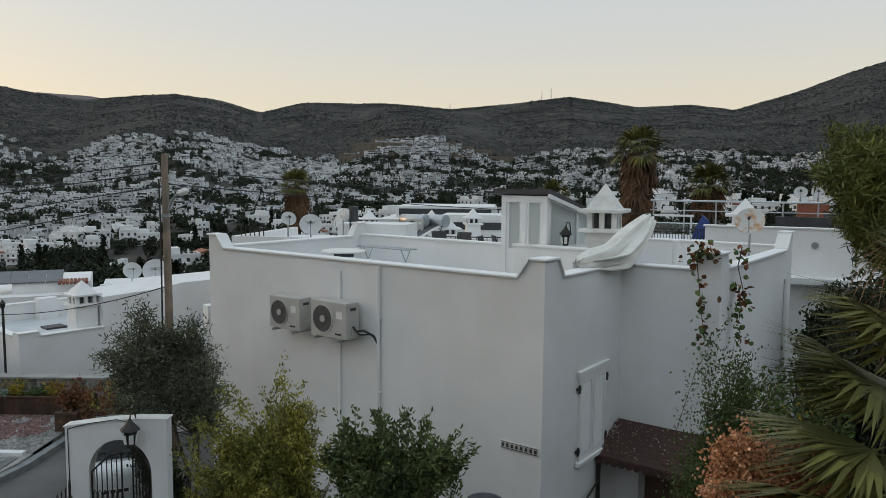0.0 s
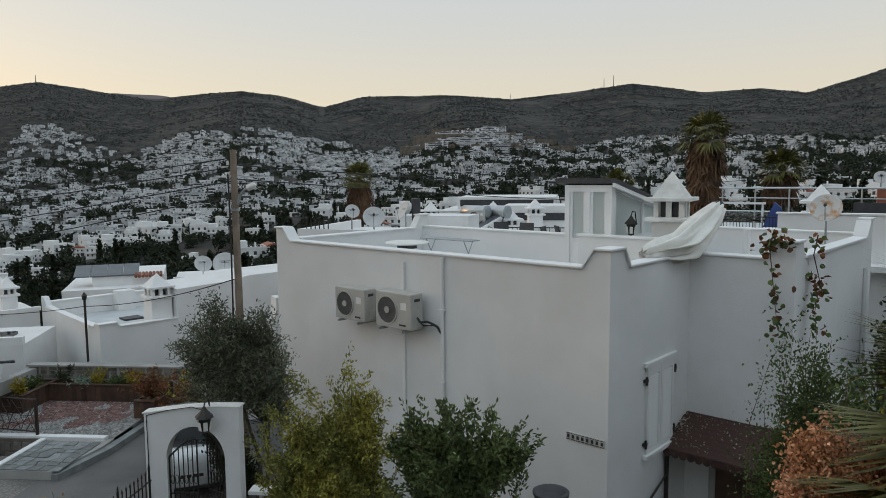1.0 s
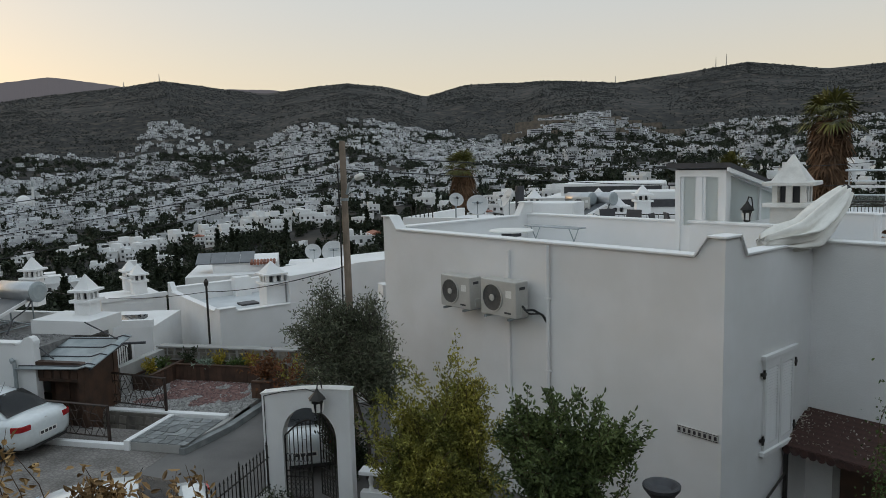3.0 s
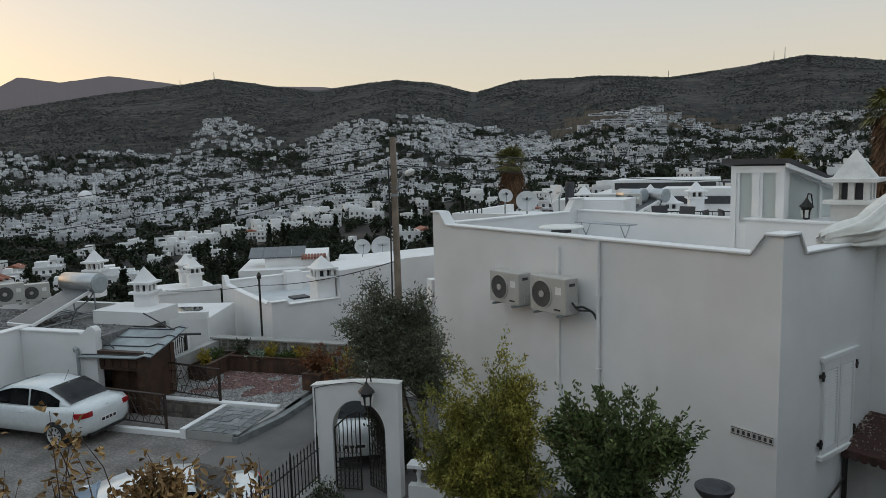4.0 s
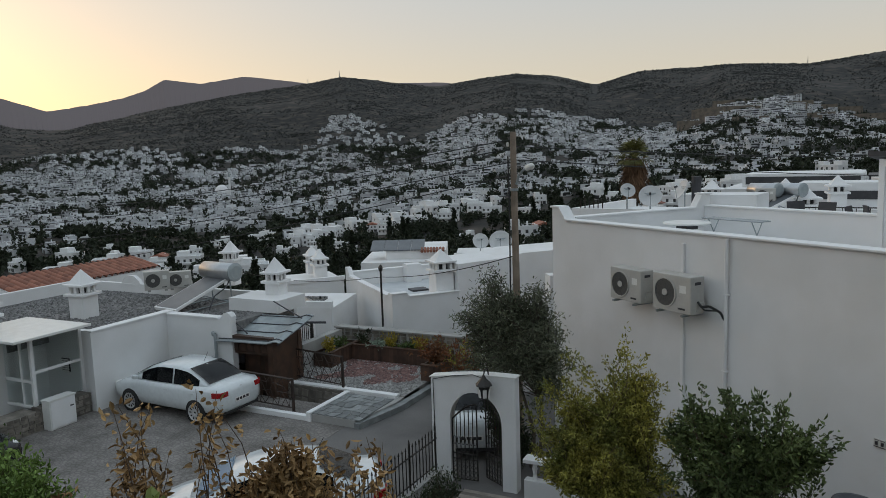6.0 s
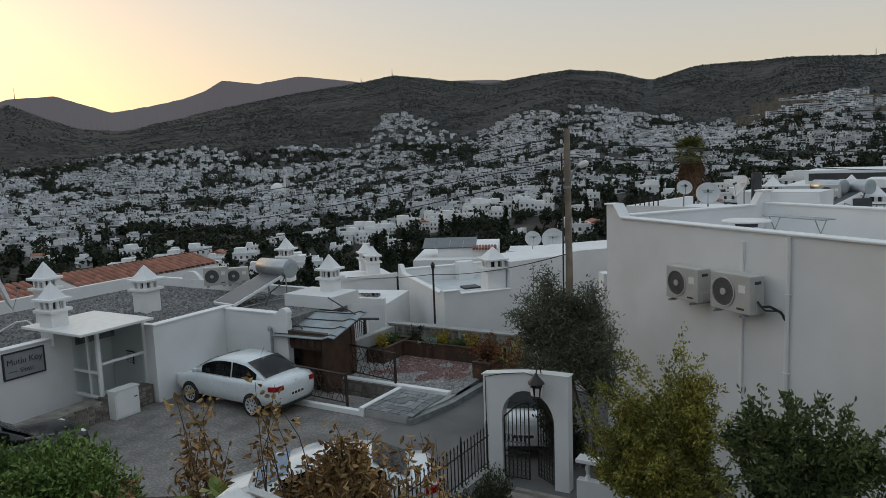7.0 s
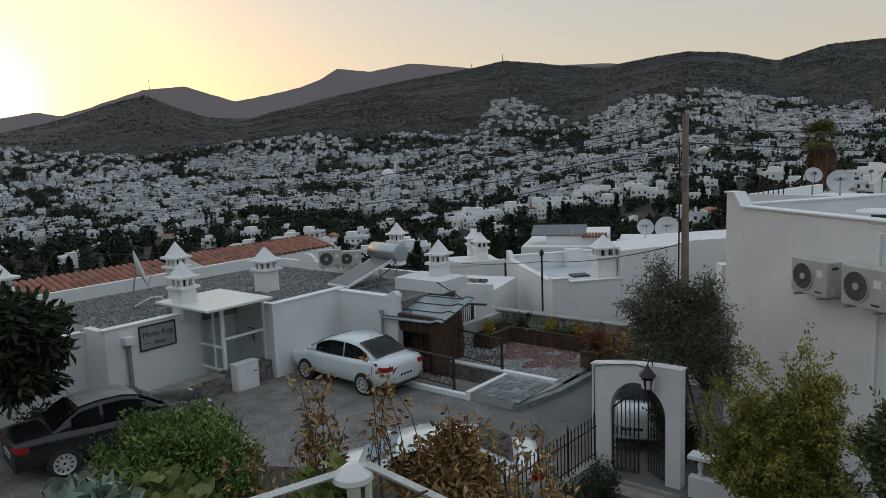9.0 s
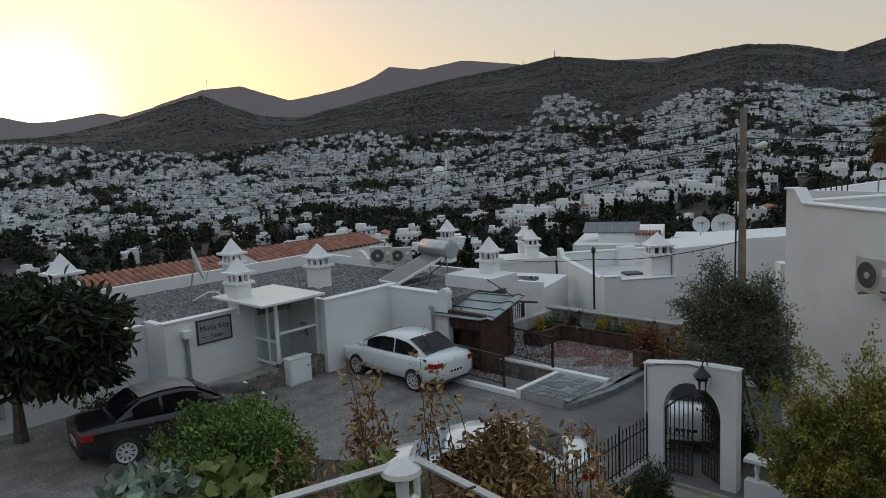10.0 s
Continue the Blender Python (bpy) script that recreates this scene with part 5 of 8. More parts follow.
def planter(x0, x1, y0, y1, face, label):
    t = thing("planter", Matrix(), label, "planter", "wooden planters")
    part("soil", boxed(x0 + 0.04, x1 - 0.04, y0 + 0.04, y1 - 0.04, -6.52, -6.12), soil, t)
    for a, b, c, d in ((x0, x1, y0, y0 + 0.04), (x0, x1, y1 - 0.04, y1), (x0, x0 + 0.04, y0 + 0.04, y1 - 0.04), (x1 - 0.04, x1, y0 + 0.04, y1 - 0.04)):
        part("side", boxed(a, b, c, d, -6.52, -6.05), dark_wood, t)
    n = int(((x1 - x0) if face == 'y' else (y1 - y0)) / 0.145)
    for k in range(n):
        if face == 'y':
            part("board", boxed(x0 + 0.145 * k, x0 + 0.138 + 0.145 * k, y0 - 0.022, y0 - 0.001, -6.51, -6.07), deck_wood, t)
        else:
            part("board", boxed(x1 + 0.001, x1 + 0.022, y0 + 0.145 * k, y0 + 0.138 + 0.145 * k, -6.51, -6.07), deck_wood, t)
    if face == 'y':
        part("cap", boxed(x0, x1, y0 - 0.04, y0 + 0.09, -6.05, -6.01), dark_wood, t)
    else:
        part("cap", boxed(x1 - 0.09, x1 + 0.04, y0, y1, -6.05, -6.01), dark_wood, t)


planter(-13.25, -9.75, 19.55, 20.1, 'y', "long planter clad in upright brown boards")
planter(-13.9, -13.25, 18.35, 20.1, 'x', "short planter clad in upright brown boards")
planter(-9.95, -9.35, 18.2, 19.0, 'y', "square planter box of brown boards with rusty shrub")
w = thing("garden_wall", Matrix(), "low grey stone wall behind the planters", "wall")
part("wall", boxed(-14.2, -8.6, 20.1, 20.35, -7, -5.66), concrete, w)
part("wall", boxed(-14.2, -13.95, 17.9, 20.1, -7, -5.70), concrete, w)
part("coping", boxed(-14.25, -8.6, 20.05, 20.4, -5.66, -5.6, bevel=0.01), concrete, w)
for k in range(60):
    x, z = -14.1 + 0.275 * (k % 20) + RNG.uniform(-.04, .04), -6.0 + 0.12 * (k // 20)
    part("stone", boxed(x, x + RNG.uniform(.17, .26), 20.085, 20.101, z, z + 0.105), rubble, w)


def tuft(x, y, z, mat, n, r, h, label, category="plant", L=0.10, W=0.045):
    tips = np.stack([x + RNG.normal(size=n) * r, y + RNG.normal(size=n) * r, z + RNG.uniform(0.4, 1.0, n) * h], 1)
    plant("potted_plant", (x, y, z), tips, mat, 16, L, W, label, category, dry_stem, 0.006, 0.04, 0.2)


tuft(-13.55, 18.7, -6.12, flower_yellow, 14, 0.16, 0.5, "yellow flowering plant in the planter", "flowers")
tuft(-13.5, 19.3, -6.12, vine_leaf, 14, 0.16, 0.4, "green leafy plant in the planter")
tuft(-12.9, 19.85, -6.12, dark_leaf, 10, 0.13, 0.65, "dark green upright plant in the planter")
tuft(-11.9, 19.85, -6.12, flower_yellow, 14, 0.15, 0.5, "yellow flowering plant in the planter", "flowers")
tuft(-11.4, 19.85, -6.12, vine_leaf, 12, 0.18, 0.25, "low green leafy plant in the planter")
tuft(-10.8, 19.85, -6.12, flower_yellow, 16, 0.16, 0.5, "yellow flowering plant in the planter", "flowers")
tuft(-12.4, 19.85, -6.12, pale_leaf, 12, 0.2, 0.2, "low grey-green plant in the planter")
tuft(-9.65, 18.6, -6.12, autumn_leaf, 40, 0.35, 0.9, "rust-red shrub in the square planter", "shrub")
tuft(-8.7, 18.2, -6.6, autumn_leaf, 46, 0.55, 1.5, "rust-red and olive shrub beside the gate", "shrub")
tuft(-8.9, 19.2, -6.6, lime_leaf, 40, 0.5, 1.3, "yellow-green shrub beside the terrace", "shrub")


# railings with cell-patterned panels
def cell_railing(a, b, z, h, post_down, label):
    t = thing("railing", Matrix(), label, "railing", "patterned railings")
    a, b = Vector((*a, z)), Vector((*b, z))
    n = (b - a).normalized()
    L = (b - a).length
    for p in (a, b):
        part("post", boxed(p.x - 0.03, p.x + 0.03, p.y - 0.03, p.y + 0.03, z - post_down, z + h), brown_iron, t)
    up = Vector((0, 0, 1))
    for k in (h - 0.02, 0.1):
        part("rail", rod(bmesh.new(), a + up * k, b + up * k, 0.028 if k > 0.2 else 0.02, seg=4), brown_iron, t)
    # cells: edges of a jittered honeycomb
    bm = bmesh.new()
    cs = 0.2
    rows = int((h - 0.15) / (cs * 0.8))
    cols = int(L / cs)
    P = {}
    for i in range(cols + 1):
        for j in range(rows + 1):
            u = min(max((i + 0.5 * (j % 2)) * cs + RNG.uniform(-.055, .055), 0), L)
            v = 0.1 + (h - 0.13) * j / rows + (RNG.uniform(-.045, .045) if 0 < j < rows else 0)
            P[i, j] = a + n * u + up * v
    for (i, j), p in P.items():
        for di, dj in ((1, 0), (0, 1)) if (i + j) % 3 else ((0, 1),):
            q = P.get((i + di, j + dj))
            if q and (q - p).length > 0.02:
                rod(bm, p, q, 0.011, seg=4)
        q = P.get((i + (1 if j % 2 else -1), j + 1))
        if q and (i + 2 * j) % 2:
            rod(bm, p, q, 0.011, seg=4)
    part("cell_panel", bm, brown_iron, t, "laser-cut cell pattern panel")


cell_railing((-14.4, 17.15), (-11.72, 16.74), -6.5, 0.95, 0.1, "brown iron railing with cell-pattern panel on the terrace")
cell_railing((-14.95, 15.2), (-12.15, 14.98), -6.66, 0.92, 0.3, "brown iron railing with cell-pattern panel by the stair")

# timber porch of the stair, with a folded sheet roof
t = thing("entry_porch", Matrix(), "dark carved timber porch with grey folded sheet-metal roof", "porch")
for x, y in ((-15.2, 16.0), (-13.62, 16.0), (-13.62, 17.2)):
    part("post", boxed(x - 0.09, x + 0.09, y - 0.09, y + 0.09, -8.4, -5.02), dark_wood, t)
part("beam", boxed(-15.3, -13.5, 15.92, 16.1, -5.16, -5.0), dark_wood, t)
part("frieze", boxed(-15.1, -13.72, 16.0, 16.05, -5.55, -5.16), dark_wood, t, "carved dark timber frieze")
for k in range(5):
    part("carving", boxed(-15.04 + 0.265 * k, -14.84 + 0.265 * k, 15.975, 16.0, -5.47, -5.24, bevel=0.02), deck_wood, t)
d = part("door", boxed(-15.1, -13.72, 16.5, 16.56, -8.4, -5.56), dark_wood, t, "dark panelled timber door")
for x in (-14.95, -14.33):
    for z in (-6.25, -7.1):
        part("panel", boxed(x, x + 0.46, 16.47, 16.5, z, z + 0.62, bevel=0.02), deck_wood, d)
part("side_wall", boxed(-13.72, -13.55, 16.1, 17.3, -8.4, -5.05), dark_wood, t)
roof = bmesh.new()
prof = [(-15.5, -4.97), (-15.2, -4.955), (-14.6, -4.93), (-14.1, -4.92), (-13.6, -4.90), (-13.3, -4.80), (-13.1, -4.83)]
rf = prism([(x, z) for x, z in prof] + [(x, z + 0.03) for x, z in prof[::-1]], -17.45, -15.72, m=UPRIGHT)
rf.transform(Matrix.Translation((0, 16.6, -4.9)) @ Matrix.Rotation(radians(15), 4, 'X') @ Matrix.Translation((0, -16.6, 4.9)))
part("roof", rf, galvanised, t, "grey folded metal sheets with raised seams")
for k in range(4):
    y = 15.85 + 0.5 * k
    sm = rods([(x, y, z + 0.045) for x, z in prof], 0.016, 5)
    sm.transform(Matrix.Translation((0, 16.6, -4.9)) @ Matrix.Rotation(radians(15), 4, 'X') @ Matrix.Translation((0, -16.6, 4.9)))
    part("seam", sm, dark_plastic, t)
part("edge_trim", rods([(-13.2, 15.75, -5.1), (-13.15, 16.4, -4.9), (-13.1, 17.0, -4.72), (-12.6, 17.3, -4.75)], 0.035), dark_plastic, t)
part("cable_pipe", rods([(-15.6, 16.2, -4.45), (-14.9, 16.1, -4.72), (-14.4, 15.9, -4.9)], 0.02), dark_plastic, t)
part("cable_pipe", rods([(-14.6, 17.4, -4.25), (-13.9, 17.3, -4.5), (-13.2, 17.1, -4.68)], 0.022), dark_plastic, t)
w = thing("side_wall_arch", Matrix(), "white rendered wall with arched opening beside the porch", "wall")
part("wall", prism([(17.3, -7), (19.4, -7), (19.4, -5.4), (19.0, -5.15), (18.4, -4.98), (17.8, -4.98), (17.3, -5.1)], -14.75, -14.55, m=SIDE), white_wall, w)

# small iron gate to the terrace
t = thing("iron_gate", Matrix(), "black wrought-iron garden gate with arched top, half open", "gate")
ga, gb = Vector((-14.15, 17.75, -6.5)), Vector((-14.4, 19.0, -6.5))
for p in (ga, gb):
    part("post", boxed(p.x - 0.035, p.x + 0.035, p.y - 0.035, p.y + 0.035, -6.52, -5.25), black_iron, t)
for k in range(1, 9):
    p = ga.lerp(gb, k / 9)
    part("bar", rod(bmesh.new(), p + Vector((0, 0, 0.08)), p + Vector((0, 0, 1.05 + 0.28 * math.sin(math.pi * k / 9))), 0.011, seg=6), black_iron, t)
part("arch_rail", rods([ga.lerp(gb, k / 9) + Vector((0, 0, 1.05 + 0.28 * math.sin(math.pi * k / 9))) for k in range(10)], 0.016), black_iron, t)
for z in (0.1, 0.6):
    part("rail", rod(bmesh.new(), ga + Vector((0, 0, z)), gb + Vector((0, 0, z)), 0.016, seg=6), black_iron, t)
part("lattice", rods([ga.lerp(gb, k / 9) + Vector((0, 0, 0.15 if k % 2 else 0.55)) for k in range(10)], 0.009), black_iron, t)

# slim lamp post
t = thing("lamp_post", Matrix.Translation((-12.57, 20.5, -5.6)), "slim black lamp post on the garden wall", "lamp post")
part("post", rod(bmesh.new(), (0, 0, 0), (0, 0, 1.9), 0.035), black_iron, t)
part("head", lathe([(0.02, 1.88), (0.06, 1.9), (0.08, 2.02), (0.02, 2.12)], 8), black_iron, t)

# ---- the low house with the gravel roof ----
lh = thing("low_white_house", Matrix(), "low white house with gravel flat roof and pyramid-capped chimneys", "house")
part("yard_wall", boxed(-17.82, -17.6, 13.2, 16.1, -6.95, -4.5), white_wall, lh)
part("yard_wall", boxed(-17.6, -15.0, 15.9, 16.12, -6.95, -4.54), white_wall, lh)
part("wall_scroll", prism([(-15.45, -4.55), (-14.98, -4.55), (-14.98, -4.45), (-15.05, -4.36), (-15.15, -4.33), (-15.27, -4.36), (-15.36, -4.47)], -16.12, -15.9, m=UPRIGHT), white_wall, lh)
part("sign_wall", prism([(8.9, -6.95), (11.9, -6.95), (11.9, -4.4), (11.6, -4.47), (11.2, -4.56), (8.9, -4.56)], -19.52, -19.3, m=SIDE), white_wall, lh)
part("return_wall", boxed(-20.5, -19.52, 8.9, 9.12, -6.95, -4.6), white_wall, lh)
part("left_wall", boxed(-20.7, -20.5, 1.5, 9.12, -6.95, -4.75), white_wall, lh)
part("porch_back", boxed(-19.9, -19.7, 11.9, 13.3, -6.95, -4.5), white_wall, lh)
part("porch_end", boxed(-19.7, -17.82, 13.3, 13.5, -6.95, -4.5), white_wall, lh)
part("roof", box(box(boxed(-25.0, -19.52, 9.12, 19.0, -4.95, -4.68), -19.52, -17.82, 13.5, 19.0, -4.95, -4.682), -17.82, -15.1, 16.12, 19.0, -4.95, -4.684), gravel_mat, lh, "flat roof covered with grey gravel")
part("roof", boxed(-25.0, -20.7, 1.5, 9.12, -4.95, -4.683), gravel_mat, lh)
for a in ((-17.86, -17.56, 13.2, 16.16, -4.5, -4.45), (-17.56, -15.5, 15.86, 16.16, -4.54, -4.49), (-19.56, -19.26, 8.86, 11.2, -4.56, -4.52), (-20.74, -20.46, 1.5, 8.86, -4.75, -4.7)):
    part("coping", boxed(*a, bevel=0.01), white_trim, lh)
part("back_parapet", boxed(-25.2, -25.0, 1.5, 19.2, -6.95, -4.25), white_wall, lh)
part("rear_parapet", boxed(-25.0, -15.1, 19.0, 19.2, -6.95, -4.35), white_wall, lh)
part("rear_hump", prism([(-23.2, -4.36), (-22.2, -4.36), (-22.3, -4.2), (-22.55, -4.05), (-22.85, -4.05), (-23.1, -4.2)], -19.18, -19.02, m=UPRIGHT), white_wall, lh)
part("chimney_base", boxed(-16.6, -14.6, 17.6, 19.0, -4.68, -4.28), white_wall, lh)
part("plinth", boxed(-18.6, -17.75, 9.0, 11.7, -6.95, -6.3), rubble, lh, "low brown-grey fieldstone plinth")
part("plinth", boxed(-18.2, -17.75, 11.7, 13.15, -6.95, -6.2), rubble, lh)
for k in range(110):
    y, z = 9.05 + 0.185 * (k % 22) + RNG.uniform(-.03, .03), -6.7 + 0.1 * (k // 22)
    if y < 12.95:
        part("stone", boxed(-17.752, -17.725, y, y + RNG.uniform(0.12, 0.175), z, z + RNG.uniform(0.065, 0.09)), rubble, lh)
part("drain_pipe", rod(bmesh.new(), (-19.22, 9.5, -6.9), (-19.22, 9.5, -5.05), 0.06, seg=12), galvanised, lh, "grey drain pipe with hopper")
part("hopper", boxed(-19.3, -19.08, 9.36, 9.64, -5.05, -4.82, bevel=0.02), white_trim, lh)
part("drain_pipe", rods([(-15.55, 15.8, -6.7), (-15.55, 15.8, -5.2), (-15.58, 15.82, -5.0), (-15.68, 15.84, -4.95), (-15.72, 15.9, -5.05)], 0.05, 10), galvanised, lh)
pebbles("roof_gravel", lambda x, y: (x < -19.6 and y > 9.2) or (x < -17.9 and y > 13.6) or (x < -15.3 and y > 16.2 and y < 17.5), 9000, gravel_mat, "coarse grey gravel on the flat roof", (-24.9, -15.2, 9.2, 18.9), -4.682, 0.055, RNG)

# glazed porch
t = thing("glazed_porch", Matrix(), "white-framed glazed porch with flat pale canopy", "porch")
for x, y in ((-18.15, 11.8), (-18.15, 13.25), (-19.45, 11.8)):
    part("post", boxed(x - 0.045, x + 0.045, y - 0.045, y + 0.045, -6.3, -4.3), white_trim, t)
for z in (-4.36, -5.3, -6.24):
    part("rail", boxed(-18.185, -18.115, 11.845, 13.205, z - 0.035, z + 0.035), white_trim, t)
    part("rail", boxed(-19.405, -18.195, 11.765, 11.835, z - 0.035 + (-0.25 if z == -5.3 else 0), z + 0.035 + (-0.25 if z == -5.3 else 0)), white_trim, t)
part("door_post", boxed(-18.62, -18.56, 11.77, 11.83, -6.24, -4.36), white_trim, t)
for z0, z1 in ((-6.2, -5.335), (-5.265, -4.395)):
    part("pane", boxed(-18.153, -18.147, 11.845, 13.205, z0, z1), pane_glass, t)
part("pane", boxed(-19.405, -18.62, 11.797, 11.803, -6.2, -4.395), pane_glass, t)
part("pane", boxed(-18.56, -18.195, 11.797, 11.803, -6.2, -4.395), pane_glass, t)
part("canopy", boxed(-20.3, -17.6, 11.0, 13.25, -4.3, -4.23, bevel=0.008), plastic_white, t, "flat glossy pale canopy")
part("vent_grille", boxed(-19.0, -18.7, 13.26, 13.3, -5.75, -5.35), dark_plastic, t)
for k in range(6):
    part("slat", boxed(-19.0, -18.7, 13.235, 13.262, -5.74 + 0.065 * k, -5.70 + 0.065 * k), plastic_white, t)

# meter cabinet
t = thing("meter_cabinet", Matrix.Translation((-17.55, 12.05, -6.75)), "white sheet-metal meter cabinet on the pavement", "cabinet")
part("body", boxed(-0.18, 0.12, -0.38, 0.38, 0, 0.78, bevel=0.01), plastic_white, t)
dd = part("door", boxed(0.121, 0.14, -0.35, 0.35, 0.05, 0.75, bevel=0.006), white_trim, t)
part("handle", boxed(0.14, 0.155, 0.2, 0.3, 0.5, 0.53), dark_plastic, dd)
part("lid", boxed(-0.2, 0.15, -0.4, 0.4, 0.78, 0.81), plastic_white, t)

# the written sign
t = thing("wall_sign", Matrix(), "grey framed wall sign with dark hand-style lettering", "sign")
part("board", boxed(-19.298, -19.27, 9.88, 10.95, -5.33, -4.66), sign_grey, t)
for a in ((9.85, 10.98, -4.68, -4.64), (9.85, 10.98, -5.36, -5.32), (9.85, 9.89, -5.32, -4.68), (10.94, 10.98, -5.32, -4.68)):
    part("frame", boxed(-19.298, -19.255, *a), sign_dark, t)
for txt, y, z, size in (("Mutlu Köy", 9.95, -4.98, 0.225), ("Sitesi", 10.28, -5.22, 0.175)):
    cu = bpy.data.curves.new("lettering", 'FONT')
    cu.body, cu.size, cu.extrude = txt, size, 0.003
    cu.materials.append(sign_dark)
    ob = new("lettering", cu)
    ob.parent = t
    ob.matrix_local = pose(-19.264, y, z, 90, 0, 90)
part("dash", boxed(-19.27, -19.262, 9.98, 10.22, -5.17, -5.155), sign_dark, t)
t = thing("wall_plaque", Matrix(), "small framed plaque with dark bars on the white wall", "sign")
part("board", boxed(-20.498, -20.47, 4.55, 5.1, -6.35, -5.9), tile_glaze, t)
for z in (-6.0, -6.12, -6.25):
    part("bar", boxed(-20.47, -20.462, 4.65, 5.0, z - 0.04, z), sign_dark, t)

chim = "white chimney with lantern openings and pyramid cap"
chimney(pose(-20.03, 21.58, -4.7, 0, 0, 10), 0.48, 0.95, 0.22, 0.42, 1.42, "white rendered chimney with lantern openings and pyramid cap")
chimney(pose(-15.48, 18.64, -4.3, 0, 0, 5), 0.52, 0.40, 0.22, 0.45, 1.38, chim)
chimney(pose(-20.43, 15.23, -4.68, 0, 0, 5), 0.60, 0.72, 0.22, 0.44, 1.34, chim)
chimney(pose(-21.19, 12.35, -4.68, 0, 0, 5), 0.50, 1.2, 0.22, 0.46, 1.38, chim)
chimney(pose(-19.45, 11.45, -4.75, 0, 0, 5), 0.52, 0.92, 0.22, 0.44, 1.36, chim)
chimney(pose(-20.75, 6.95, -4.72, 0, 0, 5), 0.60, 1.45, 0.25, 0.5, 1.40, chim)
solar_heater(pose(-18.05, 16.3, -4.68, 0, 0, -8) @ Matrix.Scale(1.1, 4))
ac_unit(pose(-20.3, 18.1, -4.30, 0, 0, 48), 0.85, 0.66, 0.34, "cream air conditioner outdoor unit on the gravel roof", arms=False)
ac_unit(pose(-19.9, 18.75, -4.32, 0, 0, 48), 0.82, 0.58, 0.32, "cream air conditioner outdoor unit on the gravel roof", arms=False)
dish(pose(-21.94, 11.2, -4.68, 10, 0, 150), 0.62, "large tilted satellite dish on the gravel roof", 1.25)
solid("cable", rods([(-21.9, 11.2, -4.6), (-21.6, 11.6, -4.35), (-21.2, 11.7, -4.3), (-20.9, 11.9, -4.6)], 0.03), plastic_white, Matrix(), "pale hose looped on the gravel roof", "hose")


# red tiled roofs behind
def tiled_roof(x0, y0, y1, z, cols, rows, label):
    t = thing("tiled_roof", Matrix(), label, "roof")
    part("deck", prism([(x0, z - 0.12), (x0 - 0.30 * rows, z - 0.12 + 0.07 * rows), (x0 - 0.30 * rows, z - 3), (x0, z - 3)], -y1, -y0, m=UPRIGHT), white_wall, t)
    bm = bmesh.new()
    w = (y1 - y0) / cols
    pts = [(w * 0.5 * math.cos(math.pi * k / 6), w * 0.42 * math.sin(math.pi * k / 6)) for k in range(7)]
    a = [bm.verts.new((0.0, u, v)) for u, v in pts]
    b = [bm.verts.new((-0.33, u * 0.9, v * 0.9 + 0.012)) for u, v in pts]
    for k in range(6):
        bm.faces.new((a[k], a[k + 1], b[k + 1], b[k]))
    me = finish(bm, "tile", red_tile)
    for i in range(cols):
        for j in range(rows):
            ob = part("tile", me, None, t)
            ob.matrix_local = Matrix.Translation((x0 - 0.30 * j + RNG.uniform(-.01, .01), y0 + w * (i + 0.5), z - 0.10 + 0.07 * j)) @ Matrix.Rotation(radians(13.1), 4, 'Y')
    return t


tiled_roof(-27.6, 9.0, 16.4, -4.74, 26, 6, "red clay barrel-tiled roof behind the parapet")
tiled_roof(-27.2, 17.4, 24.6, -4.62, 24, 6, "red clay barrel-tiled roof behind the parapet")

# ---- the second white house beyond the terrace ----
BM = pose(-13.1, 22.1, 0, 0, 0, 49)
hb2 = thing("white_house", BM, "white cubic house with flat roof, horned parapet and chimney", "house")
part("front_wall", prism([(0, -7.2), (7.5, -7.2), (7.5, -4.98), (0.75, -4.98), (0.55, -4.84), (0, -4.84)], -0.2, 0, m=UPRIGHT), white_wall, hb2)
part("side_wall", prism([(0.2, -7.2), (6.2, -7.2), (6.2, -4.6), (5.9, -4.6), (5.6, -4.9), (0.6, -5.0), (0.45, -4.84), (0.2, -4.84)], 0.001, 0.2, m=SIDE), white_wall, hb2)
part("rear_wall", boxed(0.2, 7.5, 6.0, 6.2, -7.2, -4.85), white_wall, hb2)
part("roof_floor", boxed(0.2, 7.5, 0.2, 6.0, -5.6, -5.45), roof_floor, hb2)
part("upper_block", prism([(2.62, -7.2), (9.0, -7.2), (9.0, -3.75), (5.4, -3.75), (4.6, -3.88), (2.62, -3.95)], -2.3, 0.03, m=UPRIGHT), white_wall, hb2)
for a in ((0.6, 7.5, -0.04, 0.24, -4.98, -4.94), (-0.03, 0.6, -0.04, 0.24, -4.84, -4.8), (-0.03, 0.23, 0.55, 5.7, -4.98, -4.93), (0.2, 7.5, 5.96, 6.24, -4.85, -4.8)):
    part("coping", boxed(*a, bevel=0.01), white_trim, hb2)
part("roof_box", boxed(2.6, 3.3, 5.5, 6.0, -5.45, -4.65), white_wall, hb2)
part("roof_hatch", boxed(2.0, 2.7, 3.2, 3.8, -5.45, -5.38), dark_plastic, hb2)
chimney(BM @ pose(2.2, 0.62, -5.5), 0.72, 1.25, 0.25, 0.42, 1.25, "white chimney with pyramid cap on the flat roof")
t = thing("white_house", BM, "low white flat-roofed house with two chimneys", "house")
part("wall", boxed(-2.4, 0.1, 6.9, 9.6, -9, -5.25), white_wall, t)
part("parapet", boxed(-2.45, 0.15, 6.85, 7.05, -5.25, -5.1), white_trim, t)
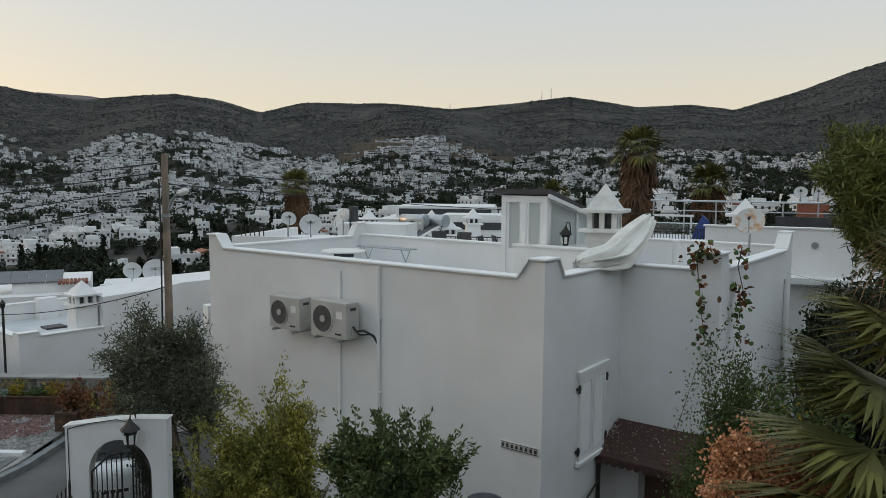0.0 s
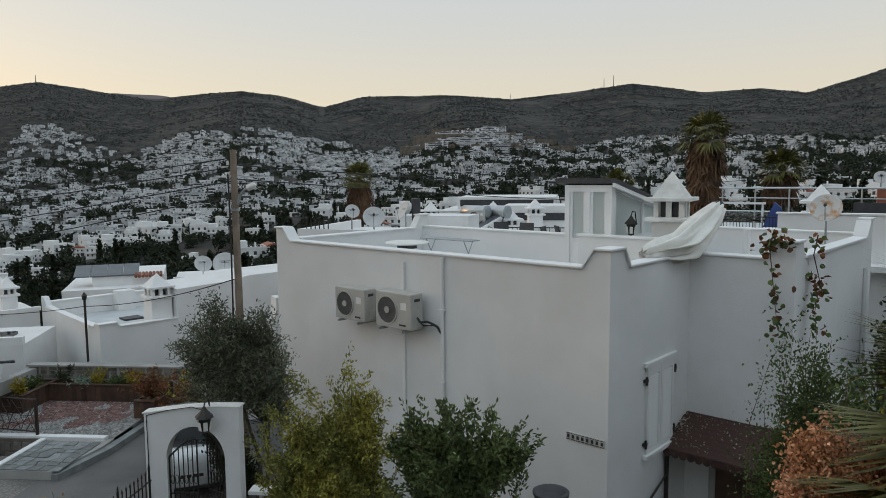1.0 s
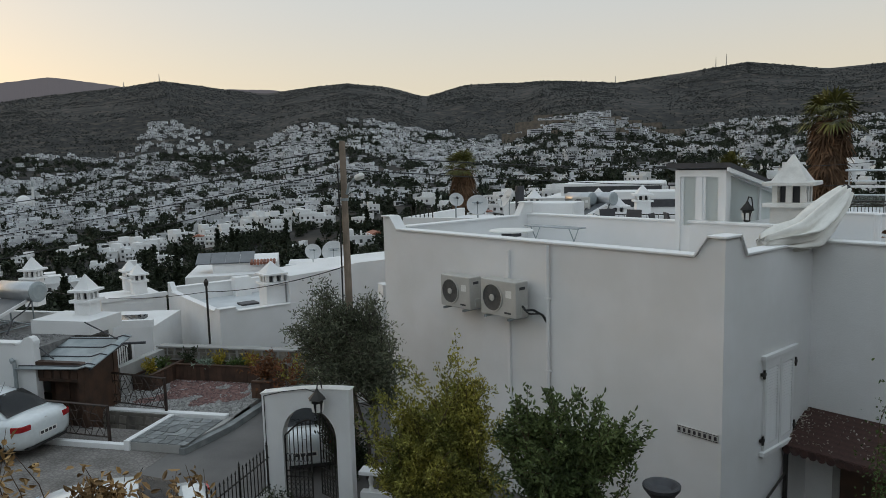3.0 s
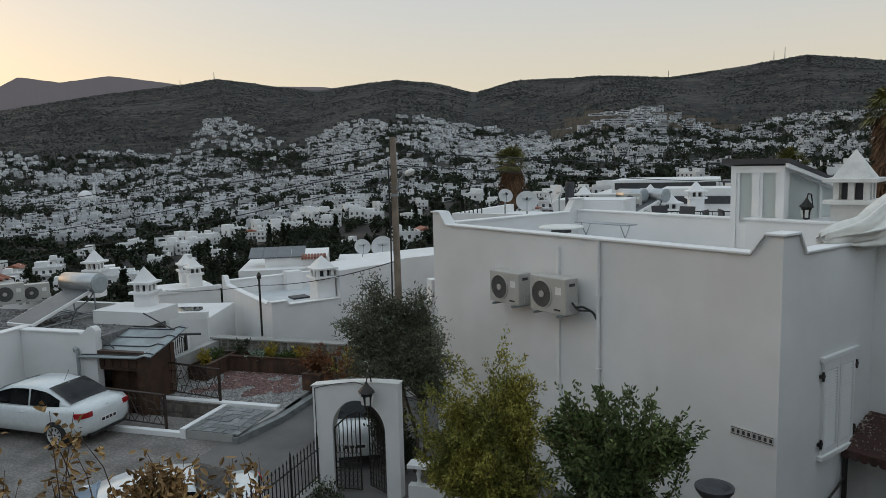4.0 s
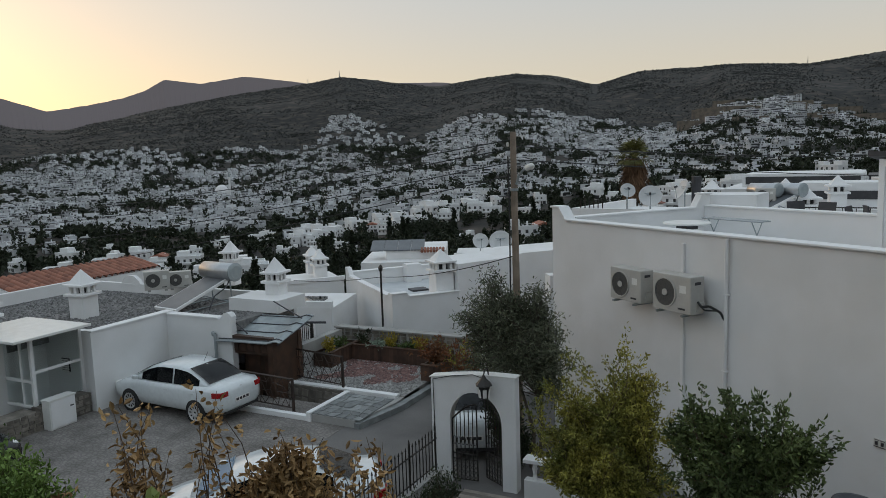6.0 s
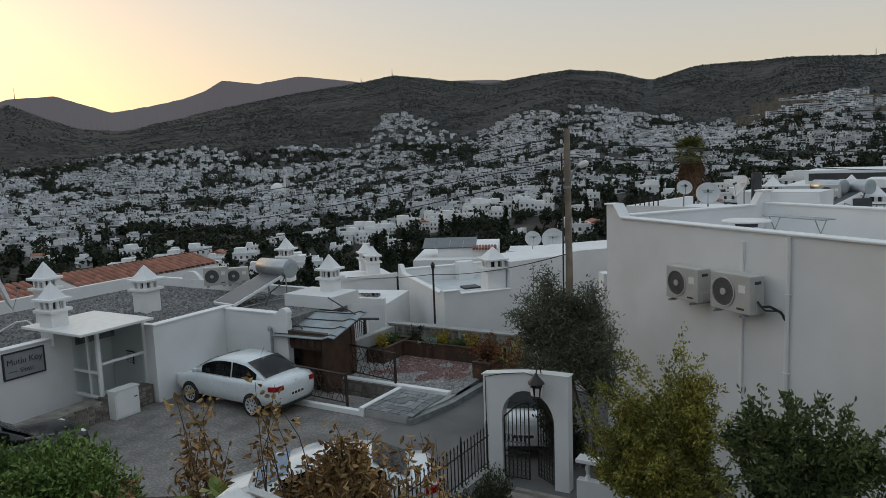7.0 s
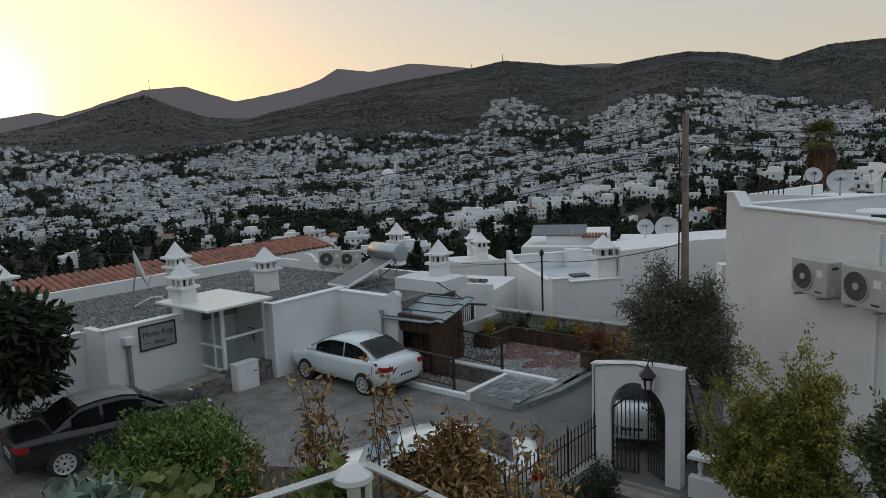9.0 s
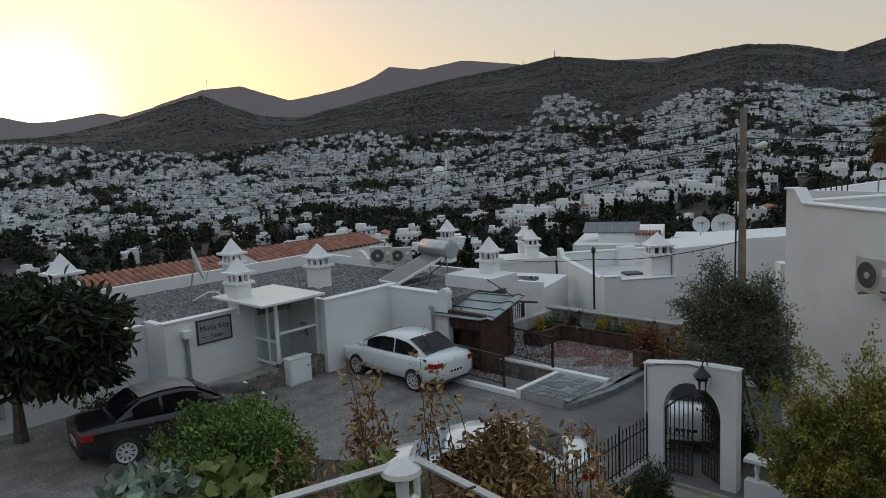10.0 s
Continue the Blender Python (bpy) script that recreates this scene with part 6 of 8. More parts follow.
chimney(BM @ pose(-0.8, 7.6, -5.2), 0.55, 0.55, 0.2, 0.4, 1.3)
chimney(BM @ pose(-0.9, 8.6, -5.1), 0.55, 0.5, 0.2, 0.4, 1.3)
t = thing("white_house", pose(-15.4, 37.0, 0, 0, 0, 22), "low white flat-roofed house carrying satellite dishes", "house")
part("wall", boxed(-1.9, 1.6, -1.0, 3.0, -9.5, -5.42), white_wall, t)
part("parapet", boxed(-1.95, 1.65, -1.05, -0.85, -5.42, -5.2), white_trim, t)
dish(pose(-14.7, 36.9, -5.4, 0, 0, 20), 0.62, "large pale satellite dish on the far roof", 0.7)
dish(pose(-15.9, 36.9, -5.4, 0, 0, 35), 0.45, "large pale satellite dish on the far roof", 0.7)
t = thing("terraced_house", pose(-20.9, 31.2, 0, 0, 0, 24), "white house with solar collectors and a tiled roof edge", "house")
part("wall", boxed(0.6, 5.0, 0, 5, -9, -5.3), white_wall, t)
part("upper_wall", boxed(1.8, 5.0, 1.0, 5, -5.3, -4.85), white_wall, t)
for k in range(4):
    ob = part("collector", boxed(0, 0.7, 0, 1.3, 0, 0.06), solar_glass, t, "dark solar collector panel")
    ob.matrix_local = pose(1.0 + 0.72 * k, 0.9, -4.83, 18, 0, 0)
for k in range(8):
    part("tile", rod(bmesh.new(), (3.75 + 0.16 * k, 0.7, -4.87), (3.75 + 0.16 * k, 1.1, -4.75), 0.075, seg=8), red_tile, t)
t = thing("white_house", pose(-18.6, 20.6, 0, 0, 0, 15), "small white stepped house roof with skylights", "house")
part("wall", boxed(0, 3.4, 0, 3.0, -7.5, -5.35), white_wall, t)
part("parapet", box(boxed(0, 3.4, 0, 0.18, -5.35, -5.1), 0, 0.18, 0.18, 3.0, -5.35, -5.1), white_trim, t)
part("skylight", boxed(0.6, 2.6, 0.8, 1.8, -5.35, -5.25), dark_glass, t)



# ---- arched gateway in the garden wall ----
t = thing("gateway", Matrix(), "white rendered garden gateway with round arch and slightly rising top", "gateway")
gx0, gx1, ax0, ax1, gy0, gy1, spring = -6.87, -5.01, -6.46, -5.31, 12.88, 13.12, -5.40
def gate_top(x):
    s = (x - gx0) / (gx1 - gx0)
    return -4.52 + 0.15 * math.sin(min(1.0, s * 1.15) * math.pi / 2)
bm = bmesh.new()
box(bm, gx0, ax0, gy0, gy1, -6.98, spring)
box(bm, ax1, gx1, gy0, gy1, -6.98, spring)
n = 24
cx, rr = (ax0 + ax1) / 2, (ax1 - ax0) / 2
curve = [(gx0, spring), (ax0, spring)] + [(cx - rr * math.cos(math.pi * k / n), spring + rr * 1.12 * math.sin(math.pi * k / n)) for k in range(1, n)] + [(ax1, spring), (gx1, spring)]
for (xa, za), (xb, zb) in zip(curve, curve[1:]):
    if xb - xa > 1e-4:
        prism([(xa, za), (xb, zb), (xb, gate_top(xb)), (xa, gate_top(xa))], -gy1, -gy0, bm, UPRIGHT)
bmesh.ops.remove_doubles(bm, verts=bm.verts, dist=0.0005)
part("arch_wall", bm, white_wall, t)
bm = bmesh.new()
for k in range(12):
    xa, xb = gx0 - 0.03 + (gx1 - gx0 + 0.06) * k / 12, gx0 - 0.03 + (gx1 - gx0 + 0.06) * (k + 1) / 12
    prism([(xa, gate_top(xa)), (xb, gate_top(xb)), (xb, gate_top(xb) + 0.022), (xa, gate_top(xa) + 0.022)], -gy1 - 0.012, -gy0 + 0.012, bm, UPRIGHT)
bmesh.ops.remove_doubles(bm, verts=bm.verts, dist=0.0005)
part("coping", bm, old_white, t, "weathered rough coping")
lantern(pose(-5.58, 12.66, -4.76), 1.15, "black iron wall lantern above the gate arch")
solid("cable", rods([(-6.81, 12.87, -6.5), (-6.81, 12.86, -4.55), (-6.4, 12.85, -4.44), (-5.9, 12.84, -4.36), (-5.67, 12.8, -4.4), (-5.58, 12.72, -4.34)], 0.008), wire_mat, Matrix(), "thin black cable up the gateway to the lantern", "cable")


def gate_leaf(m, w, rise, label):
    t = thing("gate_leaf", m, label, "gate", "iron gate leaves")
    hz = lambda s: 1.35 + rise * math.sin(s * math.pi / 2)
    n = 6
    for k in range(n + 1):
        s = k / n
        part("bar", rod(bmesh.new(), (w * s, 0, 0.06), (w * s, 0, hz(s) - 0.01), 0.016 if k in (0, n) else 0.011, seg=6), black_iron, t)
    part("top_rail", rods([(w * k / n, 0, hz(k / n)) for k in range(n + 1)], 0.018), black_iron, t)
    for z in (0.06, 0.5, 0.62):
        part("rail", rod(bmesh.new(), (0, 0, z), (w, 0, z), 0.014, seg=6), black_iron, t)
    bm = bmesh.new()
    for k in range(n):
        for q in range(4):
            z0 = 0.06 + 0.11 * q
            rod(bm, (w * k / n, 0, z0), (w * (k + 1) / n, 0, z0 + 0.11), 0.006, seg=4)
            rod(bm, (w * k / n, 0, z0 + 0.11), (w * (k + 1) / n, 0, z0), 0.006, seg=4)
    part("lattice", bm, black_iron, t)
    for k in range(n):
        c = Vector((w * (k + 0.5) / n, 0, 0.9))
        part("scroll", rods([c + Vector((0.03 * math.cos(a), 0, 0.09 * math.sin(a))) for a in [2 * math.pi * i / 10 for i in range(10)]], 0.006, 4, True), black_iron, t)


gate_leaf(pose(-6.44, 12.95, -6.74, 0, 0, 4), 0.54, 0.35, "black wrought-iron gate leaf with curved top, closed")
gate_leaf(pose(-5.33, 12.95, -6.74, 0, 0, 150), 0.54, 0.42, "black wrought-iron gate leaf with curved top, swung open")
t = thing("garden_steps", Matrix(), "worn brown brick steps inside the gate", "steps")
for k in range(4):
    part("step", boxed(-6.05 + 0.05 * k, -4.95 + 0.1 * k, 12.5 - 0.34 * k, 12.86 - 0.34 * k, -7.0, -6.78 + 0.12 * k), rubble, t)
t = thing("balustrade", Matrix(), "low white balustrade wall beside the gate", "balustrade")
part("wall", boxed(-4.8, -2.6, 12.72, 12.9, -6.98, -6.35), white_wall, t)
part("coping", boxed(-4.8, -2.6, 12.66, 12.96, -5.98, -5.9, bevel=0.012), white_trim, t)
for k in range(7):
    part("baluster", lathe([(0.05, -6.35), (0.05, -6.3), (0.03, -6.24), (0.055, -6.12), (0.03, -6.03), (0.05, -5.98)], 10, Matrix.Translation((-4.6 + 0.3 * k, 12.81, 0))), white_trim, t)

# iron fence from the gate along the lane
t = thing("iron_fence", Matrix(), "black wrought-iron fence with spear tips on a low kerb", "fence")
fa, fb = Vector((-6.72, 12.75, 0)), Vector((-6.95, 7.6, 0))
part("kerb", prism([(fa.x - .1, fa.y), (fa.x + .1, fa.y), (fb.x + .1, fb.y), (fb.x - .1, fb.y)], -6.98, -6.45), concrete, t)
for k in range(40):
    p = fa.lerp(fb, (k + 0.5) / 40)
    h = -5.62 + (0.12 if k % 8 == 0 else 0)
    b = part("bar", rod(bmesh.new(), p + Vector((0, 0, -6.45)), p + Vector((0, 0, h)), 0.011 if k % 8 else 0.022, seg=6), black_iron, t)
    part("spear_tip", lathe([(0.006, h), (0.022, h + 0.02), (0.004, h + 0.09)], 6, Matrix.Translation((p.x, p.y, 0))), black_iron, b)
for z in (-6.35, -5.78):
    part("rail", rod(bmesh.new(), fa + Vector((0, 0, z)), fb + Vector((0, 0, z)), 0.016, seg=6), black_iron, t)


# ---- parked cars ----
def lerp_rows(rows, x, col):
    return float(np.interp(x, [r[0] for r in rows], [r[col] for r in rows]))


def loft(rings):
    bm = bmesh.new()
    rv = [[bm.verts.new(p) for p in r] for r in rings]
    k = len(rv[0])
    for a, b in zip(rv, rv[1:]):
        for i in range(k):
            bm.faces.new((a[i], a[(i + 1) % k], b[(i + 1) % k], b[i]))
    bm.faces.new(rv[0][::-1])
    bm.faces.new(rv[-1])
    return bm


def car(m, paint, body, cabin, wheels, label, group, glass_x, door_x, dusty=False, sky_tint=False):
    """x runs from the rear bumper to the nose. body: x, sill, shoulder, half width; cabin: x, belt, roof, half widths."""
    t = thing("parked_car", m, label, "car", group)
    rings = []
    for x, zb, zt, w in body:
        half = [(0.7 * w, zb), (0.97 * w, zb + 0.12), (w, zb + 0.3 * (zt - zb) + 0.1), (0.995 * w, zt - 0.14), (0.94 * w, zt - 0.03), (0.6 * w, zt + 0.012)]
        rings.append([(x, y, z) for y, z in half] + [(x, 0, zt + 0.02)] + [(x, -y, z) for y, z in half[::-1]])
    shell = part("body", loft(rings), paint, t, smooth=True)
    rings = []
    for x, zb, zt, wb, wt in cabin:
        half = [(wb, zb - 0.03), ((wb * 0.62 + wt * 0.38) + 0.012, zb + 0.45 * (zt - zb)), (wt + 0.02, zt - 0.05), (wt - 0.06, zt)]
        rings.append([(x, y, z) for y, z in half] + [(x, 0, zt + 0.02)] + [(x, -y, z) for y, z in half[::-1]])
    part("cabin", loft(rings), paint, t, smooth=True)

    def side_y(x, z):
        zb, zt, wb, wt = (lerp_rows(cabin, x, c) for c in (1, 2, 3, 4))
        s = (z - zb) / max(zt - zb, 0.05)
        return float(np.interp(s, [-0.1, 0.45, 0.9, 1], [wb, wb * 0.62 + wt * 0.38 + 0.012, wt + 0.02, wt]))

    def patch(name, xs, lo, hi, side, label=""):
        bm = bmesh.new()
        a, b = [], []
        for x in xs:
            z0, z1 = lo(x), hi(x)
            a.append(bm.verts.new((x, side * (side_y(x, z0) + 0.012), z0)))
            b.append(bm.verts.new((x, side * (side_y(x, (z0 + z1) / 2) + 0.014) * 0.5 + side * (side_y(x, z1) + 0.012) * 0.5, z1)))
        for i in range(len(xs) - 1):
            bm.faces.new((a[i], a[i + 1], b[i + 1], b[i]))
        bmesh.ops.solidify(bm, geom=bm.faces[:], thickness=0.006)
        return part(name, bm, dark_glass, t, label)

    for side in (-1, 1):
        for x0, x1 in door_x:
            xs = np.linspace(x0, x1, 7)
            patch("side_window", xs, lambda x: lerp_rows(cabin, x, 1) + 0.012, lambda x: max(lerp_rows(cabin, x, 2) - 0.06, lerp_rows(cabin, x, 1) + 0.05), side)
    for nm, (x0, x1) in (("rear_window", glass_x[0]), ("windscreen", glass_x[1])):
        bm = bmesh.new()
        rows = []
        for x in np.linspace(x0, x1, 6):
            z, w = lerp_rows(cabin, x, 2), lerp_rows(cabin, x, 4) + 0.005
            rows.append([bm.verts.new((x, w * k, z + 0.030 - 0.012 * k * k)) for k in (-1, -0.5, 0, 0.5, 1)])
        for a, b in zip(rows, rows[1:]):
            for i in range(4):
                bm.faces.new((a[i], a[i + 1], b[i + 1], b[i]))
        bmesh.ops.solidify(bm, geom=bm.faces[:], thickness=0.006)
        part(nm, bm, car_blue if sky_tint and nm == "windscreen" else dark_glass, t, "windscreen coloured pale blue for the sky it reflects" if sky_tint and nm == "windscreen" else "", smooth=True)
    if dusty:
        bm = bmesh.new()
        rows = []
        for x in np.linspace(glass_x[0][1] + 0.02, glass_x[1][0] - 0.02, 8):
            z, w = lerp_rows(cabin, x, 2), lerp_rows(cabin, x, 4) - 0.05
            rows.append([bm.verts.new((x, w * k, z + 0.042 - 0.012 * k * k)) for k in (-1, -0.5, 0, 0.5, 1)])
        for a, b in zip(rows, rows[1:]):
            for i in range(4):
                bm.faces.new((a[i], a[i + 1], b[i + 1], b[i]))
        bmesh.ops.solidify(bm, geom=bm.faces[:], thickness=0.004)
        part("roof_panel", bm, car_dust, t, "roof covered with pale dust")
    L = body[-1][0]
    wmax = max(r[3] for r in body)
    for x in wheels:
        for side in (-1, 1):
            y = side * (wmax - 0.10)
            wm = Matrix.Translation((x, y, 0.31)) @ Matrix.Rotation(-side * math.pi / 2, 4, 'X')
            # no well is cut; a black disc stands in for its shade
            part("wheel_well_dark", lathe([(0.01, 0.03), (0.35, 0.03), (0.35, 0.106), (0.01, 0.106)], 28, wm), rubber, t)
            tyre = part("tyre", lathe([(0.2, -0.08), (0.29, -0.08), (0.31, -0.05), (0.31, 0.10), (0.29, 0.125), (0.235, 0.13), (0.22, 0.1)], 28, wm), rubber, t)
            part("rim", lathe([(0.01, 0.09), (0.05, 0.122), (0.07, 0.115), (0.19, 0.115), (0.232, 0.134), (0.22, 0.08), (0.01, 0.07)], 28, wm), alloy, tyre)
            # black rods on the rim stand in for the shaded gaps between spokes
            for k in range(10):
                a = 2 * math.pi * k / 10
                slot = rod(bmesh.new(), wm @ Vector((0.115 * math.cos(a), 0.115 * math.sin(a), 0.112)), wm @ Vector((0.185 * math.cos(a), 0.185 * math.sin(a), 0.112)), 0.012, 0.024, seg=6)
                part("rim_gap_dark", slot, rubber, tyre)
    z1 = body[2][2]
    for side in (-1, 1):
        y0, y1 = side * 0.42 * wmax / 0.85, side * 0.80 * wmax / 0.85
        lamp = prism([(-0.006, side * wmax * 0.60), (0.0, side * wmax * 0.74), (0.045, side * wmax * 0.905), (0.16, side * wmax * 0.975), (0.27, side * wmax * 1.0), (0.27, side * wmax * 0.60)], z1 - 0.24, z1 - 0.11)
        part("tail_light", lamp, tail_red, t, "red tail light cluster", smooth=False)
        part("door_mirror", boxed(body[-5][0] - 0.35, body[-5][0] - 0.2, min(side * wmax * 1.0, side * wmax * 1.14), max(side * wmax * 1.0, side * wmax * 1.14), z1 - 0.03, z1 + 0.09, bevel=0.03), paint, t)
        for x0, x1 in door_x:
            part("door_handle", boxed(x0 + 0.08, x0 + 0.24, min(side * wmax * 0.99, side * wmax * 1.02), max(side * wmax * 0.99, side * wmax * 1.02), z1 - 0.22, z1 - 0.19), paint, t)
        part("headlight", boxed(L - 0.34, L - 0.08, min(side * 0.42, side * 0.66), max(side * 0.42, side * 0.66), body[-3][2] - 0.16, body[-3][2] - 0.03, bevel=0.02), plastic_white, t)
    p = part("number_plate", boxed(-0.012, 0.06, -0.27, 0.27, 0.55, 0.67), plastic_white, t, "white number plate with dark bars")
    for k in range(4):
        part("bar", boxed(-0.015, -0.011, -0.23 + 0.125 * k, -0.14 + 0.125 * k, 0.575, 0.645), sign_dark, p)
    part("bumper_strip", boxed(0.01, 0.2, -0.6, 0.6, 0.30, 0.36), rubber, t)
    part("boot_badge", lathe([(0.01, 0), (0.05, 0), (0.05, 0.015), (0.01, 0.015)], 16, Matrix.Translation((0.045, 0, z1 - 0.12)) @ Matrix.Rotation(-math.pi / 2, 4, 'Y')), alloy, t)
    part("antenna", rod(bmesh.new(), (glass_x[0][1] + 0.08, 0, cabin[3][2]), (glass_x[0][1] - 0.1, 0, cabin[3][2] + 0.3), 0.006, seg=5), rubber, t)
    return t


SEDAN = [(0.0, 0.44, 0.84, 0.62), (0.05, 0.34, 0.96, 0.75), (0.22, 0.26, 1.03, 0.81), (0.7, 0.22, 1.03, 0.845), (1.4, 0.2, 0.99, 0.85), (2.2, 0.2, 0.965, 0.85), (3.0, 0.2, 0.95, 0.85), (3.45, 0.2, 0.93, 0.845), (3.9, 0.22, 0.85, 0.82), (4.25, 0.26, 0.75, 0.76), (4.42, 0.34, 0.67, 0.64), (4.48, 0.42, 0.6, 0.5)]
CABIN = [(0.5, 1.0, 1.04, 0.68, 0.62), (0.85, 1.0, 1.22, 0.71, 0.59), (1.25, 0.98, 1.40, 0.74, 0.57), (1.75, 0.97, 1.455, 0.75, 0.57), (2.4, 0.96, 1.44, 0.75, 0.57), (2.85, 0.95, 1.33, 0.74, 0.58), (3.3, 0.95, 1.11, 0.71, 0.6), (3.65, 0.93, 0.95, 0.66, 0.62)]
car(pose(-13.28, 14.28, -6.75, 0, 0, 177.5) @ Matrix.Scale(0.97, 4), car_white, SEDAN, CABIN, (0.93, 3.53), "clean white four-door sedan parked beside the white wall", "parked cars", ((0.54, 1.30), (2.84, 3.55)), ((0.86, 1.80), (1.86, 3.12)))
OLD = [(0.0, 0.42, 0.86, 0.66), (0.05, 0.32, 0.96, 0.76), (0.25, 0.26, 0.99, 0.81), (0.7, 0.22, 0.99, 0.84), (1.4, 0.2, 0.96, 0.845), (2.2, 0.2, 0.93, 0.845), (2.9, 0.2, 0.92, 0.845), (3.3, 0.2, 0.91, 0.84), (3.8, 0.22, 0.87, 0.82), (4.2, 0.26, 0.82, 0.78), (4.38, 0.34, 0.76, 0.70), (4.43, 0.42, 0.66, 0.6)]
OCAB = [(0.75, 0.97, 1.0, 0.68, 0.62), (1.05, 0.96, 1.2, 0.71, 0.59), (1.35, 0.95, 1.36, 0.73, 0.57), (1.8, 0.94, 1.41, 0.74, 0.57), (2.3, 0.93, 1.40, 0.74, 0.57), (2.65, 0.92, 1.32, 0.73, 0.58), (3.0, 0.91, 1.12, 0.71, 0.6), (3.3, 0.91, 0.93, 0.68, 0.63)]
car(pose(-17.0, 5.45, -6.75, 0, 0, 80), car_black, OLD, OCAB, (0.9, 3.6), "old black sedan with dusty roof parked on the yard", "parked cars", ((0.8, 1.34), (2.68, 3.22)), ((1.15, 1.75), (1.83, 2.75)), dusty=True)
car(pose(-7.05, 11.15, -6.79, 0, 0, 216) @ Matrix.Scale(0.96, 4), car_white, SEDAN, CABIN, (0.93, 3.53), "white sedan parked behind the fence, half hidden by shrubs", "parked cars", ((0.58, 1.24), (2.88, 3.5)), ((1.0, 1.78), (1.86, 2.95)), sky_tint=True)

car(pose(-6.46, 13.95, -6.79, 0, 0, 114.0) @ Matrix.Scale(0.97, 4), car_white, SEDAN, CABIN, (0.93, 3.53), "white sedan parked in the lane behind the garden gate", "parked cars", ((0.54, 1.30), (2.84, 3.55)), ((0.86, 1.80), (1.86, 3.12)))

# ---- wooden pole, street lamp and wires ----
t = thing("utility_pole", Matrix.Translation((-5.88, 15.4, -7)), "weathered wooden utility pole with curved street lamp arm", "utility pole")
part("pole", rod(bmesh.new(), (0.03, 0, 0), (0, 0, 7.53), 0.10, 0.068, 12), wood_pole, t)
part("lamp_arm", rods([(0.08, -0.05, 6.35), (0.16, -0.1, 6.55), (0.30, -0.18, 6.68), (0.48, -0.28, 6.72)], 0.03), galvanised, t)
part("lamp_head", lathe([(0.02, 0), (0.07, 0.05), (0.075, 0.22), (0.02, 0.3)], 10, Matrix.Translation((0.36, -0.22, 6.70)) @ Matrix.Rotation(radians(75), 4, Vector((0.5, 0.86, 0)))), plastic_white, t)
for z in (6.6, 6.9, 7.2):
    part("insulator", lathe([(0.01, 0), (0.035, 0.01), (0.03, 0.09), (0.01, 0.1)], 8, Matrix.Translation((-0.13, 0.0, z))), plastic_white, t)
part("cable_riser", rods([(-0.1, -0.12, 0.5), (-0.1, -0.11, 3.0), (-0.08, -0.1, 6.0), (-0.1, -0.09, 7.0)], 0.018), wire_mat, t)
part("band", lathe([(0.09, 6.2), (0.1, 6.2), (0.1, 6.26), (0.09, 6.26)], 12), galvanised, t)


def wire(a, b, sag, r=0.012, label="thin black overhead wire"):
    a, b = Vector(a), Vector(b)
    pts = []
    for k in range(15):
        s = k / 14
        p = a.lerp(b, s)
        p.z -= sag * 4 * s * (1 - s)
        pts.append(p)
    cu = bpy.data.curves.new("overhead_wire", 'CURVE')
    cu.dimensions, cu.bevel_depth, cu.bevel_resolution = '3D', r, 1
    sp = cu.splines.new('POLY')
    sp.points.add(len(pts) - 1)
    for q, p in zip(sp.points, pts):
        q.co = (*p, 1)
    cu.materials.append(wire_mat)
    tagged(new("overhead_wire", cu), label + " between the poles", "wire", "overhead wires")


for z, dz in ((0.35, -2.6), (0.15, -3.4), (-0.15, -5.0), (-0.45, -7.2)):
    wire((-5.95, 15.4, z), (-62, 26, dz), 1.0, 0.013)
wire((-5.95, 15.4, -2.3), (-12.57, 20.5, -3.9), 0.15, 0.012)
wire((-12.57, 20.5, -3.9), (-26, 29, -5.6), 0.3, 0.012)
wire((-5.85, 15.4, 0.2), (30, 60, 1.2), 1.2, 0.013)
wire((-5.85, 15.4, -0.1), (34, 60, -0.4), 1.2, 0.013)

# ---- trees and shrubs by the gate and house ----
rng = np.random.default_rng(21)
tips = np.vstack([blob_points(rng, 60, (-5.75, 13.9, -3.1), (0.75, 0.7, 0.8), 0.3, 6), blob_points(rng, 70, (-5.1, 14.2, -3.9), (0.8, 0.7, 0.9), 0.3, 6), blob_points(rng, 34, (-6.3, 13.8, -3.6), (0.55, 0.6, 0.65), 0.3, 4), blob_points(rng, 40, (-4.75, 14.2, -4.9), (0.55, 0.6, 0.9), 0.3, 4), blob_points(rng, 14, (-4.35, 13.9, -4.3), (0.4, 0.3, 0.45), 0.3, 4), blob_points(rng, 46, (-5.05, 14.05, -3.05), (0.6, 0.5, 0.6), 0.3, 5), blob_points(rng, 40, (-6.0, 13.7, -4.3), (0.6, 0.5, 0.6), 0.3, 5), blob_points(rng, 8, (-5.85, 13.8, -2.5), (0.3, 0.3, 0.3), 0.3, 4)])
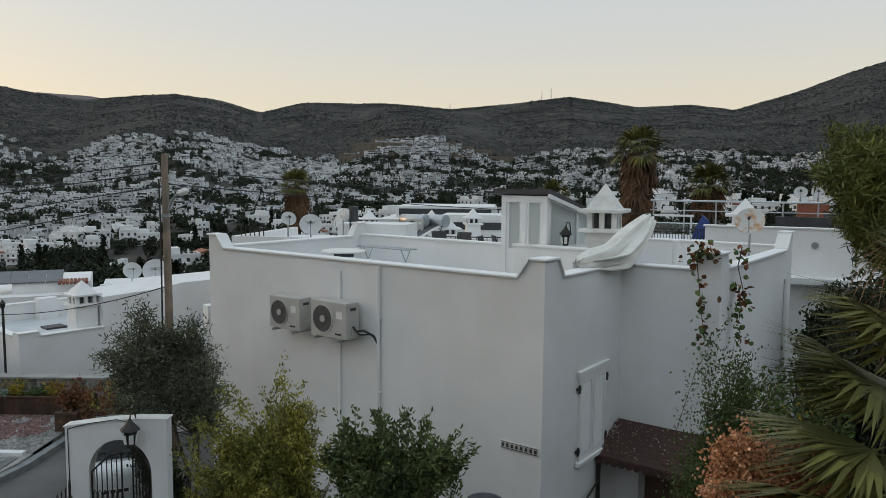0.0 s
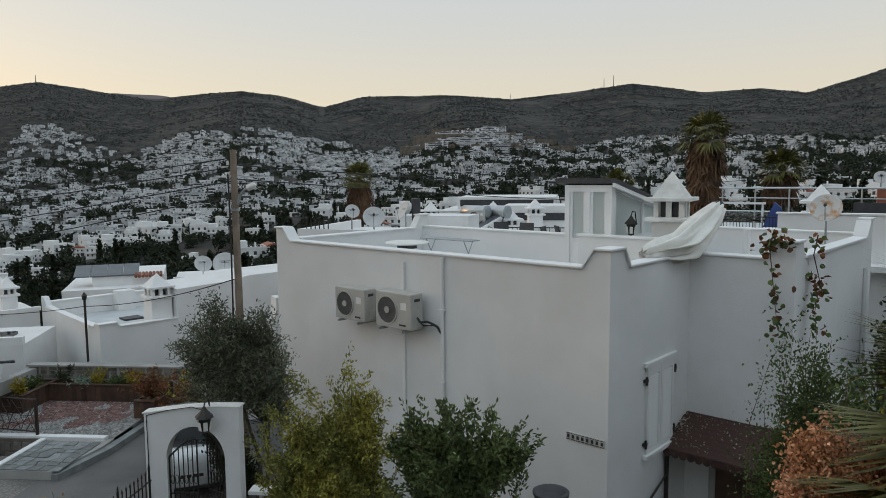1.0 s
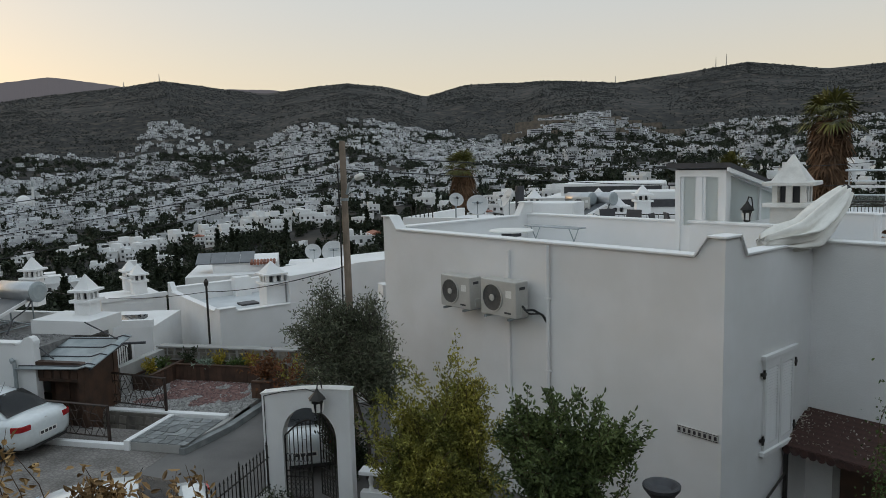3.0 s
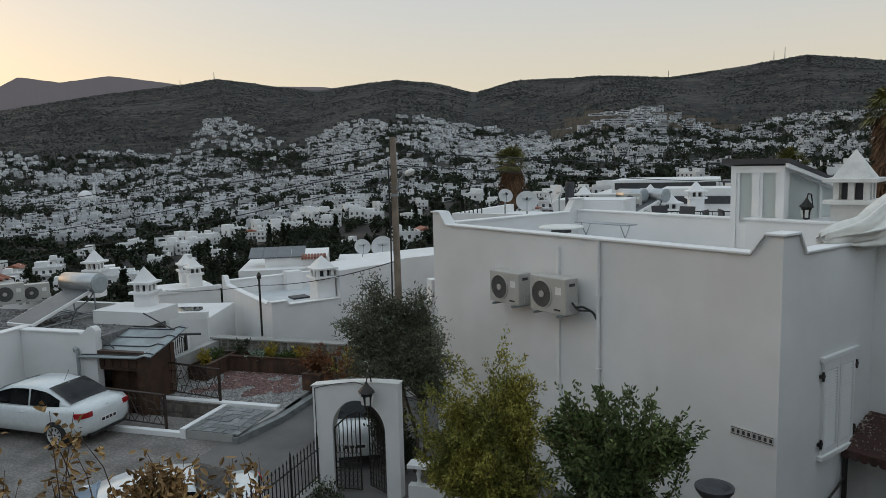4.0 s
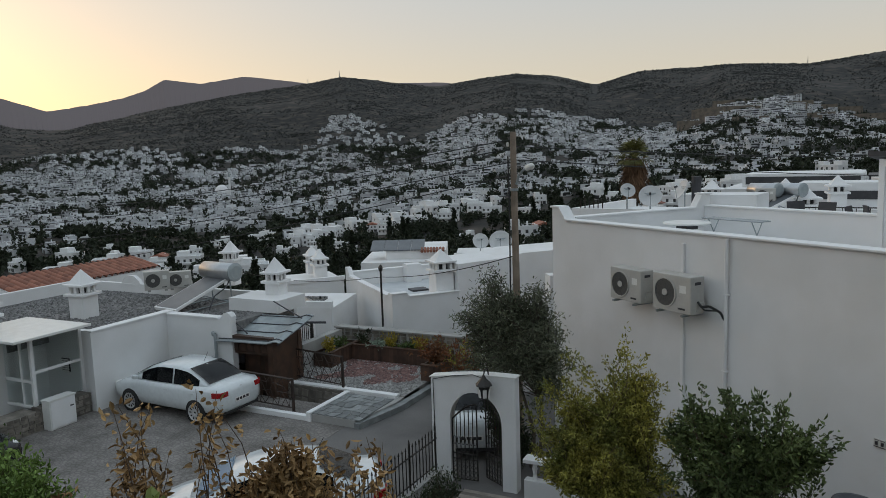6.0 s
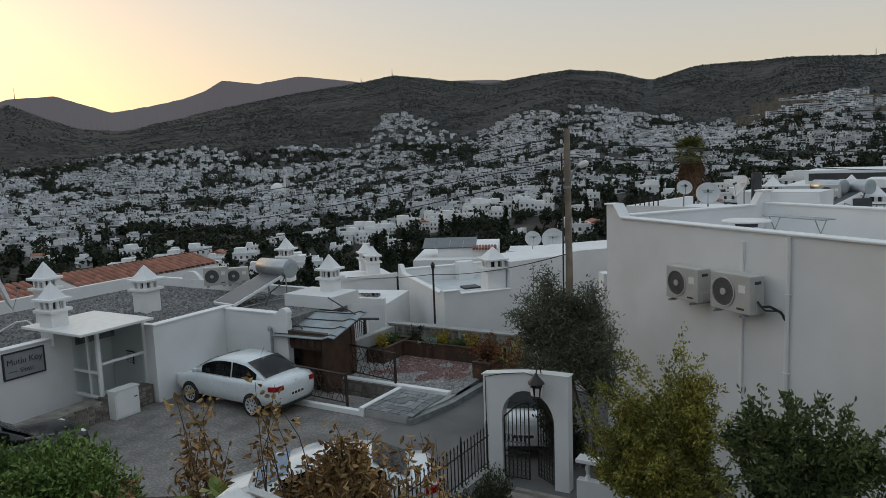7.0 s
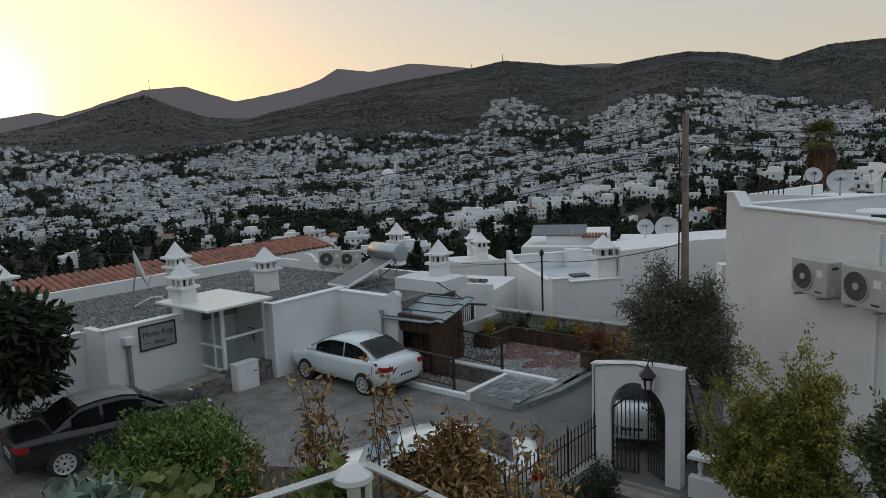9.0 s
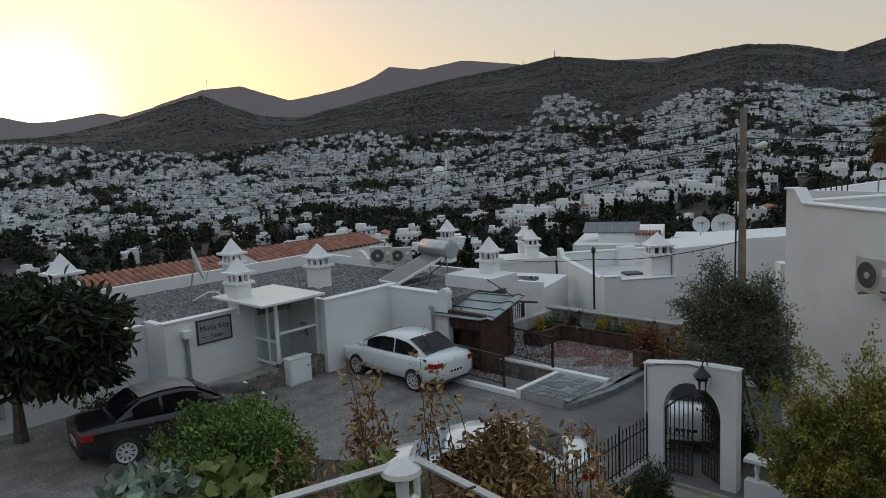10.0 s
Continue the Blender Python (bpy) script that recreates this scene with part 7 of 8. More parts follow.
plant("olive_tree", (-5.15, 14.2, -6.95), tips, olive_leaf, 78, 0.088, 0.026, "bushy olive tree with grey-green leaves beside the gate", "olive tree", bark, 0.016, 0.10, 0.3, 0.1, rng,
      forks=[(-0.45, -0.2, 2.9), (0.1, 0.0, 2.9), (-0.2, -0.1, 2.4), (0.35, 0, 2.4), (-0.8, -0.3, 3.1), (0.2, 0, 1.8)], trunk=[([np.array((0, 0, 0.0)), np.array((0.05, 0.02, 1.0)), np.array((-0.4, -0.15, 2.9))], 0.09), ([np.array((0.15, 0.1, 0.0)), np.array((0.2, 0.1, 1.2)), np.array((0.3, 0, 2.3))], 0.06)])
tips = np.vstack([blob_points(rng, 95, (-2.75, 10.55, -4.15), (0.85, 0.7, 0.75), 0.25, 7), blob_points(rng, 60, (-2.2, 10.7, -3.75), (0.42, 0.4, 0.6), 0.2, 5), blob_points(rng, 45, (-3.2, 10.3, -4.75), (0.7, 0.6, 0.6), 0.2, 5), blob_points(rng, 60, (-2.2, 10.5, -5.0), (0.9, 0.6, 0.7), 0.2, 5),
                  blob_points(rng, 36, (-2.6, 10.5, -4.2), (1.35, 0.8, 1.35), 0.85, 0), np.array([(-2.38, 10.67, -2.66), (-2.45, 10.65, -2.95), (-2.9, 10.54, -3.3), (-2.7, 10.6, -3.12), (-2.1, 10.72, -3.05), (-1.75, 10.75, -3.5), (-3.3, 10.4, -3.85)])])
plant("pomegranate_shrub", (-2.6, 10.55, -6.8), tips, lime_leaf, 165, 0.062, 0.027, "yellow-green pomegranate shrub in front of the wall", "shrub", dry_stem, 0.010, 0.062, 0.25, 0.2, rng, forks=[(-0.6, -0.1, 1.5), (0, 0, 2.0), (0.5, 0.1, 1.6), (0.35, 0.1, 2.5), (-0.3, 0, 2.3), (-0.2, 0, 1.2), (0.3, 0, 1.0)])
tips = np.vstack([blob_points(rng, 34, (-1.15, 9.6, -3.75), (0.65, 0.5, 0.5), 0.25, 7), blob_points(rng, 26, (-0.4, 9.5, -3.75), (0.6, 0.4, 0.35), 0.2, 6), blob_points(rng, 50, (-0.8, 9.4, -4.4), (1.0, 0.5, 0.6), 0.2, 5), blob_points(rng, 26, (0.05, 9.45, -3.75), (0.42, 0.3, 0.22), 0.2, 5),
                  blob_points(rng, 34, (-0.6, 9.5, -3.8), (1.05, 0.6, 0.72), 0.85, 0), np.array([(0.46, 9.5, -3.60), (0.42, 9.5, -3.52), (0.36, 9.5, -3.72), (0.2, 9.5, -3.42), (-0.22, 9.5, -3.17), (-0.5, 9.5, -3.12), (-0.85, 9.5, -3.10), (-1.15, 9.5, -3.03), (-1.35, 9.43, -3.12), (0.2, 9.5, -4.0), (0.25, 9.5, -3.9)])])
plant("pomegranate_shrub", (-0.6, 9.5, -6.8), tips, green_leaf, 105, 0.080, 0.034, "dark green pomegranate shrub with arching shoots", "shrub", dry_stem, 0.010, 0.055, 0.3, 0.15, rng, forks=[(-0.4, 0, 2.0), (0.1, 0, 2.3), (0.3, 0, 2.6), (-0.1, 0, 2.8), (-0.3, 0, 1.6), (0.3, 0, 1.7)])
solid("garden_bed", prism([(-6.6, 12.5), (-6.8, 7.0), (-3.0, 7.0), (3.0, 8.3), (1.4, 11.2), (-3.2, 12.6)], -6.98, -6.74), soil, Matrix(), "dark soil of the garden in front of the house", "garden bed", kind="structure")
t = thing("garden_pot", Matrix.Translation((0.57, 8.95, -4.52)), "dark round pot on a slim pillar", "pot")
part("bowl", lathe([(0.05, 0.0), (0.10, 0.05), (0.13, 0.3), (0.17, 0.34), (0.23, 0.42), (0.235, 0.46), (0.2, 0.46), (0.12, 0.4), (0.02, 0.38)], 20), dark_plastic, t)
part("pillar", rod(bmesh.new(), (0, 0, -2.3), (0, 0, 0.02), 0.06), black_iron, t)
tips = blob_points(rng, 70, (-5.9, 11.0, -6.1), (0.7, 1.2, 0.6), 0.2, 5)
plant("garden_shrub", (-5.9, 11.0, -6.8), tips, dark_leaf, 40, 0.06, 0.03, "low dark green shrub inside the fence", "shrub", dry_stem, 0.008, 0.07, 0.3, 0.2, rng)

plant("garden_shrub", (-5.55, 14.0, -6.9), np.vstack([blob_points(rng, 40, (-5.6, 13.9, -5.3), (0.4, 0.3, 0.5), 0.2, 5), blob_points(rng, 30, (-5.35, 14.0, -6.0), (0.35, 0.3, 0.6), 0.2, 5), blob_points(rng, 26, (-6.1, 14.0, -4.95), (0.4, 0.3, 0.22), 0.2, 5)]), dark_leaf, 60, 0.07, 0.035, "dark leafy shrub behind the gate arch", "shrub", bark, 0.01, 0.09, 0.4, 0.1, rng)
plant("garden_shrub", (8.9, 15.6, -6.9), np.vstack([blob_points(rng, 240, (8.85, 15.6, -3.1), (1.25, 0.7, 1.55), 0.2, 8), blob_points(rng, 160, (10.0, 15.4, -3.0), (1.2, 0.7, 1.5), 0.2, 7)]), dark_leaf, 90, 0.12, 0.06, "tall dark shrub beside the end of the white house", "shrub", bark, 0.015, 0.14, 0.4, 0.1, rng)

# ---- raised garden bank under the balcony, with its plants ----
solid("garden_bank", prism([(-9.2, 1.0), (-8.2, 5.2), (-5.6, 6.6), (-2.0, 6.6), (-0.5, 2.0), (-1.0, -1.0), (-9.0, -1.5)], -6.98, -4.1), soil, Matrix(), "raised dark garden bank", "garden bank", kind="structure")
tips = np.vstack([blob_points(rng, 230, (-6.62, 3.55, -3.05), (0.85, 0.85, 0.72), 0.7, 9), blob_points(rng, 90, (-6.6, 3.6, -3.2), (0.7, 0.7, 0.6), 0.2, 5)])
plant("round_bush", (-6.62, 3.55, -4.12), tips, bush_leaf, 125, 0.052, 0.028, "dense rounded bush with small bright green leaves", "bush", dry_stem, 0.008, 0.075, 0.55, 0.3, rng)


def dry_shrub(base, tips, label, per=26, L=0.078):
    tips = np.asarray(tips, float)
    tips = np.vstack([tips, tips + rng.normal(size=tips.shape) * (0.07, 0.07, 0.10)])
    plant("dry_shrub", base, tips, dry_leaf, int(per * 1.6), L, 0.036, label, "shrub", dry_stem, 0.011, 0.055, 0.5, -0.35, rng, "dry shrubs")


dry_shrub((-4.7, 3.75, -4.12), [(-4.78, 3.6, -1.82), (-4.67, 3.72, -1.79), (-4.62, 3.8, -2.15), (-4.75, 3.66, -2.3), (-4.72, 3.7, -2.45), (-4.80, 3.6, -2.4), (-4.62, 3.75, -2.5), (-4.75, 3.62, -2.1)], "tall withered shrub with curled brown leaves", 20)
dry_shrub((-4.3, 4.1, -4.12), [(-4.31, 4.1, -2.03), (-4.41, 4.0, -1.87), (-4.25, 4.15, -1.95), (-4.36, 4.05, -2.3)], "thin withered shrub with curled brown leaves", 14)
dry_shrub((-3.85, 4.45, -4.12), np.vstack([blob_points(rng, 26, (-3.9, 4.45, -2.45), (0.36, 0.34, 0.36), 0.2, 4), blob_points(rng, 30, (-3.8, 4.5, -2.85), (0.5, 0.45, 0.4), 0.2, 4), blob_points(rng, 18, (-4.15, 4.25, -2.75), (0.25, 0.25, 0.3), 0.2, 4)]), "bushy withered shrub with curled brown leaves", 30)
dry_shrub((-3.35, 4.85, -4.12), [(-3.43, 4.8, -2.4), (-3.23, 4.92, -2.38), (-3.3, 4.9, -2.65), (-3.15, 5.0, -2.75), (-3.45, 4.8, -2.8), (-3.2, 4.95, -2.9), (-3.55, 4.7, -2.55)], "withered shrub with orange-brown leaves", 16)
dry_shrub((-4.95, 3.4, -4.12), [(-5.2, 3.3, -2.55), (-5.05, 3.35, -2.7), (-4.95, 3.45, -2.8), (-5.35, 3.2, -2.5), (-5.5, 3.6, -2.55)], "thin withered shrub with bare twigs", 8)

# vine leaves and a pale succulent close to the eye
for c, mat, nm, lab in (((-3.85, 1.8, -1.88), grape_leaf, "grape_vine", "broad green grape vine leaves over the garden"), ((-3.3, 2.55, -2.02), grape_leaf, "grape_vine", "broad green grape vine leaves over the garden"), ((-4.0, 1.42, -1.80), pale_leaf, "grey_plant", "pale grey-green broad-leaved plant")):
    tips = blob_points(rng, 60, c, (0.26, 0.26, 0.13), 0.2, 4)
    plant(nm, (c[0], c[1], -4.12), tips, mat, 12, 0.10, 0.095, lab, "plant", dry_stem, 0.006, 0.05, 0.75, 0.2, rng)
t = thing("pergola_frame", Matrix(), "white metal frame with a round white vent cap", "frame")
fr = [Vector((-3.62, 1.72, -1.95)), Vector((-3.02, 2.57, -1.78)), Vector((-2.45, 3.05, -2.2)), Vector((-2.1, 2.1, -2.4))]
for a, b in zip(fr, fr[1:]):
    part("bar", rod(bmesh.new(), a, b, 0.026, seg=4), old_white, t)
part("bar", rod(bmesh.new(), (-2.95, 2.45, -1.95), (-2.55, 2.75, -2.3), 0.035, seg=4), white_trim, t, "perforated white bar")
for p in fr:
    part("leg", rod(bmesh.new(), p, (p.x, p.y, -4.12), 0.022, seg=6), white_trim, t)
part("cap", lathe([(0.01, 0.10), (0.03, 0.095), (0.115, 0.03), (0.12, 0.0), (0.11, -0.01), (0.01, 0.0)], 24, Matrix.Translation((-3.07, 2.50, -1.85))), plastic_white, t, "conical white vent cap")
part("cap_tube", rod(bmesh.new(), (-3.07, 2.5, -4.12), (-3.07, 2.5, -1.85), 0.04, seg=14), plastic_white, t)
part("stick", rod(bmesh.new(), (-3.1, 2.25, -2.05), (-2.72, 2.75, -1.93), 0.008, seg=6), dry_stem, t)

# broad-leaved tree against the wall beside the yard
tips = np.vstack([blob_points(rng, 80, (-18.0, 5.7, -3.55), (1.5, 1.3, 0.9), 0.3, 7), blob_points(rng, 60, (-17.7, 6.6, -3.85), (1.2, 0.9, 1.0), 0.3, 6), blob_points(rng, 60, (-18.2, 4.45, -3.75), (1.25, 1.4, 1.2), 0.3, 5), blob_points(rng, 30, (-17.9, 5.7, -4.85), (1.0, 1.6, 0.5), 0.3, 5), blob_points(rng, 40, (-18.4, 6.5, -5.0), (0.7, 0.7, 0.6), 0.3, 5)])
plant("loquat_tree", (-19.6, 5.15, -6.75), tips, dark_leaf, 52, 0.33, 0.13, "dark broad-leaved tree with drooping leaves beside the yard", "tree", bark, 0.035, 0.2, 0.55, -0.25, rng,
      forks=[(0.3, 0.0, 2.0), (0.7, 0.4, 2.3), (0.5, -0.3, 2.2)], trunk=[([np.array((0, 0, 0.0)), np.array((0.05, 0.0, 1.1)), np.array((0.5, 0, 2.3))], 0.17)])
plant("garden_shrub", (-18.6, 6.6, -6.75), blob_points(rng, 40, (-18.6, 6.9, -6.1), (0.7, 0.8, 0.5), 0.2, 5), dark_leaf, 30, 0.1, 0.05, "dark shrub against the white wall", "shrub", dry_stem, 0.01, 0.1, 0.3, 0.1, rng)

# ---- plants at the corner of the house: fan palm, creeper, bougainvillea, pine ----
plant("creeper", (4.0, 9.9, -6.8), np.vstack([blob_points(rng, 55, (4.0, 9.85, -2.9), (0.5, 0.4, 0.9), 0.2, 6), blob_points(rng, 50, (3.9, 9.7, -3.9), (0.7, 0.5, 0.8), 0.2, 6), np.array([(3.6, 9.87, -2.4), (3.98, 9.75, -1.75), (3.5, 9.9, -3.2), (4.2, 9.6, -2.2)])]), vine_leaf, 210, 0.05, 0.026, "olive-green climbing shrub with long wispy shoots", "shrub", dry_stem, 0.009, 0.10, 0.35, 0.15, rng)
plant("bougainvillea", (2.9, 6.3, -6.8), np.vstack([blob_points(rng, 70, (2.6, 5.9, -2.24), (0.40, 0.3, 0.28), 0.2, 6), blob_points(rng, 40, (2.95, 5.75, -2.28), (0.3, 0.22, 0.22), 0.2, 5), blob_points(rng, 36, (2.5, 5.9, -2.58), (0.28, 0.24, 0.22), 0.2, 5)]), flower_orange, 210, 0.032, 0.030, "bougainvillea with withered orange-pink bracts", "shrub", dry_stem, 0.009, 0.10, 0.7, 0.1, rng)
plant("garden_shrub", (4.2, 8.4, -6.8), np.vstack([blob_points(rng, 60, (4.2, 8.4, -2.7), (0.7, 0.5, 0.9), 0.2, 6), blob_points(rng, 50, (4.3, 8.2, -3.9), (1.1, 0.6, 0.8), 0.2, 6)]), vine_leaf, 90, 0.08, 0.04, "olive-green shrub with scattered yellow leaves", "shrub", dry_stem, 0.009, 0.13, 0.45, 0.1, rng)
plant("garden_shrub", (4.4, 8.3, -6.8), blob_points(rng, 14, (4.1, 8.1, -2.3), (0.5, 0.4, 0.5), 0.2, 6), flower_yellow, 16, 0.055, 0.03, "leafy garden shrub with yellowing shoots", "shrub", dry_stem, 0.007, 0.08, 0.35, 0.1, rng)

t = thing("fan_palm", Matrix.Translation((4.6, 5.2, -6.8)), "large green fan palm with spreading pleated fronds", "palm tree", "fan palms")
part("trunk", rod(bmesh.new(), (0, 0, 0), (0, 0, 5.1), 0.22, 0.18, 12), bark, t)
part("dry_skirt", fan_fronds("dry_skirt", [np.array((-0.25 * math.cos(a), 0.25 * math.sin(a), 4.6 - 0.12 * k)) for k, a in enumerate(np.linspace(0, 9, 14))], [(-0.5 * math.cos(a), 0.5 * math.sin(a), -0.9) for a in np.linspace(0, 9, 14)], 0.9, palm_dry, rng, 12, 0.2, 0.02), None, t)
hubs = [(3.30, 5.3, -1.50), (3.20, 5.2, -1.95), (3.05, 5.1, -2.35), (3.50, 5.4, -1.10), (3.75, 5.2, -0.85), (3.60, 5.7, -1.75), (3.55, 5.6, -2.2), (3.40, 5.0, -2.75)]
dirs = [(-0.80, 0.15, 0.42), (-0.95, 0.10, 0.16), (-0.92, 0.0, 0.12), (-0.72, 0.3, 0.40), (-0.6, 0.3, 0.6), (-0.85, 0.3, 0.25), (-0.9, 0.2, 0.0), (-0.8, 0.1, 0.2)]
stalk = [([np.array((0, 0, 5.0)), (np.array(h) - (4.6, 5.2, -6.8)) * 0.5 + np.array((0, 0, 2.6)), np.array(h) - (4.6, 5.2, -6.8)], 0.03) for h in hubs]
part("petiole", twigs("petiole", stalk, palm_leaf), None, t)
for h, d in zip(hubs + [(h[0] + 0.3, h[1] + 0.15, h[2] - 0.12) for h in hubs], dirs + [(d[0], d[1] + 0.25, d[2] - 0.15) for d in dirs]):
    part("frond", fan_fronds("frond", [np.array(h) - (4.6, 5.2, -6.8)], [d], 1.08, palm_leaf, rng, 56, 0.16, 0.024), None, t)
part("dry_threads", fan_fronds("dry_threads", [np.array((-1.0 + 0.1 * k, 0.5 + 0.05 * k, 6.4 - 0.12 * k)) for k in range(5)], [(-0.35, 0.1, -0.9)] * 5, 0.85, palm_dry, rng, 9, 0.3, 0.008), None, t, "pale dry threads hanging from the crown")

pts = np.vstack([blob_points(rng, 520, (4.12, 6.85, 0.12), (0.66, 0.5, 0.42), 0.2, 7), blob_points(rng, 420, (4.2, 6.8, -0.35), (0.55, 0.45, 0.42), 0.2, 7)])
t = thing("pine_tree", Matrix.Translation((5.6, 7.4, -6.8)), "pine tree with dense yellow-green needle tufts", "pine tree")
part("trunk", rod(bmesh.new(), (0, 0, 0), (-0.4, -0.1, 7.6), 0.18, 0.08, 10), bark, t)
need = np.repeat(pts - (5.6, 7.4, -6.8), 34, 0) + rng.normal(size=(len(pts) * 34, 3)) * 0.035
part("framework", twigs("framework", [([np.array((-0.4, -0.1, 6.6)), (np.array((-0.4, -0.1, 6.8)) + p - (5.6, 7.4, -6.8)) / 2, p - (5.6, 7.4, -6.8)], 0.012) for p in pts[::6]], bark), None, t)
part("needles", leaf_mesh("needles", need, pine_leaf, 0.12, 0.014, rng, 0.3, oval=False), None, t)

plant("garden_shrub", (5.6, 9.3, -6.8), np.vstack([blob_points(rng, 110, (5.5, 9.4, -2.6), (1.0, 0.6, 1.0), 0.2, 7), blob_points(rng, 110, (5.2, 9.0, -4.2), (1.5, 0.7, 1.0), 0.2, 7), blob_points(rng, 60, (6.0, 9.0, -1.4), (0.6, 0.5, 0.9), 0.2, 6)]), dark_leaf, 90, 0.10, 0.045, "dense dark green shrub beside the house wall", "shrub", bark, 0.012, 0.13, 0.4, 0.1, rng)

# ---- roofs and trees just behind the white house ----
fan_palm((-8.84, 44.12, -9.0), 8.6, 1.45, "fan palm with green crown and shaggy brown skirt", 1.35)
fan_palm((10.9, 40.6, -8.5), 10.2, 1.9, "tall fan palm with shaggy red-brown skirt of dead fronds", 1.7)
fan_palm((14.4, 39.5, -8.5), 8.4, 1.6, "low fan palm with green crown and brown skirt", 0.7)
fan_palm((6.9, 44.5, -8.5), 7.6, 1.3, "low fan palm with green crown and brown skirt", 0.5)
t = thing("white_house", pose(-7.0, 24.0, 0, 0, 0, -12), "white flat roof carrying satellite dishes", "house")
part("wall", boxed(0, 5.5, 0, 5, -9, -2.15), white_wall, t)
part("parapet", box(boxed(0, 5.5, 0, 0.2, -2.15, -1.85), 0, 0.2, 0.2, 5, -2.15, -1.85), white_trim, t)
part("roof_box", boxed(2.6, 5.2, 3.0, 4.6, -2.15, -1.55), white_wall, t)
for k in range(6):
    part("rail_post", rod(bmesh.new(), (0.3 + 0.16 * k, 0.1, -1.85), (0.3 + 0.16 * k, 0.1, -1.5), 0.02), black_iron, t)
dish(pose(-5.02, 23.6, -2.0, 0, 0, 25), 0.24, mast=0.75)
dish(pose(-4.32, 23.7, -2.0, 0, 0, 10), 0.36, "large pale satellite dish on the neighbouring roof", 0.55)
dish(pose(-3.6, 25.7, -2.15, 0, 0, -60), 0.36, "pale satellite dish turned sideways on the roof", 0.8)
solid("roof_tank", rod(bmesh.new(), (-3.15, 25.7, -2.15), (-3.15, 25.7, -0.9), 0.16, seg=12), dark_plastic, Matrix(), "dark upright flue pipe on the roof", "flue")
t = thing("terraced_house", pose(-3.4, 30.0, 0, 0, 0, -6), "white house with roof terrace and dark parapet bands", "house")
part("wall", boxed(0, 9.5, 0, 8, -10, -2.75), white_wall, t)
part("parapet", box(boxed(0, 9.5, 0, 0.2, -2.75, -2.3), 9.3, 9.5, 0.2, 8, -2.75, -2.3), white_trim, t)
part("upper_wall", boxed(2.8, 9.5, 5.5, 8, -2.75, -1.6), white_wall, t)
part("dark_band", boxed(2.75, 9.55, 5.45, 5.5, -2.3, -1.95), dark_plastic, t)
for x in (0.6, 1.5):
    solar_heater(pose(-3.2 + x, 31.2, -2.75, 0, 0, -40), "rusty-tanked solar water heater on the neighbouring roof")
ac_unit(pose(-1.23, 32.0, -2.2, 0, 0, 0), 0.75, 0.55, 0.3, "orange-stained air conditioner unit on the roof", arms=False)
chimney(pose(-0.55, 36.0, -2.75, 0, 0, 8), 0.75, 0.5, 0.22, 0.45, 1.4)
chimney(pose(0.3, 33.0, -2.75, 0, 0, 8), 0.7, 0.3, 0.2, 0.4, 1.4)
chimney(pose(-4.0, 39.5, -2.9, 0, 0, 8), 0.8, 0.5, 0.22, 0.45, 1.4)
chimney(pose(1.42, 33.97, -2.75, 0, 0, 8), 0.62, 0.75, 0.2, 0.4, 1.35)
t = thing("terraced_house", pose(-4.5, 50, 0, 0, 0, -5), "long white terraced building with dark window bands", "house")
part("wall", boxed(0, 11, 0, 8, -14, -2.6), white_wall, t)
part("upper_wall", boxed(1.0, 8, 2, 8, -2.6, -1.75), white_wall, t)
for z in (-3.2, -2.15):
    part("window_band", boxed(1.2 if z > -2.5 else 0.4, 7.8 if z > -2.5 else 10.6, (2 if z > -2.5 else 0) - 0.04, (2 if z > -2.5 else 0) + 0.05, z - 0.25, z + 0.22), far_glass, t)
part("pergola", boxed(8.2, 11, 1, 5, -1.95, -1.85), dark_plastic, t)
for x in (8.3, 9.6, 10.9):
    part("pergola_post", boxed(x - 0.05, x + 0.05, 1.05, 1.15, -2.6, -1.95), dark_plastic, t)
t = thing("water_tank", pose(5.6, 48, -2.1), "grey horizontal roof water tank", "tank")
part("tank", lathe([(0.02, -1.4), (0.5, -1.3), (0.55, 1.3), (0.02, 1.4)], 18, Matrix.Translation((0, 0, 0.4)) @ Matrix.Rotation(math.pi / 2, 4, 'Y')), galvanised, t)
part("stand", boxed(-1.2, 1.2, -0.4, 0.4, -0.5, -0.1), dark_plastic, t)


def terrace_chair(m, mat, label):
    t = thing("terrace_chair", m, label, "chair", "terrace chairs")
    part("seat", boxed(-0.26, 0.26, -0.25, 0.25, 0.40, 0.45, bevel=0.01), mat, t)
    b = part("backrest", boxed(-0.26, 0.26, 0.0, 0.04, 0, 0.5, bevel=0.01), mat, t)
    b.matrix_local = pose(0, 0.24, 0.44, -12, 0, 0)
    for x in (-0.24, 0.24):
        for y in (-0.22, 0.22):
            part("leg", boxed(x - 0.02, x + 0.02, y - 0.02, y + 0.02, 0, 0.4), mat, t)
        part("armrest", boxed(x - 0.025, x + 0.025, -0.24, 0.24, 0.62, 0.65), mat, t)
    return t


t = thing("terraced_house", pose(-0.9, 21.3, 0, 0, 0, -6), "white neighbouring roof terrace with black railing", "house")
part("wall", boxed(0, 4.2, 0, 5, -9, -2.58), white_wall, t)
part("parapet", boxed(0, 4.2, 0, 0.15, -2.58, -2.33), white_trim, t)
for k in range(22):
    part("rail_bar", rod(bmesh.new(), (0.1 + 0.19 * k, 4.9, -2.58), (0.1 + 0.19 * k, 4.9, -1.98), 0.012, seg=5), black_iron, t)
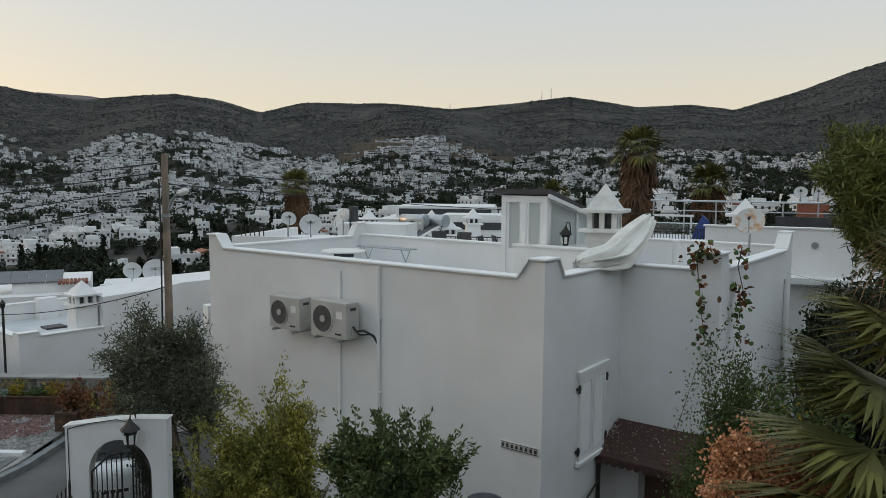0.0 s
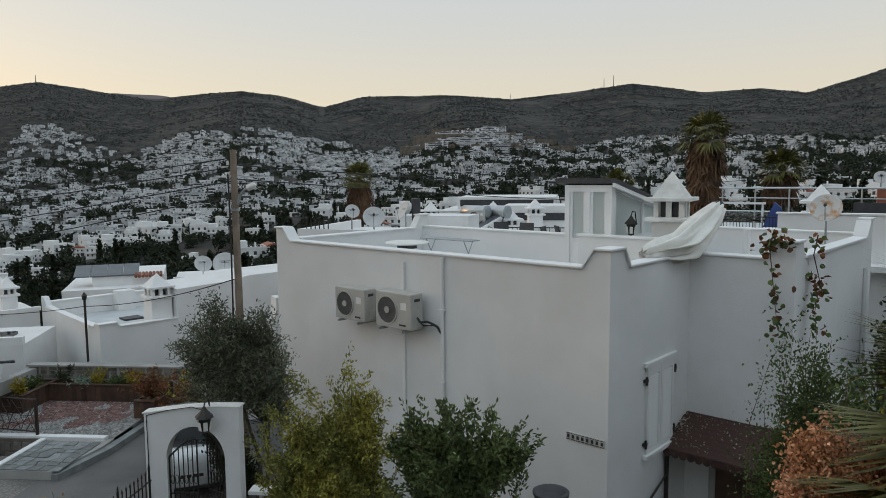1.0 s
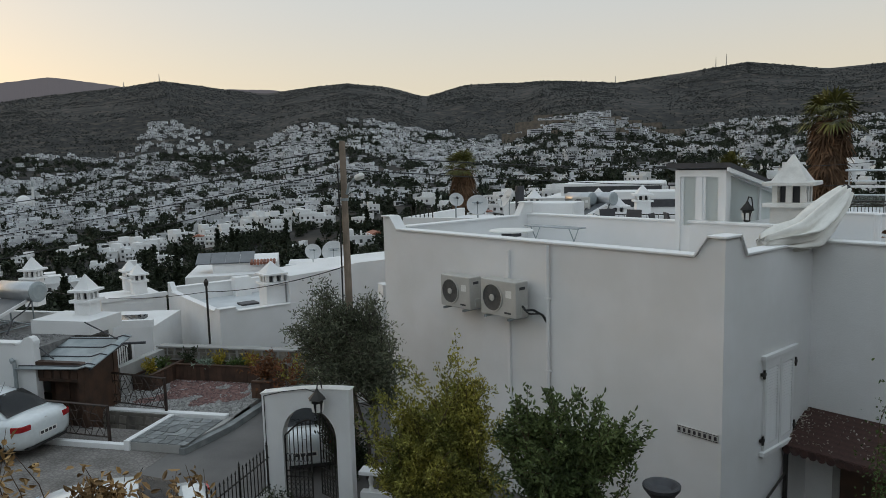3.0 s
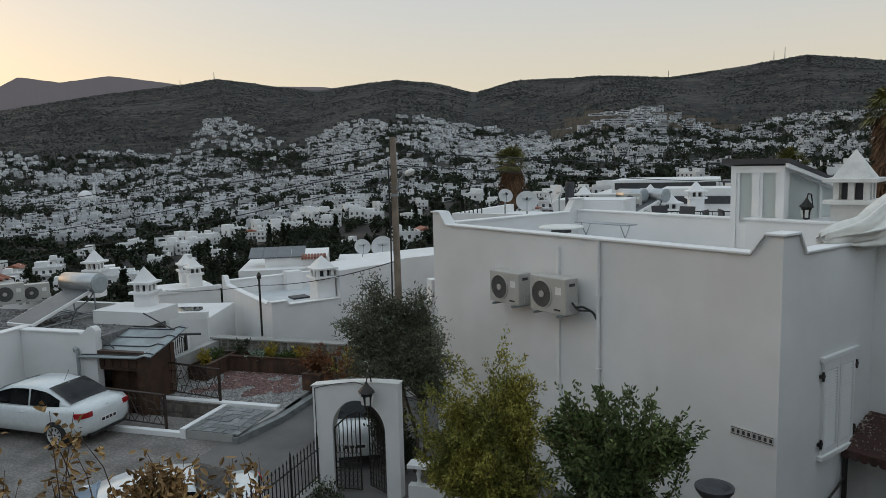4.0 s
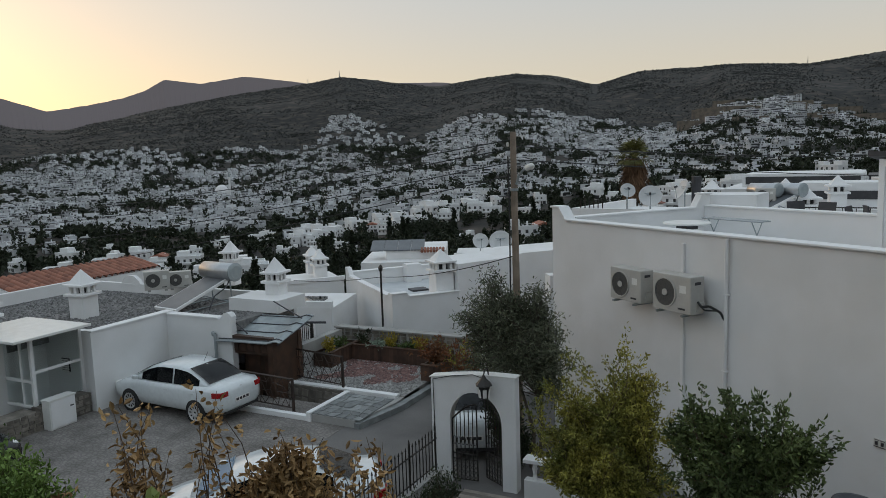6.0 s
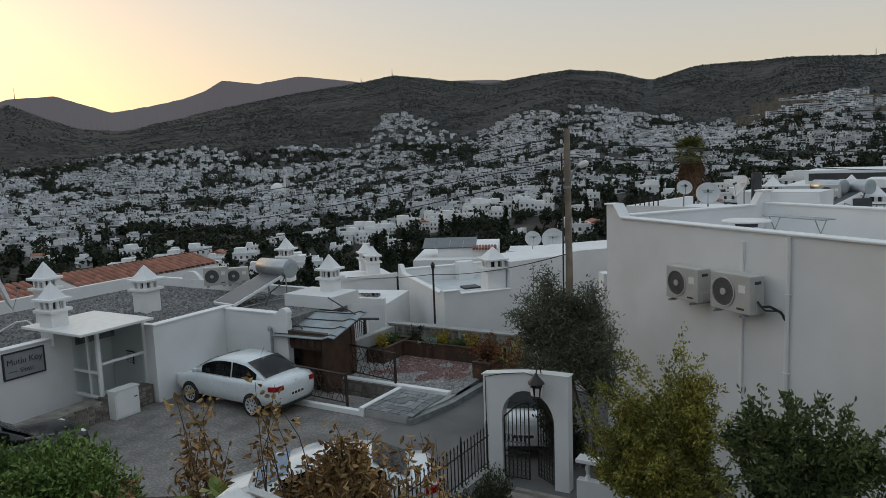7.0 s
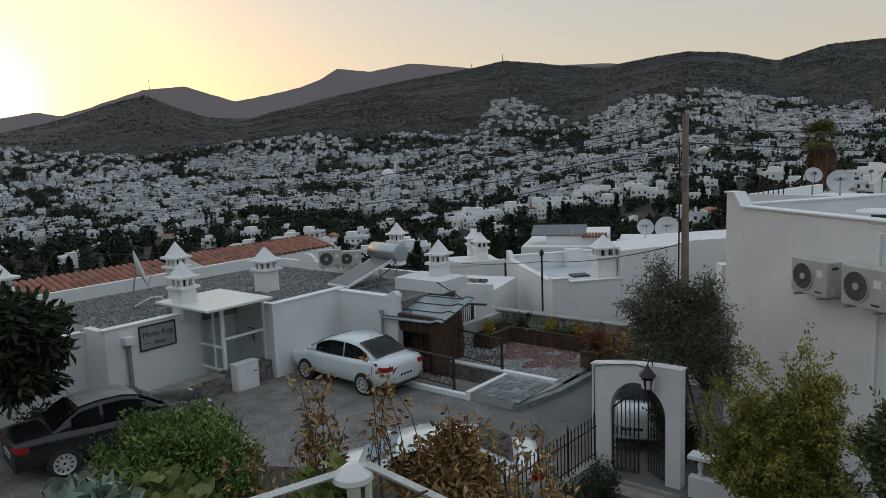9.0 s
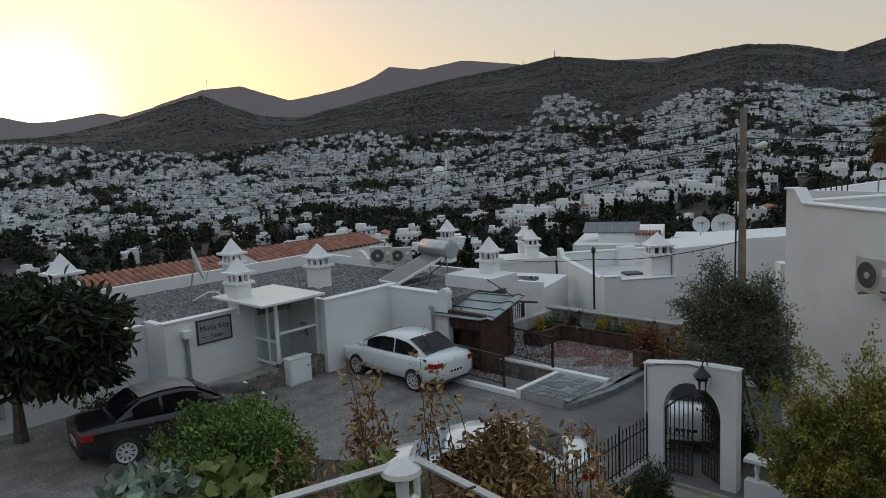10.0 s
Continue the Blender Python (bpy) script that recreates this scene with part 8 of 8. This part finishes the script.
part("rail", rod(bmesh.new(), (0.1, 4.9, -1.98), (4.1, 4.9, -1.98), 0.02, seg=6), black_iron, t)
first = terrace_chair(pose(0.0, 24.0, -2.58, 0, 0, 20), dark_plastic, "dark wicker-style chair on the neighbouring terrace")
copy_thing(first, pose(0.55, 23.6, -2.58, 0, 0, -30))
copy_thing(first, pose(1.5, 22.2, -2.58, 0, 0, 70))
copy_thing(first, pose(1.95, 22.6, -2.58, 0, 0, 100))
solid("cushion", boxed(-0.2, 0.2, -0.2, 0.2, 0, 0.12, bevel=0.04), red_cloth, pose(0.1, 22.6, -2.18, 0, 0, 20), "red cushion on a terrace chair", "cushion")

# white terrace house at the back, with glass railing, dish and lamp
RM = pose(7.0, 21.0, 0, 0, 0, -24.7)
t = thing("terraced_house", RM, "white terrace house with pale rendered parapet wall", "house")
part("wall", boxed(0.6, 7.5, -0.2, 0.0, -7.5, -1.2), white_wall, t)
part("coping", boxed(0.55, 7.5, -0.24, 0.05, -1.2, -1.15, bevel=0.01), white_trim, t)
part("ledge", boxed(2.6, 7.5, -0.9, -0.2, -2.6, -2.45), white_wall, t)
part("roof_floor", boxed(-1.5, 7.5, 0.0, 5.0, -2.0, -1.8), roof_floor, t)
part("low_wall", boxed(-1.5, 0.6, -0.2, 0.0, -7.5, -1.65), white_wall, t)
part("vent", lathe([(0.01, 0), (0.09, 0), (0.09, 0.03), (0.01, 0.03)], 14, Matrix.Translation((3.4, -0.2, -1.62)) @ Matrix.Rotation(math.pi / 2, 4, 'X')), galvanised, t)
lantern(RM @ pose(4.35, -0.46, -2.12), 0.8)
chimney(RM @ pose(1.6, 0.55, -1.8), 0.72, 0.55, 0.24, 0.44, 1.35)
t = thing("glass_railing", RM, "steel-posted terrace railing with pale top rail", "railing")
for k in range(9):
    part("post", rod(bmesh.new(), (-1.2 + 0.95 * k, 2.2, -1.8), (-1.2 + 0.95 * k, 2.2, -0.55), 0.025, seg=8), steel, t)
part("top_rail", rod(bmesh.new(), (-1.3, 2.2, -0.54), (6.5, 2.2, -0.54), 0.03, seg=8), steel, t)
part("mid_rail", rod(bmesh.new(), (-1.3, 2.2, -0.85), (6.5, 2.2, -0.85), 0.015, seg=8), steel, t)
t = thing("black_railing", RM, "low black iron railing on the terrace edge", "railing")
for k in range(24):
    part("bar", rod(bmesh.new(), (-1.4 + 0.085 * k, -0.1, -1.65), (-1.4 + 0.085 * k, -0.1, -1.3), 0.009, seg=5), black_iron, t)
part("rail", rod(bmesh.new(), (-1.45, -0.1, -1.3), (0.62, -0.1, -1.3), 0.016, seg=6), black_iron, t)
solid("sofa", box(boxed(-0.7, 0.7, -0.3, 0.3, 0, 0.42, bevel=0.05), -0.7, 0.7, 0.2, 0.34, 0.42, 0.85), dark_plastic, RM @ pose(3.1, 1.6, -1.8), "dark wicker sofa on the terrace", "sofa")
copy_thing(first, RM @ pose(4.4, 1.3, -1.8, 0, 0, 120))
copy_thing(first, RM @ pose(4.1, 1.9, -1.8, 0, 0, 30))
t = thing("canopy_frame", RM, "white canopy rail on slim posts", "canopy")
part("beam", boxed(-1.2, 0.2, 0.6, 0.7, -0.98, -0.92), white_trim, t)
for x in (-1.1, 0.1):
    part("post", boxed(x, x + 0.05, 0.62, 0.68, -1.8, -0.98), white_trim, t)
solid("pool_cover", boxed(-0.9, 0.9, -0.5, 0.5, 0, 0.06, bevel=0.01), pane_glass, RM @ pose(-0.4, 0.8, -1.35, 12, 0, 0), "glass roof panel with pale reflections", "panel")
solid("tarpaulin", prism([(-0.25, 0), (0.25, 0), (0.2, 0.55), (0.02, 0.7), (-0.2, 0.2)], -0.1, 0.1, m=UPRIGHT), blue_cloth, RM @ pose(0.45, 0.3, -1.6), "bright blue folded tarpaulin", "tarpaulin")
dish(HM @ pose(1.0, 8.3, -1.75, 0, 0, 8), 0.34, "weathered satellite dish with orange rust stains", 0.85, orange_rust, True)
solid("wall_cabinet", boxed(0, 0.9, 0, 0.5, 0, 0.5, bevel=0.02), rust_red, RM @ pose(3.0, 3.2, -1.05), "red-brown cabinet on the far terrace", "cabinet")
dish(RM @ pose(3.1, 4.0, -1.2, 0, 0, 0), 0.2, mast=0.95)
dish(RM @ pose(3.6, 4.0, -1.2, 0, 0, 0), 0.2, mast=0.95)
# dark hedge between the roofs
tips = blob_points(rng, 120, (-4.6, 18.6, -3.6), (1.0, 0.8, 0.9), 0.2, 7)
plant("hedge", (-4.6, 18.6, -7), tips, dark_leaf, 40, 0.12, 0.06, "dark green bushy hedge behind the house", "hedge", bark, 0.02, 0.12, 0.4, 0.2, rng)
t = thing("white_house", pose(-6.2, 19.5, 0, 0, 0, 35), "low white wall with parapet behind the olive tree", "house")
part("wall", boxed(-2.2, 2.0, 0, 0.25, -7, -4.0), white_wall, t)
part("pier", boxed(-0.2, 0.4, -0.1, 0.35, -7, -3.4), white_wall, t)
solid("red_disc_fan", lathe([(0.01, 0), (0.3, 0), (0.3, 0.12), (0.01, 0.12)], 20, Matrix.Rotation(math.pi / 2, 4, 'X')), rust_red, pose(-6.4, 30.0, -3.15), "round red-brown fan housing on a far roof", "fan")
ac_unit(pose(-5.3, 30.0, -3.5), 0.7, 0.6, 0.3, "cream air conditioner unit on a far roof", arms=False)
t = thing("white_house", pose(-7.3, 30.1, 0), "white roof with railing carrying outdoor units", "house")
part("wall", boxed(0, 4, 0, 4, -9, -3.56), white_wall, t)

# ---- unseen balcony and house behind the eye, the wall added to bounce light ----
t = thing("own_house", Matrix(), "unseen white house wall added for bounce light, and balcony slab", "house")
part("wall", boxed(-3, 3, -2.2, -1.9, -7, 1.0), white_wall, t)
part("balcony_slab", boxed(-1.5, 1.5, -1.9, 0.35, -1.75, -1.55), concrete, t)

# masts on the ridge
for a, r, h in ((-7.6, 2585, 34), (-8.3, 2590, 40), (33.6, 2590, 26), (36.0, 2585, 20), (59.9, 2590, 60), (-0.5, 2590, 24)):
    x, y = -r * math.sin(radians(a)), r * math.cos(radians(a))
    t = thing("radio_mast", Matrix.Translation((x, y, land(a, r) - 2)), "thin lattice radio mast on the ridge", "mast", "radio masts")
    part("mast", rod(bmesh.new(), (0, 0, 0), (0, 0, h), 1.6, 0.7, 6), concrete, t)
t = thing("mosque", pose(-640, 690, land(42.85, 941) - 1), "small white mosque with slim minaret", "mosque")
part("hall", boxed(-9, 9, -9, 9, -4, 8), white_wall, t)
part("dome", lathe([(8.5, 8), (8, 11), (6, 14), (3, 16), (0.1, 16.6)], 20), white_trim, t)
part("minaret", rod(bmesh.new(), (13, 0, -4), (13, 0, 26), 1.5, 1.2, 10), white_wall, t)
part("minaret_cap", rod(bmesh.new(), (13, 0, 26), (13, 0, 33), 1.6, 0.05, 10), galvanised, t)
